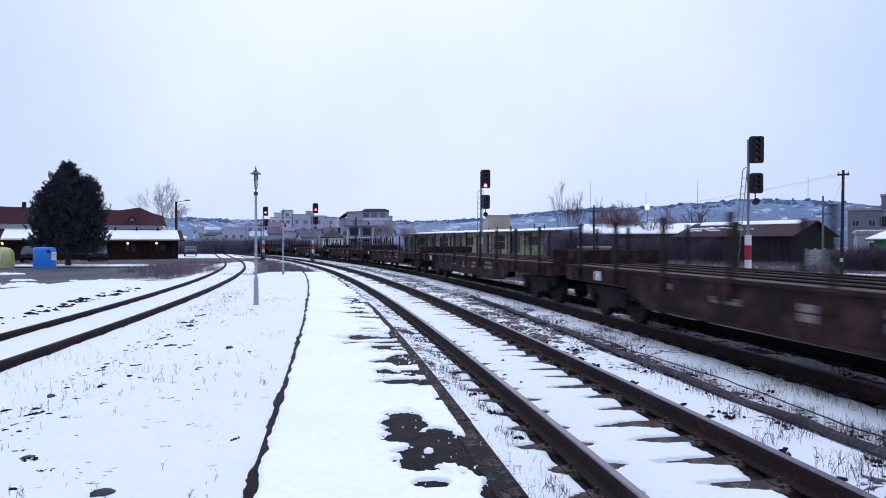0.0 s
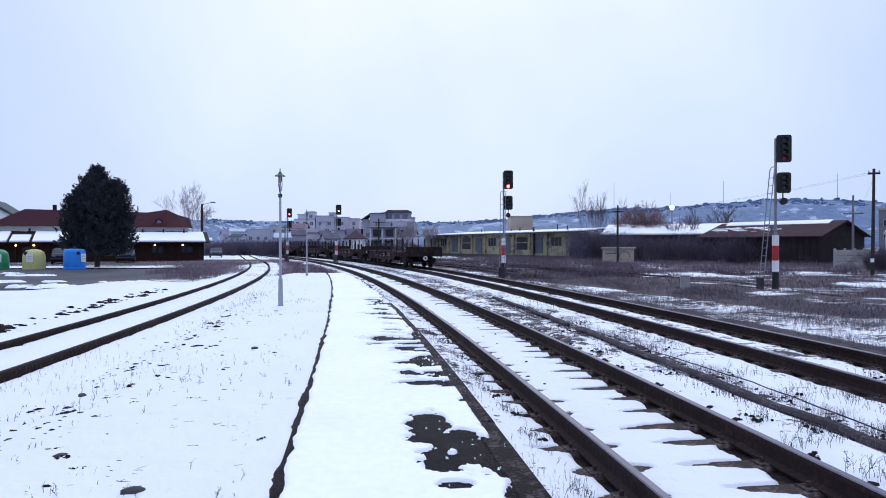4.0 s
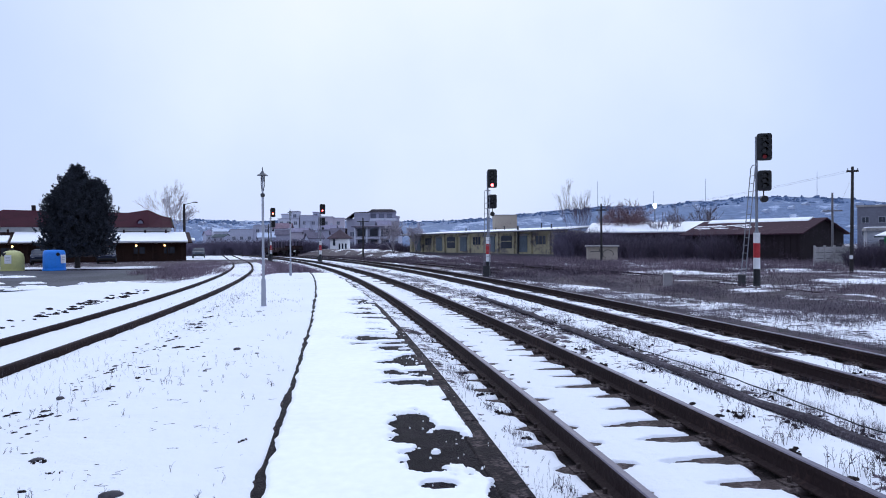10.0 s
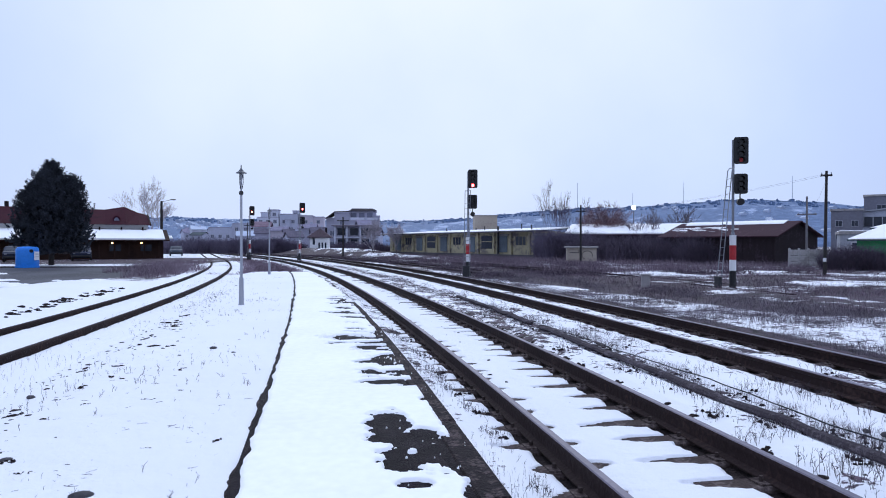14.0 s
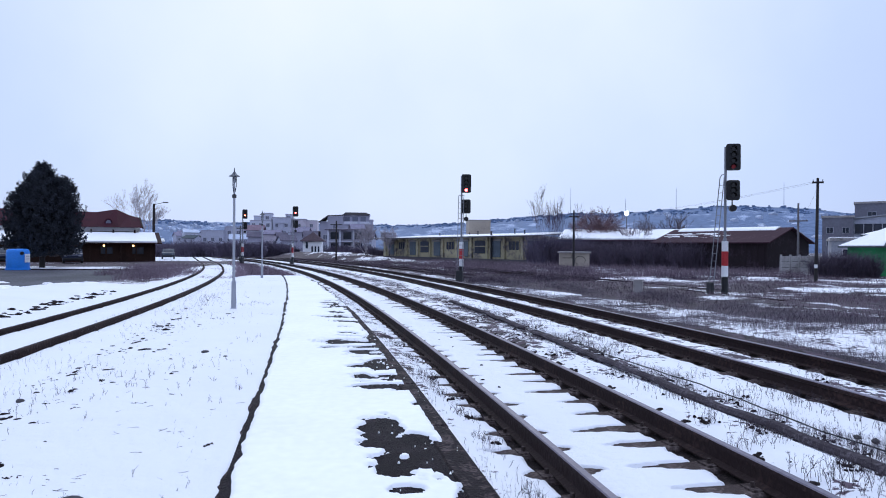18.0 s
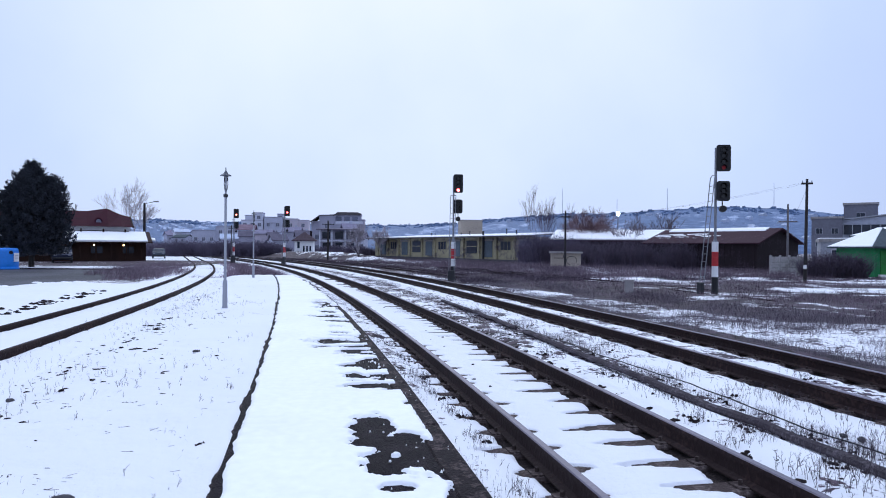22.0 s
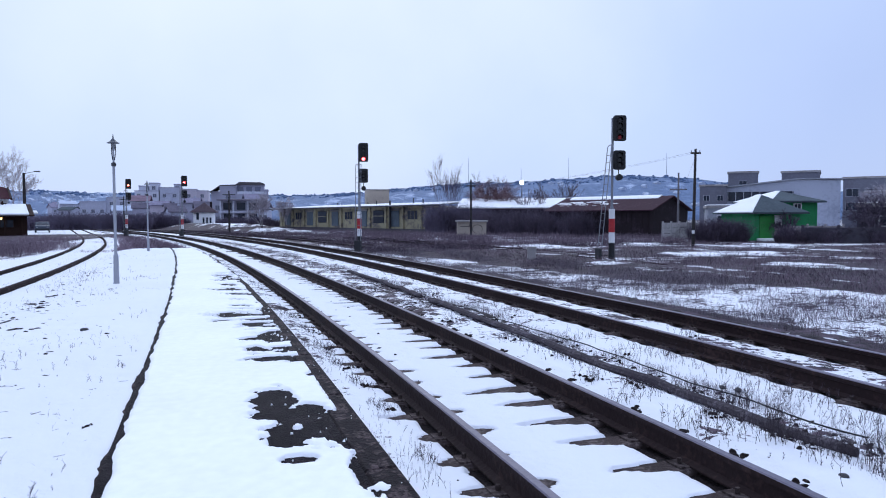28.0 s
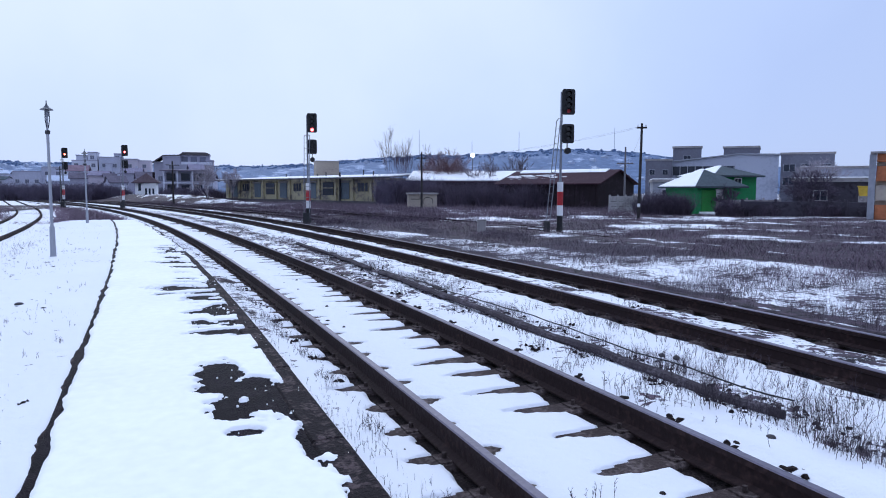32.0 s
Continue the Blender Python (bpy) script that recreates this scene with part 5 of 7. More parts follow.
# far roof snow and roofs, with distance haze painted into the colour
FAR_SNOW = mat("hazed_far_snow", (0.50, 0.55, 0.66), 0.8, 0.1, 2, 0.1)
TOWN_ROOF = mat("hazed_town_roof", (0.22, 0.20, 0.27), 0.9, 0.25, 3, 0.1)
rng = random.Random(21)
for k in range(20):
    b = radians(rng.uniform(-18.5, -9))
    r = rng.uniform(330, 460)
    tall = rng.random() < 0.3
    small_house(pose(r * math.sin(b), r * math.cos(b), r * 0.009, 0, 0, rng.uniform(-30, 40)), rng.uniform(4, 7), rng.uniform(4, 6), rng.uniform(4.0, 6.0) if tall else rng.uniform(2.4, 3.8), rng.choice((TOWN_WALL, TOWN_WALL_2, TOWN_WALL_2)), rng.choice((TOWN_ROOF, TOWN_ROOF, SLATE, FAR_SNOW)), rng.uniform(0.8, 1.7), rng.choice(("pale distant house with a pitched roof", "distant town house in haze-tinted colours under a pitched roof")))
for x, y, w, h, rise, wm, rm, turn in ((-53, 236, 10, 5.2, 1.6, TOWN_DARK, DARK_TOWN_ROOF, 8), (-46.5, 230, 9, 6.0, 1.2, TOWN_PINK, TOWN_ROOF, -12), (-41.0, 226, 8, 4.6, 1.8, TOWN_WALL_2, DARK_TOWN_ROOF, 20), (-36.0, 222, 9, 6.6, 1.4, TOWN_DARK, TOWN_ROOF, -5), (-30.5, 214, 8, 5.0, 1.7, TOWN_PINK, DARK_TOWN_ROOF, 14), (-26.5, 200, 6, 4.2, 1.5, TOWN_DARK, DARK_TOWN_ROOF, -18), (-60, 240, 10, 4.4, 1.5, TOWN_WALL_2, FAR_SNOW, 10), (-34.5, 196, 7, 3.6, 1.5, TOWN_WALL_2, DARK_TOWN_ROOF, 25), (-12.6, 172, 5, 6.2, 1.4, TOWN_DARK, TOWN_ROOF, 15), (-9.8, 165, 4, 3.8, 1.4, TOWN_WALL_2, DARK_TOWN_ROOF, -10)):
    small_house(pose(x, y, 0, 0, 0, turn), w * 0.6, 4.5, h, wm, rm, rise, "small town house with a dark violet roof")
t = thing("white_cottage", "white cottage with a dark red pyramid roof on the far bank", "cottage", heading(-18.8, 129.5, 0.7, 1, 0.05))
part("wall", Geo().box((1.75, 2.0, 1.2), (3.5, 4.0, 2.6)), WHITE_WALL, t)
part("roof", hip(-0.5, -0.5, 4.0, 4.5, 2.35, 4.05, 2.4), mat("dark_russet_roof", (0.07, 0.045, 0.055), 0.9, 0.3, 4, 0.2), t, "dark russet roof")
for x, w, z0, z1 in ((0.75, 0.45, 0.9, 2.1), (1.75, 0.3, 0.0, 1.3), (2.35, 0.3, 0.0, 1.3), (2.95, 0.3, 0.0, 1.3)):
    part("opening", Geo().box((x, -0.03, (z0 + z1) / 2), (w, 0.08, z1 - z0)), GLASS_DARK, t)
part("chimney", Geo().box((2.9, 2.6, 3.6), (0.4, 0.4, 1.2), ch=0.03), DARK_WALL, t)

# the restaurant by the car park
rest = thing("restaurant", "low timber restaurant with a dark red tiled roof and snowy veranda", "restaurant", heading(-47.5, 69.0, 0, 19.7, 9.0))
RL = 21.8
part("timber_front", Geo().box((RL / 2, 0.1, 1.0), (RL, 0.2, 2.2)), BROWN_WOOD, rest, "dark brown timber front")
for k in range(15):
    part("veranda_post", Geo().box((0.3 + k * 1.5, -0.45, 1.05), (0.14, 0.14, 2.2), ch=0.01), BROWN_WOOD, rest)
for k in range(7):
    window(rest, 1.4 + k * 3.1, -0.03, 1.35, 1.2, 0.8, GLASS_DARK, BROWN_WOOD, 1)
part("veranda_roof", Geo().prism([(-0.9, 2.1), (3.0, 3.3), (3.0, 3.42), (-0.9, 2.22)], "x", -0.3, RL + 0.6), BROWN_WOOD, rest)
part("veranda_snow", Geo().prism([(-0.92, 2.22), (2.6, 3.3), (2.5, 3.45), (-0.95, 2.38)], "x", 7.8, RL + 0.1), SNOW, rest, "thick snow on the veranda roof")
for x0, x1, y1 in ((-0.2, 2.6, 2.5), (2.9, 4.6, 1.3), (4.9, 7.6, 2.6)):
    zt = 2.22 + (y1 + 0.92) * 0.307
    part("veranda_snow", Geo().prism([(-0.92, 2.22), (y1, zt), (y1 - 0.1, zt + 0.14), (-0.95, 2.38)], "x", x0, x1), SNOW, rest, "broken snow on the veranda roof")
part("upper_wall", Geo().box((RL / 2 - 0.35, 7.0, 2.0), (RL - 2.1, 8.0, 4.2)), WHITE_WALL, rest)
ridge = [(3.3, 6.0), (9.0, 5.9), (16.0, 5.82), (18.1, 6.2), (19.5, 5.55), (20.6, 5.25)]
g = Geo()
for i, (x, z) in enumerate(ridge):
    xe = x if i else 0.2
    g.v += [(xe, 2.4, 3.95), (x, 7, z), (xe, 11.6, 3.95)]
for i in range(len(ridge) - 1):
    g.f += [(3 * i, 3 * i + 3, 3 * i + 4, 3 * i + 1), (3 * i + 1, 3 * i + 4, 3 * i + 5, 3 * i + 2), (3 * i + 2, 3 * i + 5, 3 * i + 3, 3 * i)]
g.f += [(0, 1, 2), (17, 16, 15)]
g.m = [0] * len(g.f)
part("main_roof", g, RED_ROOF, rest, "dark red tiled roof")
part("verge", Geo().prism([(2.3, 3.85), (7, 5.2), (7, 5.36), (2.3, 4.02)], "x", 20.55, 20.72), BROWN_WOOD, rest)
d = part("dormer", Geo().prism([(16.75, 4.0), (17.55, 4.0), (17.55, 4.65), (17.4, 4.88), (17.15, 4.98), (16.9, 4.88), (16.75, 4.65)], "y", 3.4, 6.0), RED_ROOF, rest)
part("window", Geo().prism([(16.88, 4.1), (17.42, 4.1), (17.42, 4.55), (17.3, 4.74), (17.15, 4.8), (17.0, 4.74), (16.88, 4.55)], "y", 3.36, 3.42), TOWN_GLASS, d, "small round-headed attic window")
part("snow_ledge", Geo().prism([(1.2, 2.35), (2.4, 2.6), (2.4, 2.75), (1.2, 2.5)], "x", 20.9, 22.9), SNOW, rest, "snow on the lower side roof")
for x0 in (1.5, 4.3, 15.4, 17.6, 19.8):
    part("railing", Geo().box((x0, 2.2, 3.35), (0.16, 0.3, 0.7)), BROWN_WOOD, rest)
part("ledge_beam", Geo().box((17.2, 2.45, 3.42), (6.0, 0.14, 0.16)), BROWN_WOOD, rest)
part("chimney", Geo().box((6.2, 7.3, 6.1), (0.4, 0.4, 0.9), ch=0.03), DARK_WALL, rest)
for k, x in enumerate((3.4, 5.0, 8.4, 12.5, 16.6, 19.5)):
    lampp = part("wall_lamp", Geo().lathe([(0.03, 1.78), (0.09, 1.82), (0.10, 1.92), (0.04, 1.98)], 10, (x, -0.55, 0)), WARM_LIGHT, rest, "warm glowing lantern")
t = thing("gabled_house", "white gabled house with a grey sheet roof", "house", heading(-62, 84, 0, 1, 0.4))
part("wall", Geo().prism([(0, 0), (9, 0), (9, 4.5), (4.5, 7.5), (0, 4.5)], "y", 0, 10), WHITE_WALL, t)
part("roof", Geo().prism([(-0.5, 4.2), (4.5, 7.5), (9.5, 4.2), (9.5, 4.5), (4.5, 7.9), (-0.5, 4.5)], "y", -0.5, 10.5), SLATE, t)


# ------------------------------------------------------------------ hills
HB = [-180, -90, -60, -40, -18, -10, 0, 5, 10, 15, 20, 25, 28, 32, 36, 42, 60, 90, 180]
HE = [1.5, 1.6, 1.9, 2.0, 2.1, 2.0, 1.95, 2.2, 2.75, 2.95, 3.2, 3.42, 3.5, 3.15, 2.5, 2.0, 1.8, 1.6, 1.5]
bear = np.radians(np.r_[np.arange(-180, -45, 3.0), np.arange(-45, 60, 0.25), np.arange(60, 181, 3.0)])
rad = np.r_[np.linspace(330, 900, 34), np.array([1000, 1200, 1600])]
Bg, Rg = np.meshgrid(bear, rad)
el = np.interp(np.degrees(Bg), HB, HE)
crest = 900 * np.tan(np.radians(el))
prof = np.interp(Rg, [330, 480, 700, 900, 1000, 1600], [-1.0, 0.12, 0.62, 1.0, 0.98, 0.5])
HZ = crest * prof * (1 + 0.10 * (fbm(np.degrees(Bg) * 0.5 + 60, Rg * 0.004) - 0.5) * np.clip(prof, 0, 1)) + 2.2 * (fbm(np.degrees(Bg) * 3 + 90, Rg * 0.03) - 0.5) * np.clip(prof, 0, 1)
HZ = np.where(prof < 0, -3, HZ)
HC = 0.72 - 0.10 * (1 - smooth01(np.degrees(Bg), 11, 17)) + 0.9 * (fbm(np.degrees(Bg) * 1.1 + 200, Rg * 0.016, 5) - 0.5)


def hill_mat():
    m = cover_mat("hazed_wooded_hillside")
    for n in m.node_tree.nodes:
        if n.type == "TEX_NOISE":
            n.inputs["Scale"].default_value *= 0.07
        # distance haze is put into the colours: blued wood, dulled blue snow
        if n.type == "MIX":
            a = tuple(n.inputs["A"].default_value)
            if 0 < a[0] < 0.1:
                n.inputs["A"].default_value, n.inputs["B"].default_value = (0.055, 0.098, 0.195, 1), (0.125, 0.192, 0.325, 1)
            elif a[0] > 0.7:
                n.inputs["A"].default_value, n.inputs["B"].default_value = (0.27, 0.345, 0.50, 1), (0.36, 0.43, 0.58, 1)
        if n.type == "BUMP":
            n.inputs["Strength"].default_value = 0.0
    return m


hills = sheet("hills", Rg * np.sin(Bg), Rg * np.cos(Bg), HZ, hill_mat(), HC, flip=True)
tagged(hills, "wooded hills in haze-blue colours with patches of snow on the horizon", "hills", kind="structure")
# pale blue paints the distance haze onto far houses and masts
FAR_WALL = mat("hazed_far_wall", (0.40, 0.45, 0.56), 0.9, 0.3, 0.02, 0)
rng = random.Random(77)
town = Geo()
for k in range(170):
    b = radians(rng.choice((rng.uniform(-24, -8), rng.uniform(-24, 34))))
    r = rng.uniform(420, 780)
    e_ = float(np.interp(math.degrees(b), HB, HE))
    z = 900 * math.tan(radians(e_)) * float(np.interp(r, [330, 480, 700, 900], [-1.0, 0.12, 0.62, 1.0]))
    x, y = r * math.sin(b), r * math.cos(b)
    w, h = rng.uniform(2.5, 5.0), rng.uniform(1.4, 2.4)
    if z < 1:
        continue
    town.prism([(x - w / 2, z - 2), (x + w / 2, z - 2), (x + w / 2, z + h), (x, z + h + 1.2), (x - w / 2, z + h)], "y", y, y + 8)
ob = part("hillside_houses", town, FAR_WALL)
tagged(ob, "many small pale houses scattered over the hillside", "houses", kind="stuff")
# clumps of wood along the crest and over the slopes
# same haze tint as the hillside, painted into the wood colour
FAR_WOOD = mat("hazed_far_wood", (0.115, 0.175, 0.295), 0.95, 0.15, 0.05, 0, island=0.1)
HILL_U = np.random.RandomState(9)
g = Geo()
for k in range(3600):
    b = math.radians(HILL_U.uniform(-30, 38))
    r = 893 - 120 * HILL_U.rand() ** 1.5
    if float(fbm(np.array(math.degrees(b) * 1.3), np.array(r * 0.012), 3)) < HILL_U.uniform(0.36, 0.56):
        continue
    x, y = r * math.sin(b), r * math.cos(b)
    i, j = int(np.argmin(np.abs(rad - r))), int(np.argmin(np.abs(bear - b)))
    z, w, h = float(HZ[i, j]), HILL_U.uniform(0.9, 2.4), HILL_U.uniform(0.5, 1.9)
    n = 5
    o = len(g.v)
    g.v += [(x + w * math.cos(math.tau * q / n), y + w * math.sin(math.tau * q / n), z - 1.0) for q in range(n)]
    g.v += [(x + 0.8 * w * math.cos(math.tau * q / n + 0.5), y + 0.8 * w * math.sin(math.tau * q / n + 0.5), z + h * HILL_U.uniform(0.45, 0.8)) for q in range(n)] + [(x + HILL_U.uniform(-0.5, 0.5) * w, y, z + h)]
    g.f += [(o + q, o + (q + 1) % n, o + n + (q + 1) % n, o + n + q) for q in range(n)] + [(o + n + q, o + n + (q + 1) % n, o + 2 * n) for q in range(n)]
    g.m += [0] * (2 * n)
tagged(part("hill_woods", g, FAR_WOOD, fix=False), "clumps of leafless wood in haze-blue colours along the hill crest", "woods", kind="stuff")
for b, e0 in ((14.0, 5.1), (22.3, 5.0), (30.0, 5.2), (18.4, 4.2)):
    b = radians(b)
    zc = 900 * math.tan(radians(float(np.interp(math.degrees(b), HB, HE))))
    t = thing("radio_mast", "thin radio mast on the far hill", "mast", pose(900 * math.sin(b), 900 * math.cos(b), zc - 2), "radio masts")
    hm = 900 * math.tan(radians(e0)) - zc + 2
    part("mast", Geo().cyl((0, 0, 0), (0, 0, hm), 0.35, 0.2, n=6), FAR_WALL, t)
t = thing("floodlight_mast", "tall floodlight mast with a glaring cold lamp", "floodlight", pose(47.5, 142, 0))
part("mast", Geo().cyl((0, 0, -0.3), (0, 0, 9.3), 0.14, 0.09, n=8), GREY_POLE, t)
part("lamp", Geo().lathe([(0.1, 9.0), (0.38, 9.15), (0.42, 9.6), (0.25, 9.9)], 12), COLD_LIGHT, t, "glaring cold lamp")

# ------------------------------------------------------------------ plants
BARK = mat("grey_brown_bark", (0.085, 0.07, 0.075), 0.9, 0.3, 12, 0.4)
TWIG = mat("thin_twigs", (0.13, 0.105, 0.12), 0.9, 0.3, 5, 0, island=0.3)
RUSSET = mat("russet_twigs", (0.17, 0.10, 0.105), 0.9, 0.3, 5, 0, island=0.3)
PALE_TWIG = mat("pale_twigs", (0.30, 0.27, 0.30), 0.9, 0.25, 5, 0, island=0.2)
NEEDLE = mat("dark_pine_needles", (0.042, 0.047, 0.058), 0.9, 0.4, 6, 0.0, island=0.4, spec=0.03)
GRASS = mat("dead_brown_grass", (0.085, 0.062, 0.082), 0.95, 0.3, 4, 0, island=0.4)
DARK_TWIG = mat("dark_thicket", (0.085, 0.066, 0.092), 0.95, 0.3, 3, 0, island=0.4)
# dark twigs lightened and blued: distance haze put into the colour
FAR_TWIG = mat("haze_tinted_twigs", (0.125, 0.105, 0.15), 0.95, 0.3, 3, 0, island=0.3)
DARK_WEED = mat("dark_weed_stems", (0.055, 0.042, 0.05), 0.95, 0.3, 4, 0, island=0.3)
RED_WEED = mat("reddish_brown_weeds", (0.17, 0.125, 0.155), 0.95, 0.3, 4, 0, island=0.35)
WEED = mat("dark_dry_weeds", (0.15, 0.128, 0.15), 0.95, 0.3, 4, 0, island=0.4)


def limb(g, p, d, length, r, depth, rng, spread, up=0.15, n=4, least=0.0):
    segs = 3
    for k in range(segs):
        q = p + d * (length / segs)
        r2 = r * (0.82 if k < segs - 1 else 0.62)
        g.cyl(p, q, max(r, least), max(r2, least * 0.7), n=n if r > 0.02 else 3, caps=False)
        if depth > 0 and k > 0 or (depth > 0 and k == 0 and rng.random() < 0.5):
            for _ in range(2 if k == segs - 1 else 1):
                a = rng.uniform(0, math.tau)
                side = (d.orthogonal().normalized() * math.cos(a) + d.cross(d.orthogonal().normalized()) * math.sin(a))
                nd = (d + side * spread * rng.uniform(0.6, 1.3) + Vector((0, 0, up))).normalized()
                limb(g, q, nd, length * rng.uniform(0.55, 0.8), r2 * 0.7, depth - 1, rng, spread, up, n, least)
        p, r = q, r2
        d = (d + Vector((rng.uniform(-1, 1), rng.uniform(-1, 1), rng.uniform(-0.3, 0.8))) * 0.12).normalized()


def bare_tree(m, h, label, seed, depth=4, spread=0.55, twig=TWIG, stems=1, r=0.12, up=0.15, least=0.018):
    t = thing("bare_tree", label, "tree", m, "bare trees")
    rng = random.Random(seed)
    tr, cr_ = Geo(), Geo()
    for s in range(stems):
        lean = Vector((rng.uniform(-0.25, 0.25), rng.uniform(-0.25, 0.25), 1)).normalized() if stems > 1 else Vector((rng.uniform(-0.05, 0.05), 0, 1)).normalized()
        p = Vector((rng.uniform(-0.3, 0.3) * (stems > 1), rng.uniform(-0.3, 0.3) * (stems > 1), -0.2))
        top = p + lean * h * 0.32
        tr.cyl(p, top, r, r * 0.75, n=7)
        for k in range(4):
            a = rng.uniform(0, math.tau)
            nd = (lean + Vector((math.cos(a), math.sin(a), 0)) * spread * rng.uniform(0.3, 1.0)).normalized()
            limb(cr_, top - lean * h * 0.05 * k, nd, h * rng.uniform(0.26, 0.36), r * 0.6, depth - 1, rng, spread, up, 4, least)
    part("trunk", tr, BARK, t)
    part("crown", cr_, twig, t, "leafless branches", fix=False)
    return t


bare_tree(pose(19.6, 90, 0), 8.4, "tall bare tree with upright thin branches", 21, 5, 0.34, DARK_TWIG, 2, 0.06, 0.36, 0.008)
bare_tree(pose(21.6, 92, 0), 7.6, "bare tree with upright thin branches", 15, 4, 0.4, DARK_TWIG, 2, 0.06, 0.30, 0.011)
bare_tree(pose(25.0, 86, 0), 6.5, "rounded bare tree with russet twigs", 2, 5, 0.8, RUSSET, 5, 0.10, 0.05)
bare_tree(pose(27.2, 88, 0), 5.2, "low bare tree with russet twigs", 12, 5, 0.8, RUSSET, 3, 0.08, 0.05)
bare_tree(pose(31.5, 84, 0), 6.0, "slender bare tree behind the sheds", 3, 4, 0.4, TWIG, 2, 0.07, 0.25)
bare_tree(pose(34.5, 86, 0), 6.2, "slender bare tree behind the sheds", 4, 4, 0.5, TWIG, 3, 0.07, 0.2)
bare_tree(pose(28.5, 80, 0), 5.2, "slender bare tree behind the sheds", 5, 4, 0.5, TWIG, 2, 0.06, 0.2)
bare_tree(pose(-38.4, 103, 0), 9.0, "pale bare birch behind the restaurant", 6, 6, 0.5, PALE_TWIG, 1, 0.13, 0.25, 0.012)
bare_tree(pose(43.6, 45.0, 0), 3.9, "dark spreading bare fruit tree by the yard wall", 7, 5, 0.9, DARK_TWIG, 2, 0.12, 0.0)
bare_tree(pose(48.5, 42.0, 0), 4.4, "dark bare tree behind the yard wall", 17, 5, 0.6, DARK_TWIG, 2, 0.11, 0.1)
bare_tree(pose(37.6, 46.0, 0), 2.3, "small dark bare tree beside the green house", 8, 4, 0.8, DARK_TWIG, 2, 0.08, 0.05)
bare_tree(pose(63.5, 64, 0), 5.4, "pale bare tree behind the yard", 9, 5, 0.7, PALE_TWIG, 2, 0.12, 0.1)
bare_tree(pose(-5.5, 105, 0), 5.4, "grey bare tree at the end of the goods shed", 10, 5, 0.6, PALE_TWIG, 2, 0.1, 0.15)
bare_tree(pose(-2.4, 112, 0), 5.0, "grey bare tree at the end of the goods shed", 11, 5, 0.6, PALE_TWIG, 2, 0.09, 0.15)


def thicket(name, label, spots, h, n, material, seed, spread=0.35, thick=0.012):
    """A tangle of thin upright branches round the given spots (x, y, radius along x, radius along y)."""
    rng = np.random.RandomState(seed)
    V, F = [], []
    for x, y, rx, ry in spots:
        k = n // len(spots)
        a, r = rng.rand(k) * math.tau, np.sqrt(rng.rand(k))
        bx, by = x + rx * r * np.cos(a), y + ry * r * np.sin(a)
        hh = h * (0.45 + 0.55 * rng.rand(k)) * (1 - 0.35 * r ** 2)
        for i in range(k):
            px, py, pz = bx[i], by[i], -0.1
            dx, dy = rng.uniform(-spread, spread, 2)
            L = hh[i]
            w = thick * (0.6 + rng.rand() * 0.8)
            ang = rng.rand() * math.pi
            cx, cy = w * math.cos(ang), w * math.sin(ang)
            mx, my, mz = px + dx * L * 0.4, py + dy * L * 0.4, L * 0.55
            dx2, dy2 = dx + rng.uniform(-spread, spread), dy + rng.uniform(-spread, spread)
            tx, ty, tz = mx + dx2 * L * 0.45, my + dy2 * L * 0.45, L
            o = len(V)
            V += [(px - cx, py - cy, pz), (px + cx, py + cy, pz), (mx - cx * .7, my - cy * .7, mz), (mx + cx * .7, my + cy * .7, mz), (tx, ty, tz)]
            F += [(o, o + 1, o + 3, o + 2), (o + 2, o + 3, o + 4)]
            for j in range(2):
                f = rng.uniform(0.3, 0.9)
                sx, sy, sz = px + (tx - px) * f, py + (ty - py) * f, L * f
                ex, ey, ez = sx + rng.uniform(-spread, spread) * L * .6, sy + rng.uniform(-spread, spread) * L * .6, sz + rng.uniform(0.05, 0.3) * L
                o = len(V)
                V += [(sx - cx * .5, sy - cy * .5, sz), (sx + cx * .5, sy + cy * .5, sz), (ex, ey, ez)]
                F += [(o, o + 1, o + 2)]
    g = Geo()
    g.v, g.f, g.m = V, F, [0] * len(F)
    ob = part(name, g, material, fix=False)
    return tagged(ob, label, "bushes", kind="stuff")


thicket("thicket", "dense dark leafless thicket in front of the sheds", [(17.5, 76, 2.6, 2.5), (20.5, 72, 2.6, 2.5), (23.0, 69, 2.6, 2.2), (25.0, 65.5, 2.4, 1.8), (27.2, 62, 2.2, 1.6)], 3.3, 12000, DARK_TWIG, 1, 0.6, 0.022)
thicket("thicket", "tall dark scrub hiding the end of the goods shed", [(15.6, 75.5, 1.6, 1.6), (17.4, 76.5, 2.0, 1.6), (19.6, 77, 2.2, 1.8)], 4.0, 7000, FAR_TWIG, 21, 0.55, 0.018)
thicket("thicket", "dark brown bush in front of the green house", [(30.6, 46.2, 1.7, 1.4), (31.6, 45.4, 1.3, 1.1)], 2.1, 6000, DARK_TWIG, 2, 0.9, 0.011)
thicket("thicket", "dark brown bushes along the yard wall", [(36.5, 41.5, 1.4, 1.2), (39.5, 39.0, 1.5, 1.2), (34.5, 42.6, 1.0, 1.0), (42.5, 37.0, 1.6, 1.2)], 1.5, 6000, DARK_TWIG, 3, 0.9, 0.012)
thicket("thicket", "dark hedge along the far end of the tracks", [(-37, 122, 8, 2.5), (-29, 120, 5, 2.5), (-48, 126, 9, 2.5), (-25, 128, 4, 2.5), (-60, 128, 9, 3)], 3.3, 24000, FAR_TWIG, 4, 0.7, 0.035)
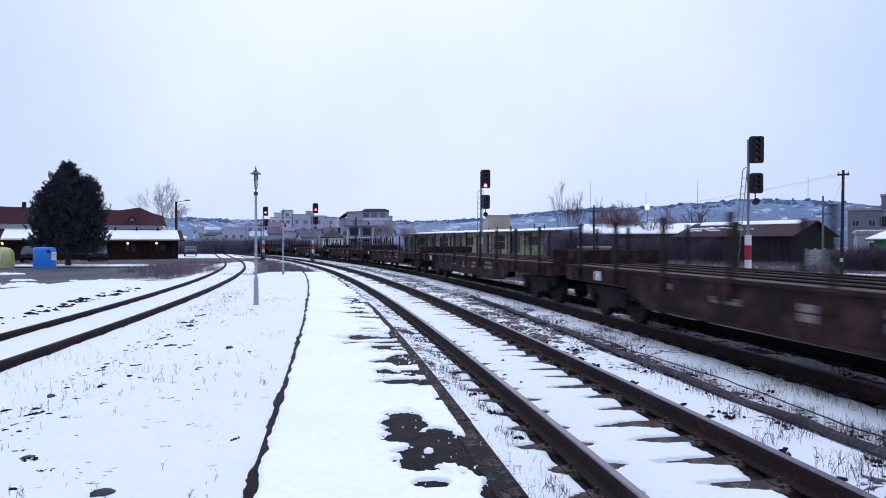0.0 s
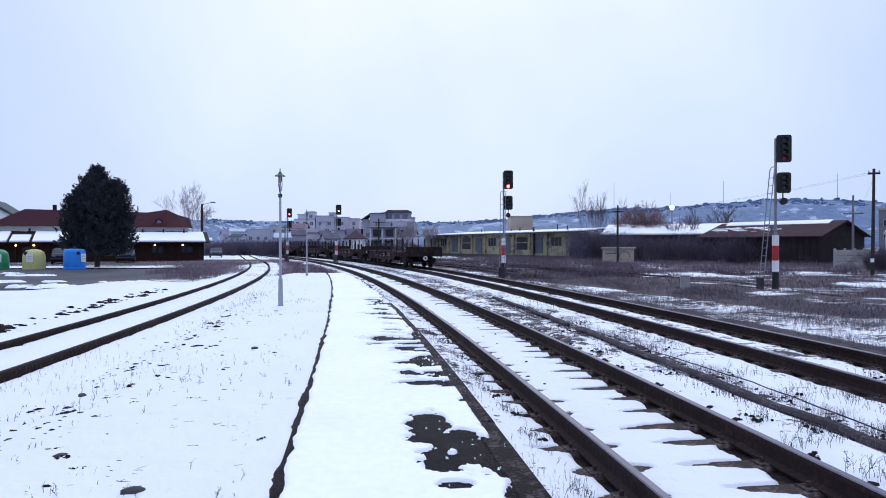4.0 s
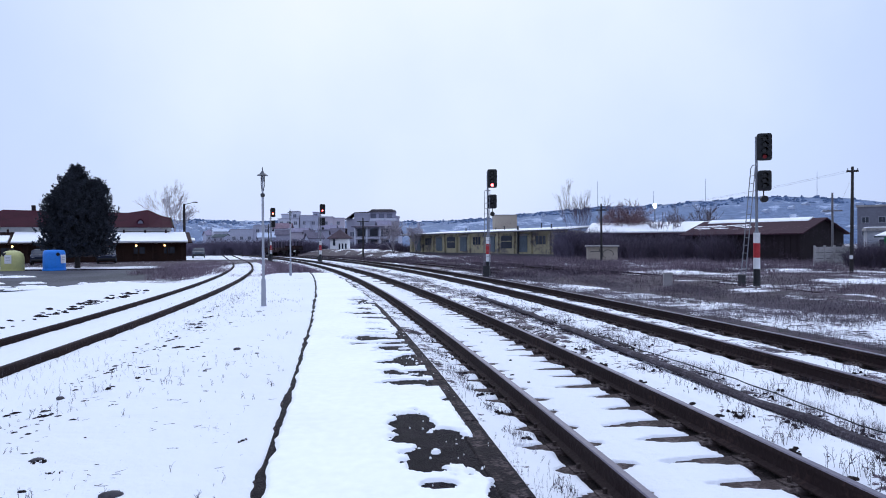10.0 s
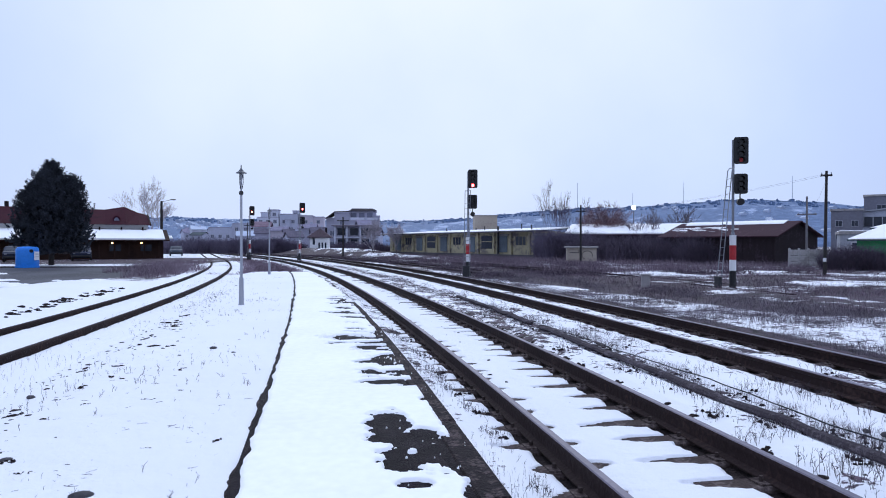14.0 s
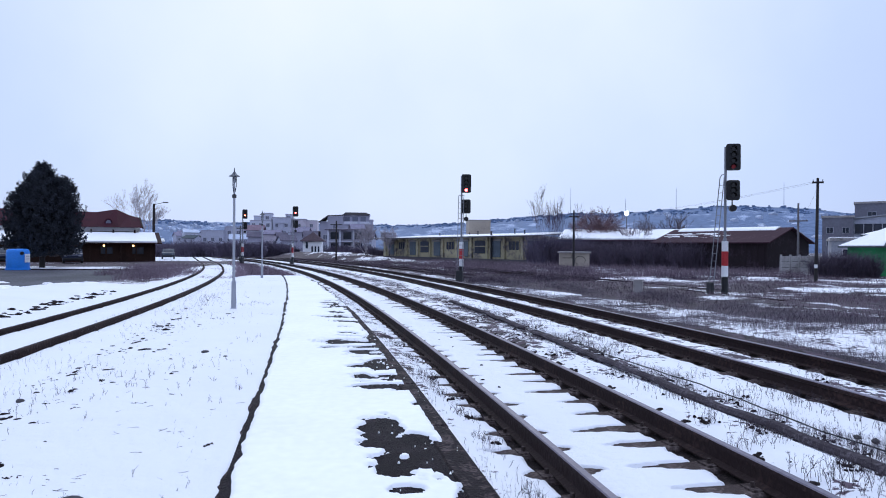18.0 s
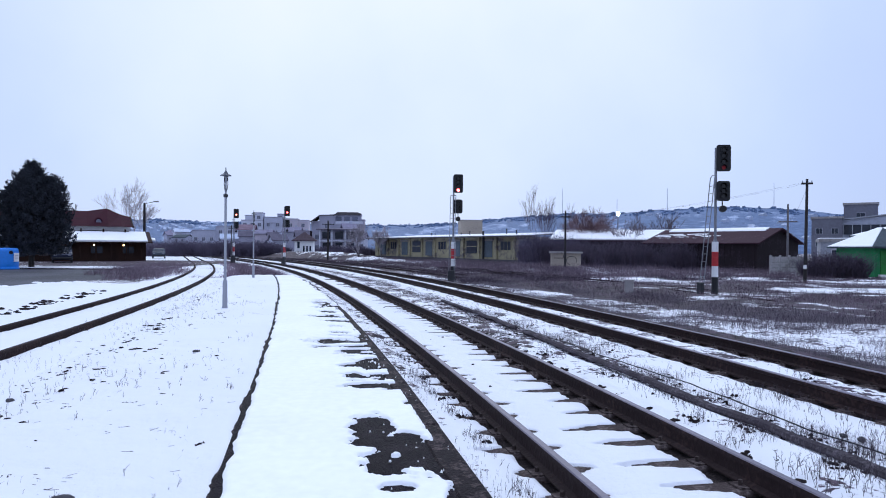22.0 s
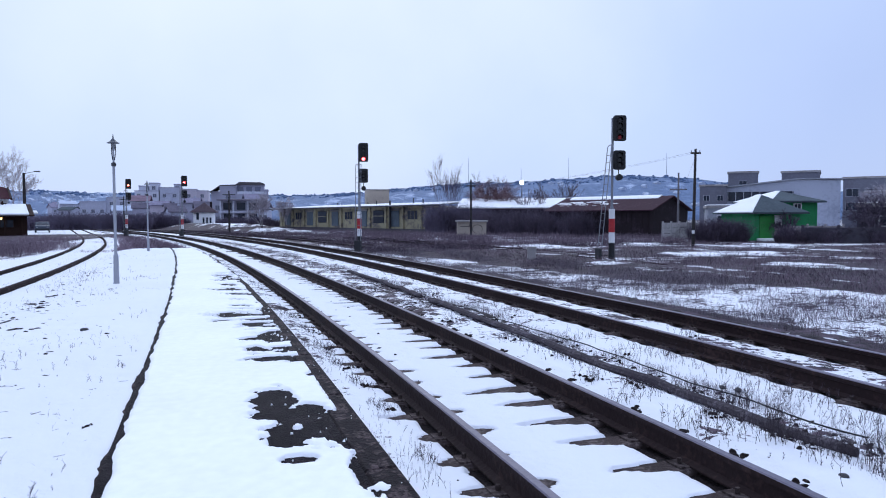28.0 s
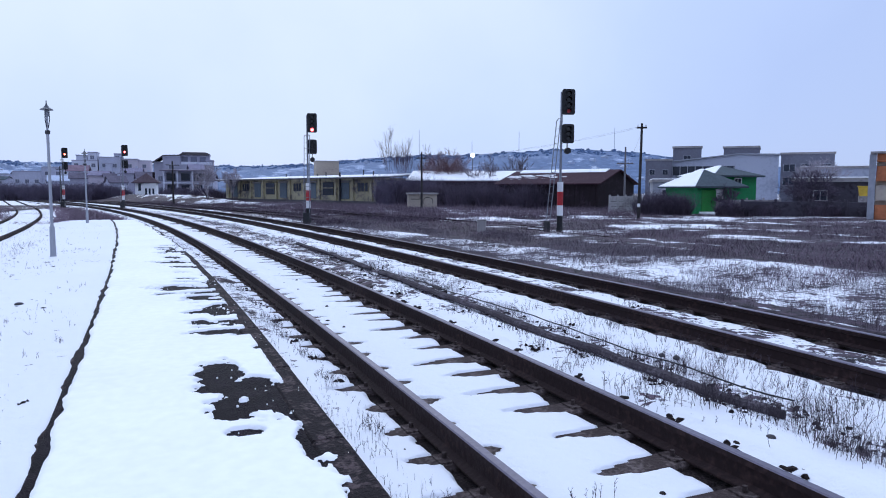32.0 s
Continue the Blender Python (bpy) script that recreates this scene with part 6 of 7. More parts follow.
thicket("thicket", "brown weeds along the siding", [(-14.5, 42, 1.6, 6), (-17.5, 47, 1.8, 6), (-19, 56, 2, 7)], 0.85, 4200, RED_WEED, 5, 0.8, 0.008)
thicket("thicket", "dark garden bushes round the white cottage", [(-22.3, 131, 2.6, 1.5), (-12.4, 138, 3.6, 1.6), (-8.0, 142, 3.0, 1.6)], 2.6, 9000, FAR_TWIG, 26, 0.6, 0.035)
thicket("thicket", "dark bushes behind the distant tracks", [(-6, 122, 6, 2), (-12, 140, 6, 2)], 2.2, 2200, DARK_TWIG, 6, 0.4, 0.06)


def conifer(m, h, seed):
    t = thing("pine_tree", "broad dark evergreen pine at the edge of the car park", "tree", m)
    rng = np.random.RandomState(seed)
    part("trunk", Geo().cyl((0, 0, -0.2), (0.05, 0, 2.2), 0.22, 0.18, n=9).cyl((0.05, 0, 2.2), (0, 0, h * 0.9), 0.18, 0.04, n=7), WOOD_POLE, t)
    br, base, way = Geo(), [], []
    # each leader: x, y, top, widest radius, how many boughs
    for ox, oy, th, wide, boughs in ((0, 0, h, 2.6, 500), (1.65, 0.3, h - 1.0, 1.3, 200), (-1.2, -0.3, h - 1.6, 1.7, 190), (0.6, 1.0, h - 1.0, 1.7, 120), (0.3, -1.1, h - 1.5, 1.8, 200)):
        for k in range(boughs):
            f = rng.rand() ** 0.95
            z = 1.15 + (th - 1.45) * f
            R = wide * np.interp(f, [0, 0.06, 0.25, 0.5, 0.72, 0.88, 1], [0.62, 0.88, 1.0, 0.98, 0.70, 0.36, 0.03]) * rng.uniform(0.5, 1.03)
            a = rng.rand() * math.tau
            e = np.array([ox + R * math.cos(a), oy + R * math.sin(a), z])
            root = np.array([ox * 0.5, oy * 0.5, max(1.0, z - 0.4)])
            br.cyl(tuple(root), tuple(root + (e - root) * 0.85), 0.03, 0.012, n=3, caps=False)
            # upright shoots set close along the bough
            for j in range(5):
                base.append(root + (e - root) * (1 - 0.15 * j) + rng.normal(0, 0.10, 3))
                way.append((0.2 * math.cos(a), 0.2 * math.sin(a), rng.uniform(0.24, 0.62)))
    base, way = np.array(base), np.array(way)
    n, k = len(base), 26
    along_ = rng.rand(n, k, 1)
    d = rng.normal(0, 1, (n, k, 3))
    d[..., 2] = np.abs(d[..., 2]) * 0.6 + 0.35
    d /= np.linalg.norm(d, axis=-1, keepdims=True)
    s_ = np.cross(d, rng.normal(0, 1, (n, k, 3)))
    s_ /= np.linalg.norm(s_, axis=-1, keepdims=True)
    b0 = base[:, None] + way[:, None] * along_ + rng.normal(0, 0.05, (n, k, 3))
    tip = b0 + d * rng.uniform(0.10, 0.20, (n, k, 1)) * (1.15 - 0.6 * along_)
    P = np.stack([b0 - s_ * 0.045, b0 + s_ * 0.045, tip + s_ * 0.016, tip - s_ * 0.016], 2).reshape(-1, 3)
    part("inner_wood", br, BARK, t, fix=False)
    g = Geo()
    g.v, g.f = P.tolist(), np.arange(len(P)).reshape(-1, 4).tolist()
    g.m = [0] * len(g.f)
    part("crown", g, NEEDLE, t, "dense dark green needles", fix=False)
    return t


conifer(pose(-28.1, 54.9, 0.0), 8.15, 4)


def blades(name, label, n, place, hgt, material, seed, thin=0.004, bend=0.5):
    """Dead grass: n thin bent blades where place(rng, k) puts them."""
    rng = np.random.RandomState(seed)
    x, y, z, sc = place(rng, n)
    n = len(x)
    a = rng.rand(n) * math.tau
    h = hgt * (0.35 + 0.9 * rng.rand(n)) * sc
    bx, by = bend * h * rng.normal(0, 0.5, n), bend * h * rng.normal(0, 0.5, n)
    wx, wy = thin * np.cos(a), thin * np.sin(a)
    P = np.empty((n, 5, 3))
    P[:, 0] = np.stack([x - wx, y - wy, z - 0.03], -1)
    P[:, 1] = np.stack([x + wx, y + wy, z - 0.03], -1)
    P[:, 2] = np.stack([x + wx * .8 + bx * .35, y + wy * .8 + by * .35, z + h * .6], -1)
    P[:, 3] = np.stack([x - wx * .8 + bx * .35, y - wy * .8 + by * .35, z + h * .6], -1)
    P[:, 4] = np.stack([x + bx, y + by, z + h], -1)
    i = np.arange(n) * 5
    me = bpy.data.meshes.new(name)
    faces = np.stack([i, i + 1, i + 2, i + 3], -1).tolist() + np.stack([i + 3, i + 2, i + 4], -1).tolist()
    me.from_pydata(P.reshape(-1, 3).tolist(), [], faces)
    me.materials.append(material)
    ob = new(name, me)
    return tagged(ob, label, "grass", kind="stuff")


def strip_place(line, s0, s1, v0, v1, clump=2.0, power=1.0, z0=0.0, fade=True, bare=None):
    def place(rng, n):
        s = s0 + (s1 - s0) * rng.rand(n) ** (1.4 if fade else 1.0)
        v = v0 + (v1 - v0) * rng.rand(n)
        x, y, _, _ = line.at(s, v)
        k = fbm(x * clump, y * clump * 0.7, 3)
        keep = rng.rand(n) < np.clip((k - 0.36) * 4, 0.03, 1) ** power
        if bare is not None:
            keep &= ground_cover(x, y) > bare + 0.15 * (rng.rand(n) - 0.5)
        sc = 0.6 + 0.8 * k
        return x[keep], y[keep], z0 + 0 * x[keep] + ground_height(x[keep], y[keep]) * (z0 == 0), sc[keep]
    return place


blades("dry_grass", "thin dry stalks standing in the snow between the tracks", 36000, strip_place(NEAR, 3, 45, 1.35, 3.0, 1.6, 1.3), 0.075, WEED, 1, 0.0014)
blades("dry_grass", "tufts of dry stalks beside the cable trough", 24000, strip_place(TRAINWAY, 3, 40, -1.95, -1.1, 1.6, 1.2), 0.075, WEED, 2, 0.0014)
blades("dry_grass", "dry stalks along the far side of the middle track", 120000, strip_place(TRAINWAY, 4, 45, 1.75, 6.8, 0.9, 0.9), 0.11, WEED, 3, 0.0020, 1.1)
blades("dry_grass", "matted dark dead grass of the overgrown yard", 110000, strip_place(TRAINWAY, 10, 75, 4.2, 34.0, 0.6, 0.8, bare=0.44), 0.12, GRASS, 4, 0.0055, 2.6)
blades("dry_grass", "reddish tan stalks of the overgrown yard", 90000, strip_place(TRAINWAY, 10, 70, 4.8, 30.0, 0.45, 1.2, bare=0.42), 0.16, RED_WEED, 14, 0.0036, 1.6)
blades("dry_grass", "brown dead grass before the goods shed", 50000, strip_place(TRAINWAY, 36, 105, 2.2, 24.0, 0.6, 0.8, bare=0.42), 0.24, GRASS, 5, 0.012, 2.0)
blades("dry_grass", "tall tan stalks before the sheds", 40000, strip_place(TRAINWAY, 40, 85, 8.0, 34.0, 0.5, 0.7), 0.42, RED_WEED, 15, 0.010, 1.0)
blades("dry_grass", "few stalks poking through the platform-side snowfield", 4500, strip_place(NEAR, 2.5, 36, -7.4, -3.6, 0.7, 2.0, z0=0.17), 0.05, WEED, 6, 0.0016, 1.8)
blades("dry_grass", "dark tufts between kerb and rail", 3000, strip_place(NEAR, 2.5, 26, -1.5, -1.1, 2.0, 1.6, z0=0.04), 0.06, WEED, 7, 0.0014)
blades("dry_grass", "brown weeds on the bare ground behind the platform", 16000, strip_place(NEAR, 41, 75, -7.5, -1.8, 0.6, 0.5), 0.22, RED_WEED, 8, 0.012, 1.4)


def weed(g, x, y, z, h, rng, r=0.0024):
    """A dry weed: a bent stem with side twigs that fork again."""
    p, d = Vector((x, y, z - 0.02)), Vector((rng.gauss(0, 0.18), rng.gauss(0, 0.18), 1)).normalized()
    for k in range(4):
        q = p + d * h / 4
        g.cyl(p, q, r, r * 0.85, n=3, caps=False)
        if k:
            for _ in range(rng.choice((1, 2))):
                a = rng.uniform(0, math.tau)
                e = (d + Vector((math.cos(a), math.sin(a), 0)) * rng.uniform(0.5, 1.2)).normalized()
                l_ = h * rng.uniform(0.15, 0.38)
                m_ = q + e * l_ * 0.6
                g.cyl(q, m_, r * 0.7, r * 0.55, n=3, caps=False)
                for w in (-0.5, 0.6):
                    f = (e + Vector((rng.gauss(0, 0.4), rng.gauss(0, 0.4), w * 0.5 + 0.3))).normalized()
                    g.cyl(m_, m_ + f * l_ * 0.5, r * 0.55, r * 0.4, n=3, caps=False)
        p, r = q, r * 0.85
        d = (d + Vector((rng.gauss(0, 0.15), rng.gauss(0, 0.15), 0.1))).normalized()


def weeds(label, spots, seed, material=None, zf=None):
    """Weeds round spots of (x, y, radius x, radius y, how many, least height, greatest height)."""
    rng = random.Random(seed)
    g = Geo()
    for x, y, rx, ry, n, h0, h1 in spots:
        for _ in range(n):
            px, py = x + rng.gauss(0, rx * 0.5), y + rng.gauss(0, ry * 0.5)
            z = zf(px, py) if zf else float(ground_height(np.array(px), np.array(py))) - 0.02
            for nm, line in (("snow_near_track", NEAR), ("snow_middle_track", TRAINWAY)):
                lat = float(line.lateral(px, py))
                if abs(lat) < 1.7:
                    z = max(z, snow_z(nm, line.s_of(py), lat))
            weed(g, px, py, z, rng.uniform(h0, h1), rng)
    return tagged(part("dry_weeds", g, material or DARK_WEED, fix=False), label, "weeds", kind="stuff")


def along(line, s0, s1, v0, v1, n, h0, h1, seed, clump=0.8):
    rng = random.Random(seed)
    out = []
    while len(out) < n:
        s, v = s0 + (s1 - s0) * rng.random() ** 1.5, rng.uniform(v0, v1)
        x, y, _, _ = (float(q) for q in line.at(s, v))
        if float(vnoise(x * clump + 7, y * clump)) > rng.uniform(0.3, 0.8):
            out.append((x, y, 0.12, 0.12, rng.choice((1, 1, 2, 4)), h0, h1))
    return out


weeds("bushy dry weeds standing in the snow beside the cable trough", [(4.3, 4.2, 0.32, 0.45, 70, 0.14, 0.36), (4.12, 3.65, 0.28, 0.25, 60, 0.10, 0.24), (4.7, 4.4, 0.4, 0.5, 40, 0.1, 0.3), (4.0, 4.8, 0.14, 0.4, 36, 0.08, 0.2), (3.87, 5.4, 0.18, 0.25, 44, 0.05, 0.14), (3.65, 6.65, 0.18, 0.3, 50, 0.05, 0.15), (3.5, 8.0, 0.2, 0.5, 40, 0.05, 0.15), (4.9, 6.0, 0.3, 0.5, 34, 0.06, 0.2), (4.75, 8.1, 0.35, 0.7, 36, 0.06, 0.18), (2.05, 3.53, 0.2, 0.06, 9, 0.06, 0.13), (3.86, 4.75, 0.10, 0.12, 22, 0.18, 0.40), (3.55, 4.95, 0.25, 0.2, 26, 0.08, 0.22), (3.4, 5.35, 0.2, 0.2, 24, 0.08, 0.22), (4.3, 5.9, 0.2, 0.2, 24, 0.12, 0.28), (3.2, 6.2, 0.25, 0.15, 30, 0.05, 0.15)], 1)
weeds("scattered dry weeds between the two main tracks", along(NEAR, 4, 30, 1.35, 3.4, 620, 0.04, 0.15, 2), 3)
weeds("small dry weeds between the kerb and the rail", along(NEAR, 3, 22, -1.5, -1.05, 60, 0.04, 0.12, 4) + [(float(NEAR.at(s_, -1.15)[0]), float(NEAR.at(s_, -1.15)[1]), 0.12, 0.2, 26, 0.03, 0.11) for s_ in (5.3, 6.9, 7.9, 8.9, 9.6, 10.2, 11.8, 13.1, 14.6)], 5)
weeds("dry weeds in the snow beyond the middle track", along(TRAINWAY, 5, 34, 1.8, 6.6, 420, 0.10, 0.26, 6, 0.5), 7)
weeds("low dark weeds over the overgrown yard", along(TRAINWAY, 12, 55, 7, 28, 420, 0.15, 0.45, 16, 0.35), 17)
weeds("dark bushy weeds beyond the middle track", [(7.5, 21.2, 0.5, 0.5, 40, 0.25, 0.55), (5.2, 33.6, 0.6, 0.6, 40, 0.3, 0.7), (6.1, 21.3, 0.3, 0.3, 18, 0.2, 0.4), (8.4, 15.7, 0.5, 0.4, 24, 0.15, 0.4), (9.6, 24.5, 0.8, 0.8, 30, 0.2, 0.4), (11.5, 30, 1.5, 2, 50, 0.25, 0.5)], 8)

def lump(g, x, y, z, rx, ry, rz, rng):
    n = 6
    o = len(g.v)
    a0 = rng.uniform(0, 6)
    g.v += [(x + rx * rng.uniform(0.7, 1.2) * math.cos(a0 + math.tau * k / n), y + ry * rng.uniform(0.7, 1.2) * math.sin(a0 + math.tau * k / n), z) for k in range(n)]
    g.v += [(x + rx * 0.5 * math.cos(a0 + math.tau * k / n), y + ry * 0.5 * math.sin(a0 + math.tau * k / n), z + rz * rng.uniform(0.7, 1.1)) for k in range(n)]
    g.f += [(o + k, o + (k + 1) % n, o + n + (k + 1) % n, o + n + k) for k in range(n)] + [tuple(o + n + k for k in range(n))]
    g.m += [0] * (n + 1)


# where the tufts stand: x, y, radius, how many, greatest height
TUFTS = ((4.05, 4.95, 0.10, 46, 0.22), (4.22, 5.94, 0.08, 40, 0.16), (3.80, 5.50, 0.08, 36, 0.14), (4.23, 6.61, 0.10, 44, 0.16), (3.66, 6.63, 0.10, 46, 0.14), (3.30, 7.10, 0.09, 34, 0.12), (4.22, 8.31, 0.12, 44, 0.16), (3.5, 8.3, 0.12, 40, 0.13), (3.95, 9.65, 0.14, 44, 0.17), (3.61, 10.36, 0.14, 40, 0.16), (3.1, 9.6, 0.12, 36, 0.13), (3.68, 12.1, 0.18, 46, 0.20), (2.7, 11.6, 0.15, 40, 0.16), (3.44, 13.6, 0.2, 46, 0.22), (2.3, 14.0, 0.2, 44, 0.2), (3.17, 16.15, 0.25, 50, 0.24), (1.9, 17.0, 0.25, 44, 0.22), (0.92, 6.5, 0.07, 30, 0.09), (0.84, 7.5, 0.08, 36, 0.10), (0.72, 8.4, 0.08, 34, 0.10), (0.52, 9.8, 0.10, 34, 0.11), (0.32, 11.2, 0.12, 34, 0.12), (0.0, 13.2, 0.15, 34, 0.13), (5.9, 9.3, 0.12, 30, 0.16), (6.6, 12.2, 0.2, 40, 0.24), (6.0, 15.5, 0.25, 40, 0.28))

# low bushy tufts on bare soil between the two main tracks and beside the kerb
rng = random.Random(71)
g, soil = Geo(), Geo()
def bed_z(x, y):
    """The height of the snow or ground at x, y, also within the tracks."""
    z = float(ground_height(np.array(x), np.array(y))) - 0.02
    for nm, line in (("snow_near_track", NEAR), ("snow_middle_track", TRAINWAY)):
        lat = float(line.lateral(x, y))
        if abs(lat) < 1.95:
            z = max(z, snow_z(nm, line.s_of(y), lat))
    return z


for x, y, r_, n, h1 in TUFTS:
    for _ in range(n):
        px, py = x + rng.gauss(0, r_), y + rng.gauss(0, r_ * 1.3)
        weed(g, px, py, bed_z(px, py), rng.uniform(0.35, 1.0) * h1, rng, 0.0021)
    for _ in range(n // 4):
        px, py = x + rng.gauss(0, r_ * 0.8), y + rng.gauss(0, r_)
        lump(soil, px, py, bed_z(px, py) - 0.004, rng.uniform(0.015, 0.04), rng.uniform(0.012, 0.03), rng.uniform(0.012, 0.035), rng)
tagged(part("weed_tufts", g, DARK_WEED, fix=False), "dark bushy tufts of dead weed in the snow between the tracks", "weeds", kind="stuff")
tagged(part("tuft_soil", soil, BALLAST), "dark crumbs of soil under the weed tufts", "soil", kind="stuff")

# clods of soil thrown up along the snow bank
rng = random.Random(12)
t = thing("soil_clods", "dark clods of frozen soil along the snow bank", "soil", kind="stuff")
g = Geo()
for k in range(330):
    s = rng.uniform(14.5, 30)
    if float(vnoise(np.array(s * 2.3), np.array(2.5))) < rng.uniform(0.38, 0.75):
        continue
    slant = rng.gauss(0, 0.16)
    x, y, _, _ = SIDING.at(s + 0.9 * slant, -2.72 + 0.2 * (float(vnoise(np.array(s * 0.5), np.array(7.5))) - 0.5) + slant)
    r = 0.02 + 0.05 * rng.random() ** 1.6
    zc = float(ground_height(x, y)) - 0.015
    bm = bmesh.new()
    bmesh.ops.create_icosphere(bm, subdivisions=1, radius=r)
    vs = [Vector((v.co.x * rng.uniform(1.2, 3.0) + 0.5 * v.co.y, v.co.y * rng.uniform(0.8, 1.6), v.co.z * rng.uniform(0.4, 1.0))) + Vector((float(x), float(y), zc + r * 0.15)) for v in bm.verts]
    bm.verts.index_update()
    g.add(vs, [tuple(v.index for v in f.verts) for f in bm.faces])
    bm.free()
ob = part("clods", g, BALLAST, t)

# crumbs of soil and bits of twig scattered over the snow beside the siding
def field_z(x, y):
    """The height of the snow between platform and siding."""
    u = float(NEAR.lateral(x, y))
    k = -(u + 3.4)
    return max(0.19 - 0.24 * float(smooth01(k, 1.8, 3.8)), float(ground_height(np.array(x), np.array(y))) - 0.02)


rng = random.Random(31)
g = Geo()
for x, y, rx, ry, n in ((-4.6, 9.5, 0.8, 0.9, 34), (-4.9, 14.7, 0.9, 1.6, 30), (-4.4, 11.6, 0.7, 1.0, 26), (-3.15, 4.95, 0.5, 0.4, 22), (-3.9, 6.2, 0.9, 1.2, 46), (-5.2, 8.2, 0.5, 1.4, 30), (-4.5, 10, 1.6, 5, 60), (-3.4, 8, 1.4, 4, 40), (-6.5, 16, 1.5, 4, 40), (-6, 22, 2.0, 6, 40)):
    for _ in range(n):
        px, py = x + rng.gauss(0, rx * 0.6), y + rng.gauss(0, ry * 0.6)
        if SIDING.lateral(px, py) < 0.95 or NEAR.lateral(px, py) > -3.6:
            continue
        r = 0.010 + 0.026 * rng.random() ** 2.5
        lump(g, px, py, field_z(px, py) - 0.004, r * rng.uniform(1.2, 3.0), r, r * rng.uniform(0.5, 1.0), rng)
tagged(part("soil_crumbs", g, BALLAST), "dark crumbs of soil and leaves scattered on the snow", "crumbs", kind="stuff")
g = Geo()
for k in range(330):
    nm, line, lo, hi = rng.choice((("snow_near_track", NEAR, -1.5, 1.6), ("snow_middle_track", TRAINWAY, -1.6, 1.6), ("snow_middle_track", TRAINWAY, -0.5, 0.5), ("snow_middle_track", TRAINWAY, 0.9, 1.7)))
    s, v = 3.2 + 19 * rng.random() ** 1.6, rng.uniform(lo, hi)
    x, y, _, _ = (float(q) for q in line.at(s, v))
    r = 0.007 + 0.020 * rng.random() ** 3
    lump(g, x, y, max(snow_z(nm, s, v), -0.065) - 0.004, r * rng.uniform(1, 2.2), r * rng.uniform(1, 1.6), r * rng.uniform(0.5, 1.2), rng)
for k in range(1100):
    s, v = 3.5 + 22 * rng.random() ** 1.5, rng.uniform(1.7, 2.9)
    x, y, _, _ = (float(q) for q in NEAR.at(s, v))
    r = 0.009 + 0.022 * rng.random() ** 3
    lump(g, x, y, float(ground_height(np.array(x), np.array(y))) - 0.024, r * rng.uniform(1, 2.6), r, r * rng.uniform(0.5, 1.2), rng)
# earth heaped on the sleeper ends outside the far rail
for k in range(34):
    s = -1.0 + 0.62 * (k + 6) + rng.uniform(-0.05, 0.05)
    x, y, _, _ = (float(q) for q in NEAR.at(s, 1.17 + rng.uniform(-0.03, 0.03)))
    if rng.random() < 0.85:
        for _ in range(5):
            a, b = x + rng.gauss(0, 0.05), y + rng.gauss(0, 0.05)
            lump(g, a, b, snow_z("snow_near_track", s, 1.17) - 0.006, rng.uniform(0.025, 0.06), rng.uniform(0.03, 0.07), rng.uniform(0.012, 0.03), rng)
tagged(part("ballast_crumbs", g, BALLAST), "loose dark ballast stones and crumbs on the snow by the tracks", "crumbs", kind="stuff")
def dark_hollow(g, x, y, lx, ly, turn, rng):
    """Soil laid bare in a small hollow of the snow: a low ragged cushion of earth and stubble."""
    a = radians(turn)
    for _ in range(16):
        p, q = rng.gauss(0, 0.4) * lx, rng.gauss(0, 0.4) * ly
        px, py = x + p * math.cos(a) - q * math.sin(a), y + p * math.sin(a) + q * math.cos(a)
        lump(g, px, py, field_z(px, py) - 0.006, lx * rng.uniform(0.1, 0.25), ly * rng.uniform(0.25, 0.6), rng.uniform(0.008, 0.022), rng)


g = Geo()
for x, y, lx, ly, turn in ((-2.68, 5.64, 0.16, 0.03, 25), (-3.18, 5.60, 0.16, 0.03, 12), (-3.03, 5.38, 0.09, 0.04, 0), (-2.80, 5.09, 0.05, 0.03, 0), (-2.12, 5.66, 0.10, 0.02, 15), (-3.33, 7.23, 0.07, 0.05, 20), (-3.94, 7.03, 0.14, 0.06, 10), (-3.79, 7.55, 0.10, 0.06, 0), (-3.70, 8.75, 0.05, 0.05, 0), (-4.51, 9.25, 0.09, 0.06, 0), (-4.45, 9.55, 0.10, 0.05, 0), (-3.83, 6.61, 0.14, 0.03, 10), (-2.74, 7.45, 0.12, 0.03, 15), (-1.60, 5.89, 0.05, 0.02, 40), (-4.7, 12.6, 0.16, 0.06, 25), (-4.9, 14.4, 0.2, 0.07, 20), (-4.2, 11.4, 0.12, 0.05, 20), (-5.3, 16.5, 0.2, 0.08, 20), (-1.28, 7.09, 0.10, 0.012, 8)):
    dark_hollow(g, x, y, lx, ly, turn, rng)
tagged(part("soil_hollows", g, BALLAST), "dark soil and stubble showing in small hollows of the snow", "soil", kind="stuff")
g = Geo()
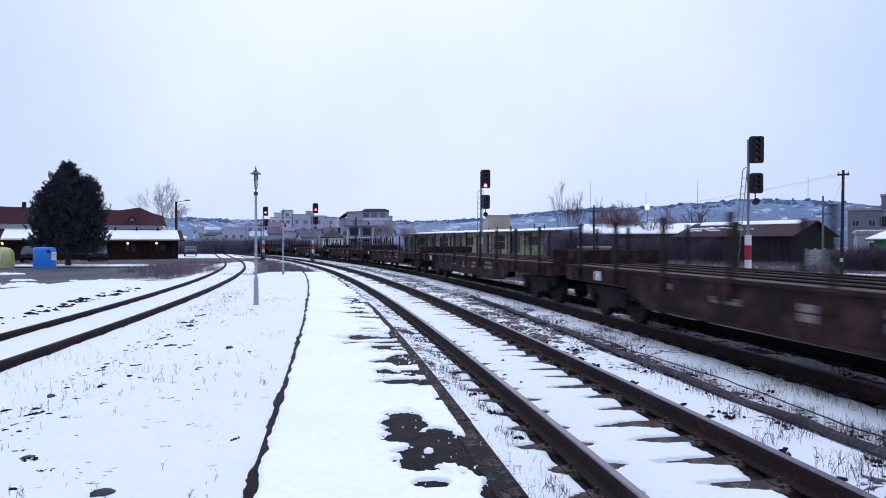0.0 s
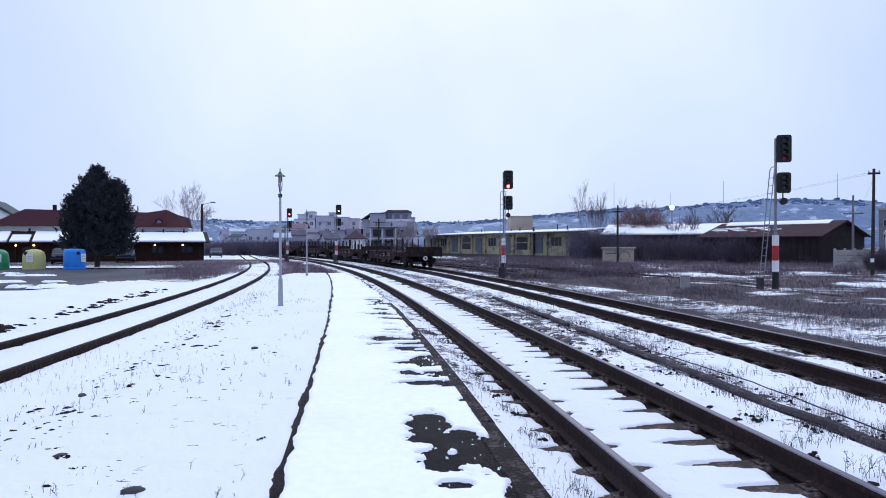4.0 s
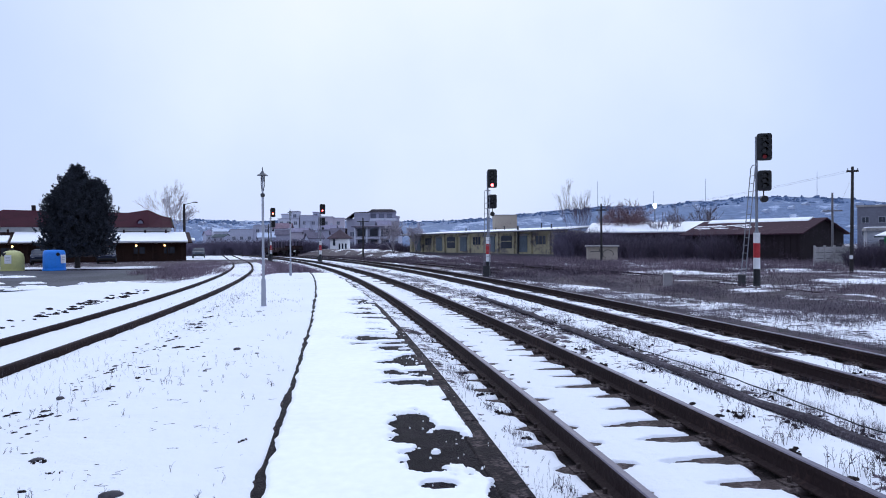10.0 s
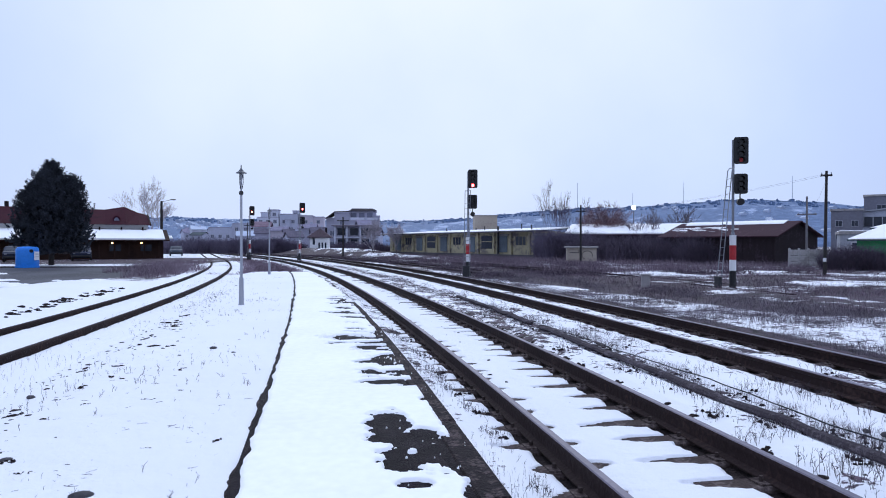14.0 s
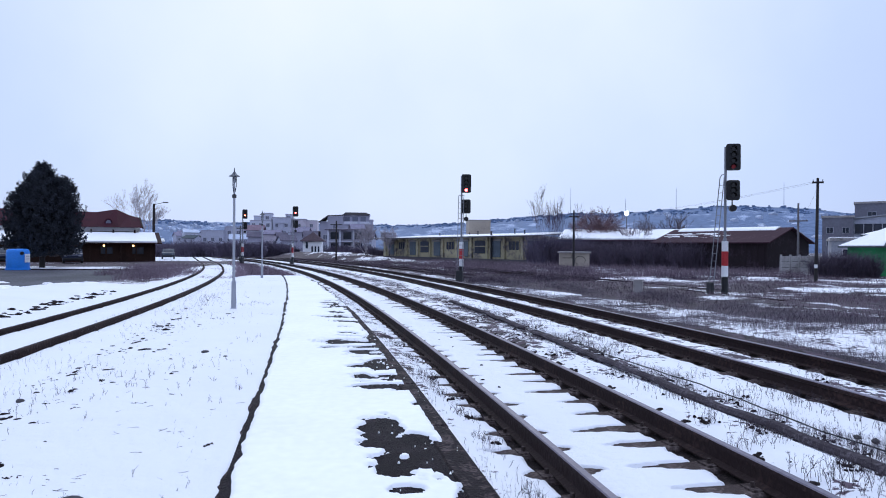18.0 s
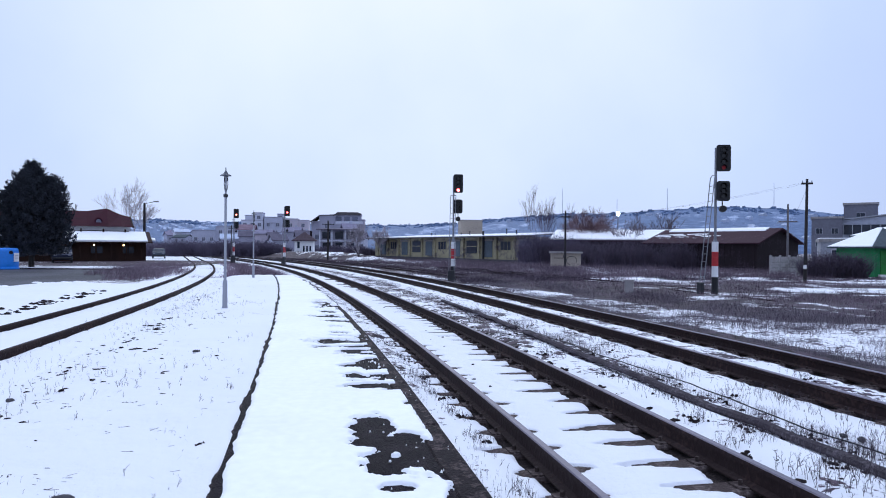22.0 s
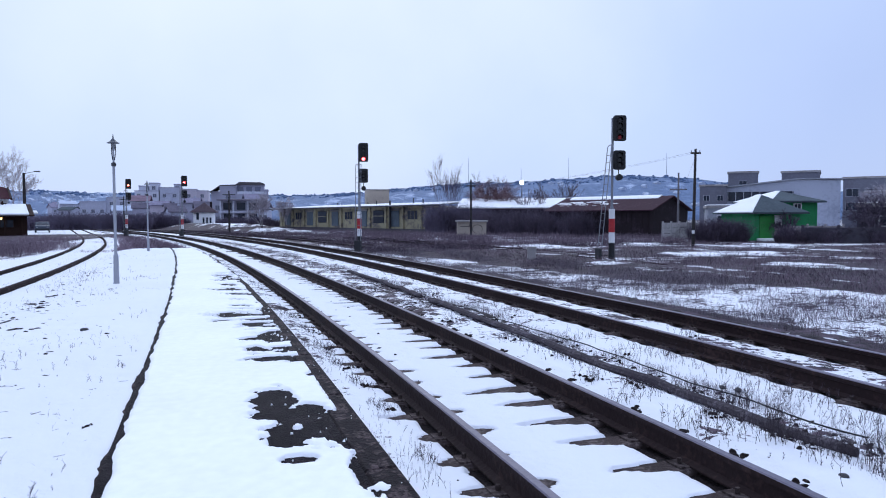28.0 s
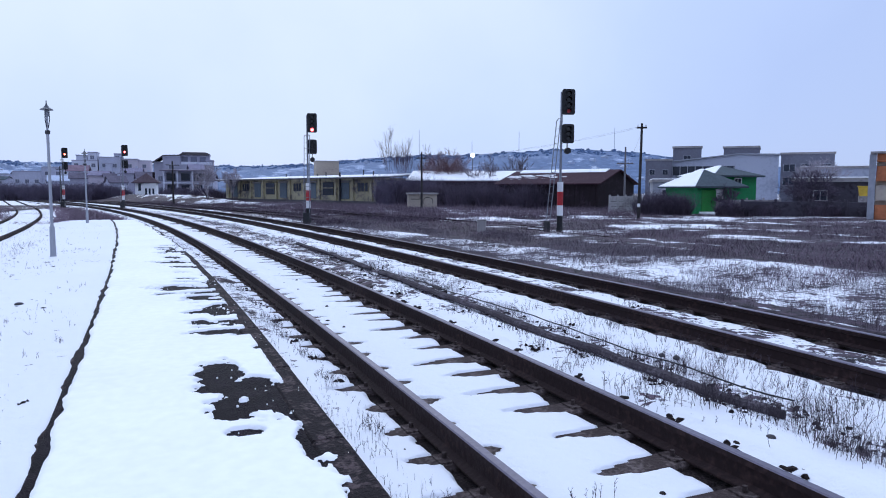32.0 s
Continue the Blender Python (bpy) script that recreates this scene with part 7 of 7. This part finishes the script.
for x, y, n in ((-3.28, 5.66, 5), (-2.7, 5.7, 6), (-3.82, 8.97, 3), (-2.6, 6.6, 5), (-3.6, 7.2, 5), (-2.2, 5.2, 5), (-3.9, 5.6, 7), (-4.4, 10.6, 6), (-4.6, 13.8, 6), (-3.0, 9.3, 4), (-1.9, 7.2, 3), (-1.9, 6.4, 6), (-2.5, 6.1, 7), (-3.5, 6.6, 8), (-2.9, 7.4, 8), (-3.2, 8.4, 6), (-2.0, 8.6, 4), (-4.0, 7.6, 8), (-2.4, 5.0, 8), (-1.7, 5.2, 4), (-3.9, 9.6, 6), (-4.9, 11.5, 6), (-3.6, 12.4, 4)):
    for _ in range(n):
        px, py = x + rng.gauss(0, 0.25), y + rng.gauss(0, 0.25)
        a, l_ = rng.gauss(0.25, 0.6), rng.uniform(0.025, 0.11)
        p = Vector((px, py, field_z(px, py) + 0.004))
        r = rng.uniform(0.0012, 0.003)
        for j in range(3):
            q = p + Vector((math.cos(a), math.sin(a), rng.uniform(-0.02, 0.10))) * l_ / 3
            g.cyl(p, q, r, r * 0.7, n=4, caps=False)
            p, a = q, a + rng.gauss(0, 0.3)
tagged(part("fallen_stalks", g, DARK_WEED, fix=False), "fallen dark stalks and twigs lying on the snow", "stalks", kind="stuff")

weeds("tiny dry stalks poking through the snowfield", along(NEAR, 3.2, 26, -7.0, -3.6, 420, 0.02, 0.10, 40, 0.5), 41, None, field_z)

# stones lying in the snow
STONE = mat("dark_stone", (0.06, 0.055, 0.06), 0.9, 0.3, 20, 0.5)
for x, y, r, z in ((-4.27, 7.98, 0.045, 0.10), (-2.12, 4.60, 0.06, 0.19), (-3.08, 11.0, 0.045, 0.19), (-3.91, 6.09, 0.04, 0.11), (-3.08, 5.42, 0.04, 0.18), (4.59, 6.31, 0.04, 0.03), (4.50, 6.45, 0.035, 0.03), (3.81, 4.03, 0.035, 0.03)):
    g = Geo()
    bm = bmesh.new()
    bmesh.ops.create_icosphere(bm, subdivisions=2, radius=r)
    bm.verts.index_update()
    g.add([Vector((v.co.x * 1.4, v.co.y, v.co.z * 0.6)) * rng.uniform(0.85, 1.12) for v in bm.verts], [tuple(v.index for v in f.verts) for f in bm.faces])
    bm.free()
    ob = part("stone", g, STONE, smooth=True)
    ob.matrix_basis = pose(x, y, z + r * 0.2, 0, 0, rng.uniform(0, 180))
    tagged(ob, "small dark stone lying in the snow", "stone", "stones")

# ------------------------------------------------------------------ car park
ss = np.linspace(0, 1, 60)
U, Vv = np.meshgrid(np.linspace(0, 1, 180), np.linspace(0, 1, 60))
near_edge = 28.6 + 3.0 * (fbm(U * 22, 0 * U) - 0.5) + 5 * smooth01(U, 0.96, 1.0)
RX = -80 + 65.0 * U - 1.5 * Vv
RY = near_edge + (51.2 - near_edge) * Vv
road = sheet("road", RX, RY, 0.075 + 0.02 * (fbm(RX * 0.3, RY * 0.3) - 0.5) - 0.16 * (1 - smooth01(Vv, 0.0, 0.06)) - 0.16 * smooth01(U, 0.98, 1.0), ROAD)
tagged(road, "damp grey asphalt road beside the car park", "road", kind="structure")
rng = random.Random(61)
g = Geo()
for x, y, rx, ry, h_, n in ((-24.0, 40.2, 1.6, 0.7, 0.16, 12), (-27.5, 43.5, 1.2, 0.6, 0.14, 8), (-21.0, 33.5, 1.8, 0.9, 0.14, 14), (-17.5, 30.0, 1.6, 0.8, 0.14, 14), (-26.5, 31.5, 2.0, 0.8, 0.14, 12), (-15.6, 33.2, 0.9, 0.6, 0.12, 8)):
    for _ in range(n):
        lump(g, x + rng.gauss(0, rx * 0.5), y + rng.gauss(0, ry * 0.5), 0.03, rx * rng.uniform(0.2, 0.5), ry * rng.uniform(0.3, 0.6), h_ * rng.uniform(0.5, 1.1), rng)
tagged(part("snow_heaps", g, SNOW, smooth=True), "heaps of old snow along the edge of the road", "snow", kind="stuff")
kerb = thing("car_park_kerb", "long dark kerb along the car park", "kerb", kind="structure")
for k in range(24):
    part("kerb_stone", Geo().box((-66 + k * 2.0, 51.6, 0.0), (1.98, 0.22, 0.30), ch=0.02), KERB, kerb)
U, Vv = np.meshgrid(np.linspace(0, 1, 80), np.linspace(0, 1, 30))
PX, PY = -80 + 62 * U, 51.75 + 30 * Vv
PC = 0.42 + 0.35 * (fbm(PX * 0.15, PY * 0.35) - 0.5) + 0.2 * smooth01(PY, 58, 60) - 0.5 * (1 - smooth01(PY, 55.5, 57.5))
cp = sheet("car_park", PX, PY, 0.13 + 0 * PX, SNOW_GROUND, PC)
tagged(cp, "car park surface with grey slush and snow", "car park", kind="structure")


def recycling_bell(m, color, label, boxy=False):
    paint = mat("bin_plastic", color, 0.45, 0.12, 8, 0.1)
    t = thing("recycling_container", label, "recycling container", m, "recycling containers")
    prof = [(0.74, 0.04), (0.77, 0.10), (0.77, 0.55), (0.75, 1.0), (0.68, 1.25), (0.48, 1.43), (0.22, 1.50), (0.12, 1.51)]
    if boxy:
        prof = [(0.72, 0.04), (0.75, 0.10), (0.75, 0.6), (0.74, 1.25), (0.71, 1.42), (0.62, 1.50), (0.35, 1.53), (0.12, 1.54)]
    part("body", Geo().lathe(prof, 20), paint, t, smooth=True)
    part("lifting_ring", Geo().lathe([(0.08, 1.49), (0.10, 1.54), (0.10, 1.66), (0.05, 1.70)], 10), DARK_METAL, t)
    part("foot_ring", Geo().lathe([(0.78, 0.0), (0.79, 0.03), (0.79, 0.12), (0.75, 0.14)], 20), paint, t)
    part("opening", Geo().cyl((0, -0.55, 1.24), (0, -0.76, 1.20), 0.13, n=12), BLACK, t, "dark filling hole")
    part("notice", Geo().box((0.38, -0.68, 0.86), (0.46, 0.03, 0.62), m=Matrix.Rotation(radians(28), 3, "Z")), WHITE, t, "white printed label")
    part("print", Geo().box((0.395, -0.70, 0.98), (0.30, 0.025, 0.10), m=Matrix.Rotation(radians(28), 3, "Z")).box((0.395, -0.70, 0.80), (0.30, 0.025, 0.06), m=Matrix.Rotation(radians(28), 3, "Z")), FRAME_W, t, "pale printed bars")
    return t


recycling_bell(pose(-27.8, 51.0, 0.08, 0, 0, 48), (0.02, 0.22, 0.72), "blue bell-shaped recycling container", True)
recycling_bell(pose(-30.85, 51.0, 0.08, 0, 0, -20), (0.52, 0.50, 0.20), "pale yellow bell-shaped recycling container")
recycling_bell(pose(-33.6, 51.0, 0.08, 0, 0, 5), (0.03, 0.25, 0.12), "green bell-shaped recycling container")


def car(m, color, label):
    paint = mat("car_paint", color, 0.45, 0.1, 3, 0, spec=0.25)
    t = thing("car", label, "car", m, "parked cars")
    g = Geo()
    prof = [(-2.05, 0.35), (-2.1, 0.75), (-1.9, 0.92), (-1.0, 1.0), (-0.4, 1.42), (1.1, 1.45), (1.85, 0.98), (2.1, 0.9), (2.12, 0.4), (1.9, 0.28), (-1.9, 0.28)]
    n = len(prof)
    vs = []
    for y, k in ((-0.84, 1.0), (-0.7, 1.0), (0.7, 1.0), (0.84, 1.0)):
        for a, b in prof:
            tuck = 0.16 * max(0, (b - 0.95) / 0.5)
            yy = y * (1 - tuck)
            vs.append((a * (0.985 if abs(y) > 0.8 else 1.0), yy, b - (0.02 if abs(y) > 0.8 else 0)))
    fs = [(j * n + k, j * n + (k + 1) % n, (j + 1) * n + (k + 1) % n, (j + 1) * n + k) for j in range(3) for k in range(n)]
    fs += [tuple(range(n)), tuple(3 * n + k for k in range(n - 1, -1, -1))]
    part("body", g.add(vs, fs), paint, t)
    part("windscreen", Geo().add([(-1.02, -0.62, 1.02), (-1.02, 0.62, 1.02), (-0.46, 0.55, 1.40), (-0.46, -0.55, 1.40), (-0.98, -0.62, 0.98), (-0.98, 0.62, 0.98), (-0.42, 0.55, 1.36), (-0.42, -0.55, 1.36)], [(0, 1, 2, 3), (7, 6, 5, 4), (0, 4, 5, 1), (1, 5, 6, 2), (2, 6, 7, 3), (3, 7, 4, 0)]), GLASS_DARK, t)
    part("rear_window", Geo().add([(1.18, -0.55, 1.42), (1.18, 0.55, 1.42), (1.80, 0.62, 1.03), (1.80, -0.62, 1.03), (1.14, -0.55, 1.38), (1.14, 0.55, 1.38), (1.76, 0.62, 0.99), (1.76, -0.62, 0.99)], [(0, 1, 2, 3), (7, 6, 5, 4), (0, 4, 5, 1), (1, 5, 6, 2), (2, 6, 7, 3), (3, 7, 4, 0)]), GLASS_DARK, t)
    for side in (-1, 1):
        part("side_window", Geo().prism([(-0.75, 1.02), (-0.3, 1.34), (1.0, 1.36), (1.5, 1.02)], "y", side * 0.80 - 0.02, side * 0.80 + 0.02), GLASS_DARK, t)
        for x in (-1.3, 1.3):
            w = part("wheel", Geo().cyl((x, side * 0.7, 0.31), (x, side * 0.87, 0.31), 0.31, n=16), BLACK, t)
            part("rim", Geo().cyl((x, side * 0.86, 0.31), (x, side * 0.885, 0.31), 0.19, n=12), MAST, w)
        part("headlight", Geo().box((-2.07, side * 0.6, 0.72), (0.06, 0.26, 0.10), ch=0.02), MAST, t)
        part("tail_light", Geo().box((2.1, side * 0.64, 0.8), (0.05, 0.24, 0.2), ch=0.02), RED, t)
    part("bumper", Geo().box((-2.1, 0, 0.45), (0.12, 1.6, 0.2), ch=0.04), BLACK, t)
    return t


car(pose(-32.4, 69.0, 0.14, 0, 0, 115), (0.02, 0.025, 0.05), "dark blue parked car facing the restaurant")
car(pose(-36.6, 65.0, 0.14, 0, 0, 117), (0.015, 0.02, 0.04), "dark parked car behind the recycling containers")
car(pose(-34.0, 101.0, 0.0, 0, 0, 108), (0.04, 0.05, 0.07), "dark parked car beyond the restaurant")

# small things in the yard
t = thing("marker_box", "grey concrete cable marker box in the grass", "marker box", pose(9.65, 27.3, 0.0, 0, 0, -15))
part("body", Geo().box((0, 0, 0.28), (0.34, 0.30, 0.6), ch=0.02), CONCRETE, t)
part("cap", Geo().box((0, 0, 0.60), (0.40, 0.36, 0.06), ch=0.015), CONCRETE, t)


# ------------------------------------------------------------------ the train
WAGON_RUST = mat("wagon_rust_brown", (0.020, 0.011, 0.013), 0.85, 0.35, 5, 0.4, big=1.3, second=(0.062, 0.030, 0.029), amount=0.62, spec=0.15)
WAGON_DARK = mat("wagon_running_gear", (0.013, 0.0088, 0.0092), 0.85, 0.4, 10, 0.3)
DECK = mat("grey_deck_planks", (0.085, 0.058, 0.062), 0.9, 0.25, 12, 0.4, big=0.8, second=(0.045, 0.029, 0.031), amount=0.5, island=0.3)
CHALK = mat("faded_white_lettering", (0.17, 0.15, 0.15), 0.8, 0.4, 20, 0.1)
WL = 19.9


def flat_wagon():
    t = thing("flat_wagon", "rust-brown bogie flat wagon with stakes and low end boards", "railway wagon", None, "train of flat wagons")
    hl = WL / 2 - 0.62
    prof = [(-hl, 1.10), (-hl, 1.165)]
    k = -hl + 0.22
    while k < hl - 0.1:
        prof += [(k - 0.008, 1.165), (k, 1.145), (k + 0.008, 1.165)]
        k += 0.22
    g = Geo().prism(prof + [(hl, 1.165), (hl, 1.10)], "y", -1.30, 1.30)
    part("deck", g, DECK, t, "grey plank deck")
    for y in (-0.95, -0.35, 0.3, 0.9):
        part("deck_runner", Geo().box((0, y, 1.185), (2 * hl - 0.6, 0.10, 0.03), ch=0.01), WAGON_RUST, t, "rusty runner along the deck")
    for side in (-1, 1):
        # deep fish-bellied side sill
        prof = [(-hl, 1.16), (hl, 1.16), (hl, 0.80), (5.7, 0.80), (4.8, 0.48), (-4.8, 0.48), (-5.7, 0.80), (-hl, 0.80)]
        sl = part("side_sill", Geo().prism(prof, "y", side * 1.34 - 0.035, side * 1.34 + 0.035), WAGON_RUST, t)
        part("sill_flange", Geo().box((0, side * 1.375, 1.14), (2 * hl, 0.07, 0.06)).box((0, side * 1.375, 0.51), (9.5, 0.07, 0.05)), WAGON_RUST, sl)
        for k in range(9):
            x = -hl + 0.95 + k * (2 * hl - 1.9) / 8
            st = part("stake", Geo().box((x, side * 1.36, 1.63), (0.10, 0.08, 1.04), ch=0.012), WAGON_DARK, t)
            part("stake_pocket", Geo().box((x, side * 1.415, 1.0), (0.22, 0.08, 0.3), ch=0.015), WAGON_RUST, st)
        for k in range(12):
            part("sill_rib", Geo().box((-hl + 0.5 + k * (2 * hl - 1.0) / 11, side * 1.385, 0.985), (0.07, 0.05, 0.29)), WAGON_RUST, sl)
        for x0, z0, w in ((-3.5, 1.0, 0.22), (-3.2, 1.0, 0.18), (-2.95, 1.0, 0.2), (-3.4, 0.84, 0.5), (-2.9, 0.84, 0.25), (-1.4, 0.95, 0.16), (-1.15, 0.95, 0.22), (-0.85, 0.95, 0.14), (-1.3, 0.80, 0.2), (-1.0, 0.80, 0.3), (0.4, 0.9, 0.3), (0.4, 0.78, 0.3), (2.0, 0.84, 0.35), (2.5, 0.84, 0.2), (4.0, 0.95, 0.3)):
            part("marking", Geo().box((x0, side * 1.379, z0), (w, 0.006, 0.10)), CHALK, sl, "faded white lettering bars")
        part("paper_label", Geo().box((7.2, side * 1.40, 0.98), (0.30, 0.02, 0.2)), WHITE, t, "white paper label")
    for e in (-1, 1):
        hb = part("headboard", Geo().box((e * (hl + 0.02), 0, 1.345), (0.07, 2.66, 0.36), ch=0.012), WAGON_RUST, t, "low rusty end board")
        for y in (-0.9, 0, 0.9):
            part("board_rib", Geo().box((e * (hl + 0.075), y, 1.34), (0.05, 0.08, 0.34)), WAGON_RUST, hb)
        part("end_beam", Geo().box((e * (hl + 0.02), 0, 1.0), (0.14, 2.6, 0.34), ch=0.02), WAGON_RUST, t)
        for y in (-0.875, 0.875):
            b = part("buffer", Geo().cyl((e * (hl + 0.08), y, 1.06), (e * (hl + 0.5), y, 1.06), 0.10, n=12).cyl((e * (hl + 0.5), y, 1.06), (e * (hl + 0.6), y, 1.06), 0.23, n=16), WAGON_DARK, t)
        part("coupling_hook", Geo().box((e * (hl + 0.22), 0, 1.03), (0.34, 0.08, 0.12), ch=0.02).box((e * (hl + 0.3), 0, 0.82), (0.06, 0.1, 0.4), ch=0.02), WAGON_DARK, t)
        part("brake_hose", Geo().cyl((e * (hl + 0.1), 0.35, 1.0), (e * (hl + 0.28), 0.38, 0.6), 0.03, n=6), BLACK, t)
        bx = e * 7.4
        g = Geo()
        for side in (-1, 1):
            g.prism([(bx - 1.35, 0.72), (bx + 1.35, 0.72), (bx + 1.35, 0.5), (bx + 0.6, 0.5), (bx + 0.35, 0.28), (bx - 0.35, 0.28), (bx - 0.6, 0.5), (bx - 1.35, 0.5)], "y", side * 1.0 - 0.05, side * 1.0 + 0.05)
        g.box((bx, 0, 0.6), (0.4, 2.0, 0.28), ch=0.02).box((bx, 0, 0.85), (0.7, 1.8, 0.2), ch=0.02)
        bogie = part("bogie", g, WAGON_DARK, t, "dark bogie frame")
        for wx in (-0.9, 0.9):
            g = Geo().cyl((bx + wx, -1.05, 0.46), (bx + wx, 1.05, 0.46), 0.075, n=8)
            for side in (-1, 1):
                g.cyl((bx + wx, side * 0.69, 0.46), (bx + wx, side * 0.82, 0.46), 0.46, n=22)
                g.cyl((bx + wx, side * 0.66, 0.46), (bx + wx, side * 0.69, 0.46), 0.49, n=22)
                g.box((bx + wx, side * 1.06, 0.48), (0.28, 0.16, 0.3), ch=0.03)
            part("wheelset", g, WAGON_DARK, bogie, "steel wheelset")
    part("centre_sill", Geo().box((0, 0, 1.0), (2 * hl, 0.5, 0.34)), WAGON_DARK, t)
    part("brake_box", Geo().box((-1.5, 0.3, 0.62), (1.1, 0.7, 0.4), ch=0.05), WAGON_DARK, t)
    part("air_tank", Geo().cyl((1.0, -0.4, 0.62), (2.3, -0.4, 0.62), 0.22, n=12), WAGON_DARK, t)
    return t


# where the tail buffers stand, as the distance y of the track they have reached
TAIL_T = [0.0, 0.5, 1.0, 1.5, 2.0, 2.5, 3.0, 3.5, 4.5, 5.5, 6.0, 7.0, 8.0, 9.0, 10.0, 12.0, 32.0]
TAIL_Y = [-2.0, 4.9, 11.5, 18.1, 24.7, 31.1, 37.2, 43.0, 53.9, 63.9, 68.6, 77.4, 86.3, 94.8, 103.0, 119.0, 275.0]
WAGONS = []
first_wagon = flat_wagon()
for k in range(12):
    WAGONS.append(first_wagon if k == 0 else copy_thing(first_wagon, Matrix.Identity(4)))
# the marker ring on the tail of the last wagon
g = Geo()
n, xr = 20, -(WL / 2 - 0.62) - 0.42
for i in range(n):
    a0, a1 = math.tau * i / n, math.tau * (i + 1) / n
    ring = [(r * math.cos(a), r * math.sin(a)) for a, r in ((a0, 0.09), (a1, 0.09), (a1, 0.155), (a0, 0.155))]
    g.add([(x, p, 0.70 + q) for x in (xr, xr + 0.02) for p, q in ring], [(0, 1, 2, 3), (7, 6, 5, 4), (0, 4, 5, 1), (2, 6, 7, 3)])
marker = part("tail_marker", g, WHITE, first_wagon, "white ring marker on the tail of the train")
part("marker_disc", Geo().cyl((xr + 0.025, 0, 0.70), (xr + 0.04, 0, 0.70), 0.15, n=20), BLACK, marker)
part("marker_bracket", Geo().box((xr + 0.03, 0, 0.88), (0.03, 0.05, 0.3)), WAGON_DARK, marker)


def wagon_pose(s):
    xa, ya, _, _ = TRAINWAY.at(s - 7.4)
    xb, yb, _, _ = TRAINWAY.at(s + 7.4)
    return heading(float(xa + xb) / 2, float(ya + yb) / 2, RAIL_Z + 0.2, float(xb - xa), float(yb - ya))


def motions():
    times = [k * 0.5 for k in range(0, 25)] + [13 + k for k in range(20)]
    for k, w in enumerate(WAGONS):
        rows = []
        for t in times:
            tail = TRAINWAY.s_of(float(np.interp(t, TAIL_T, TAIL_Y)))
            rows.append((t, wagon_pose(tail + WL * (k + 0.5))))
        walk(w, rows)


motions()
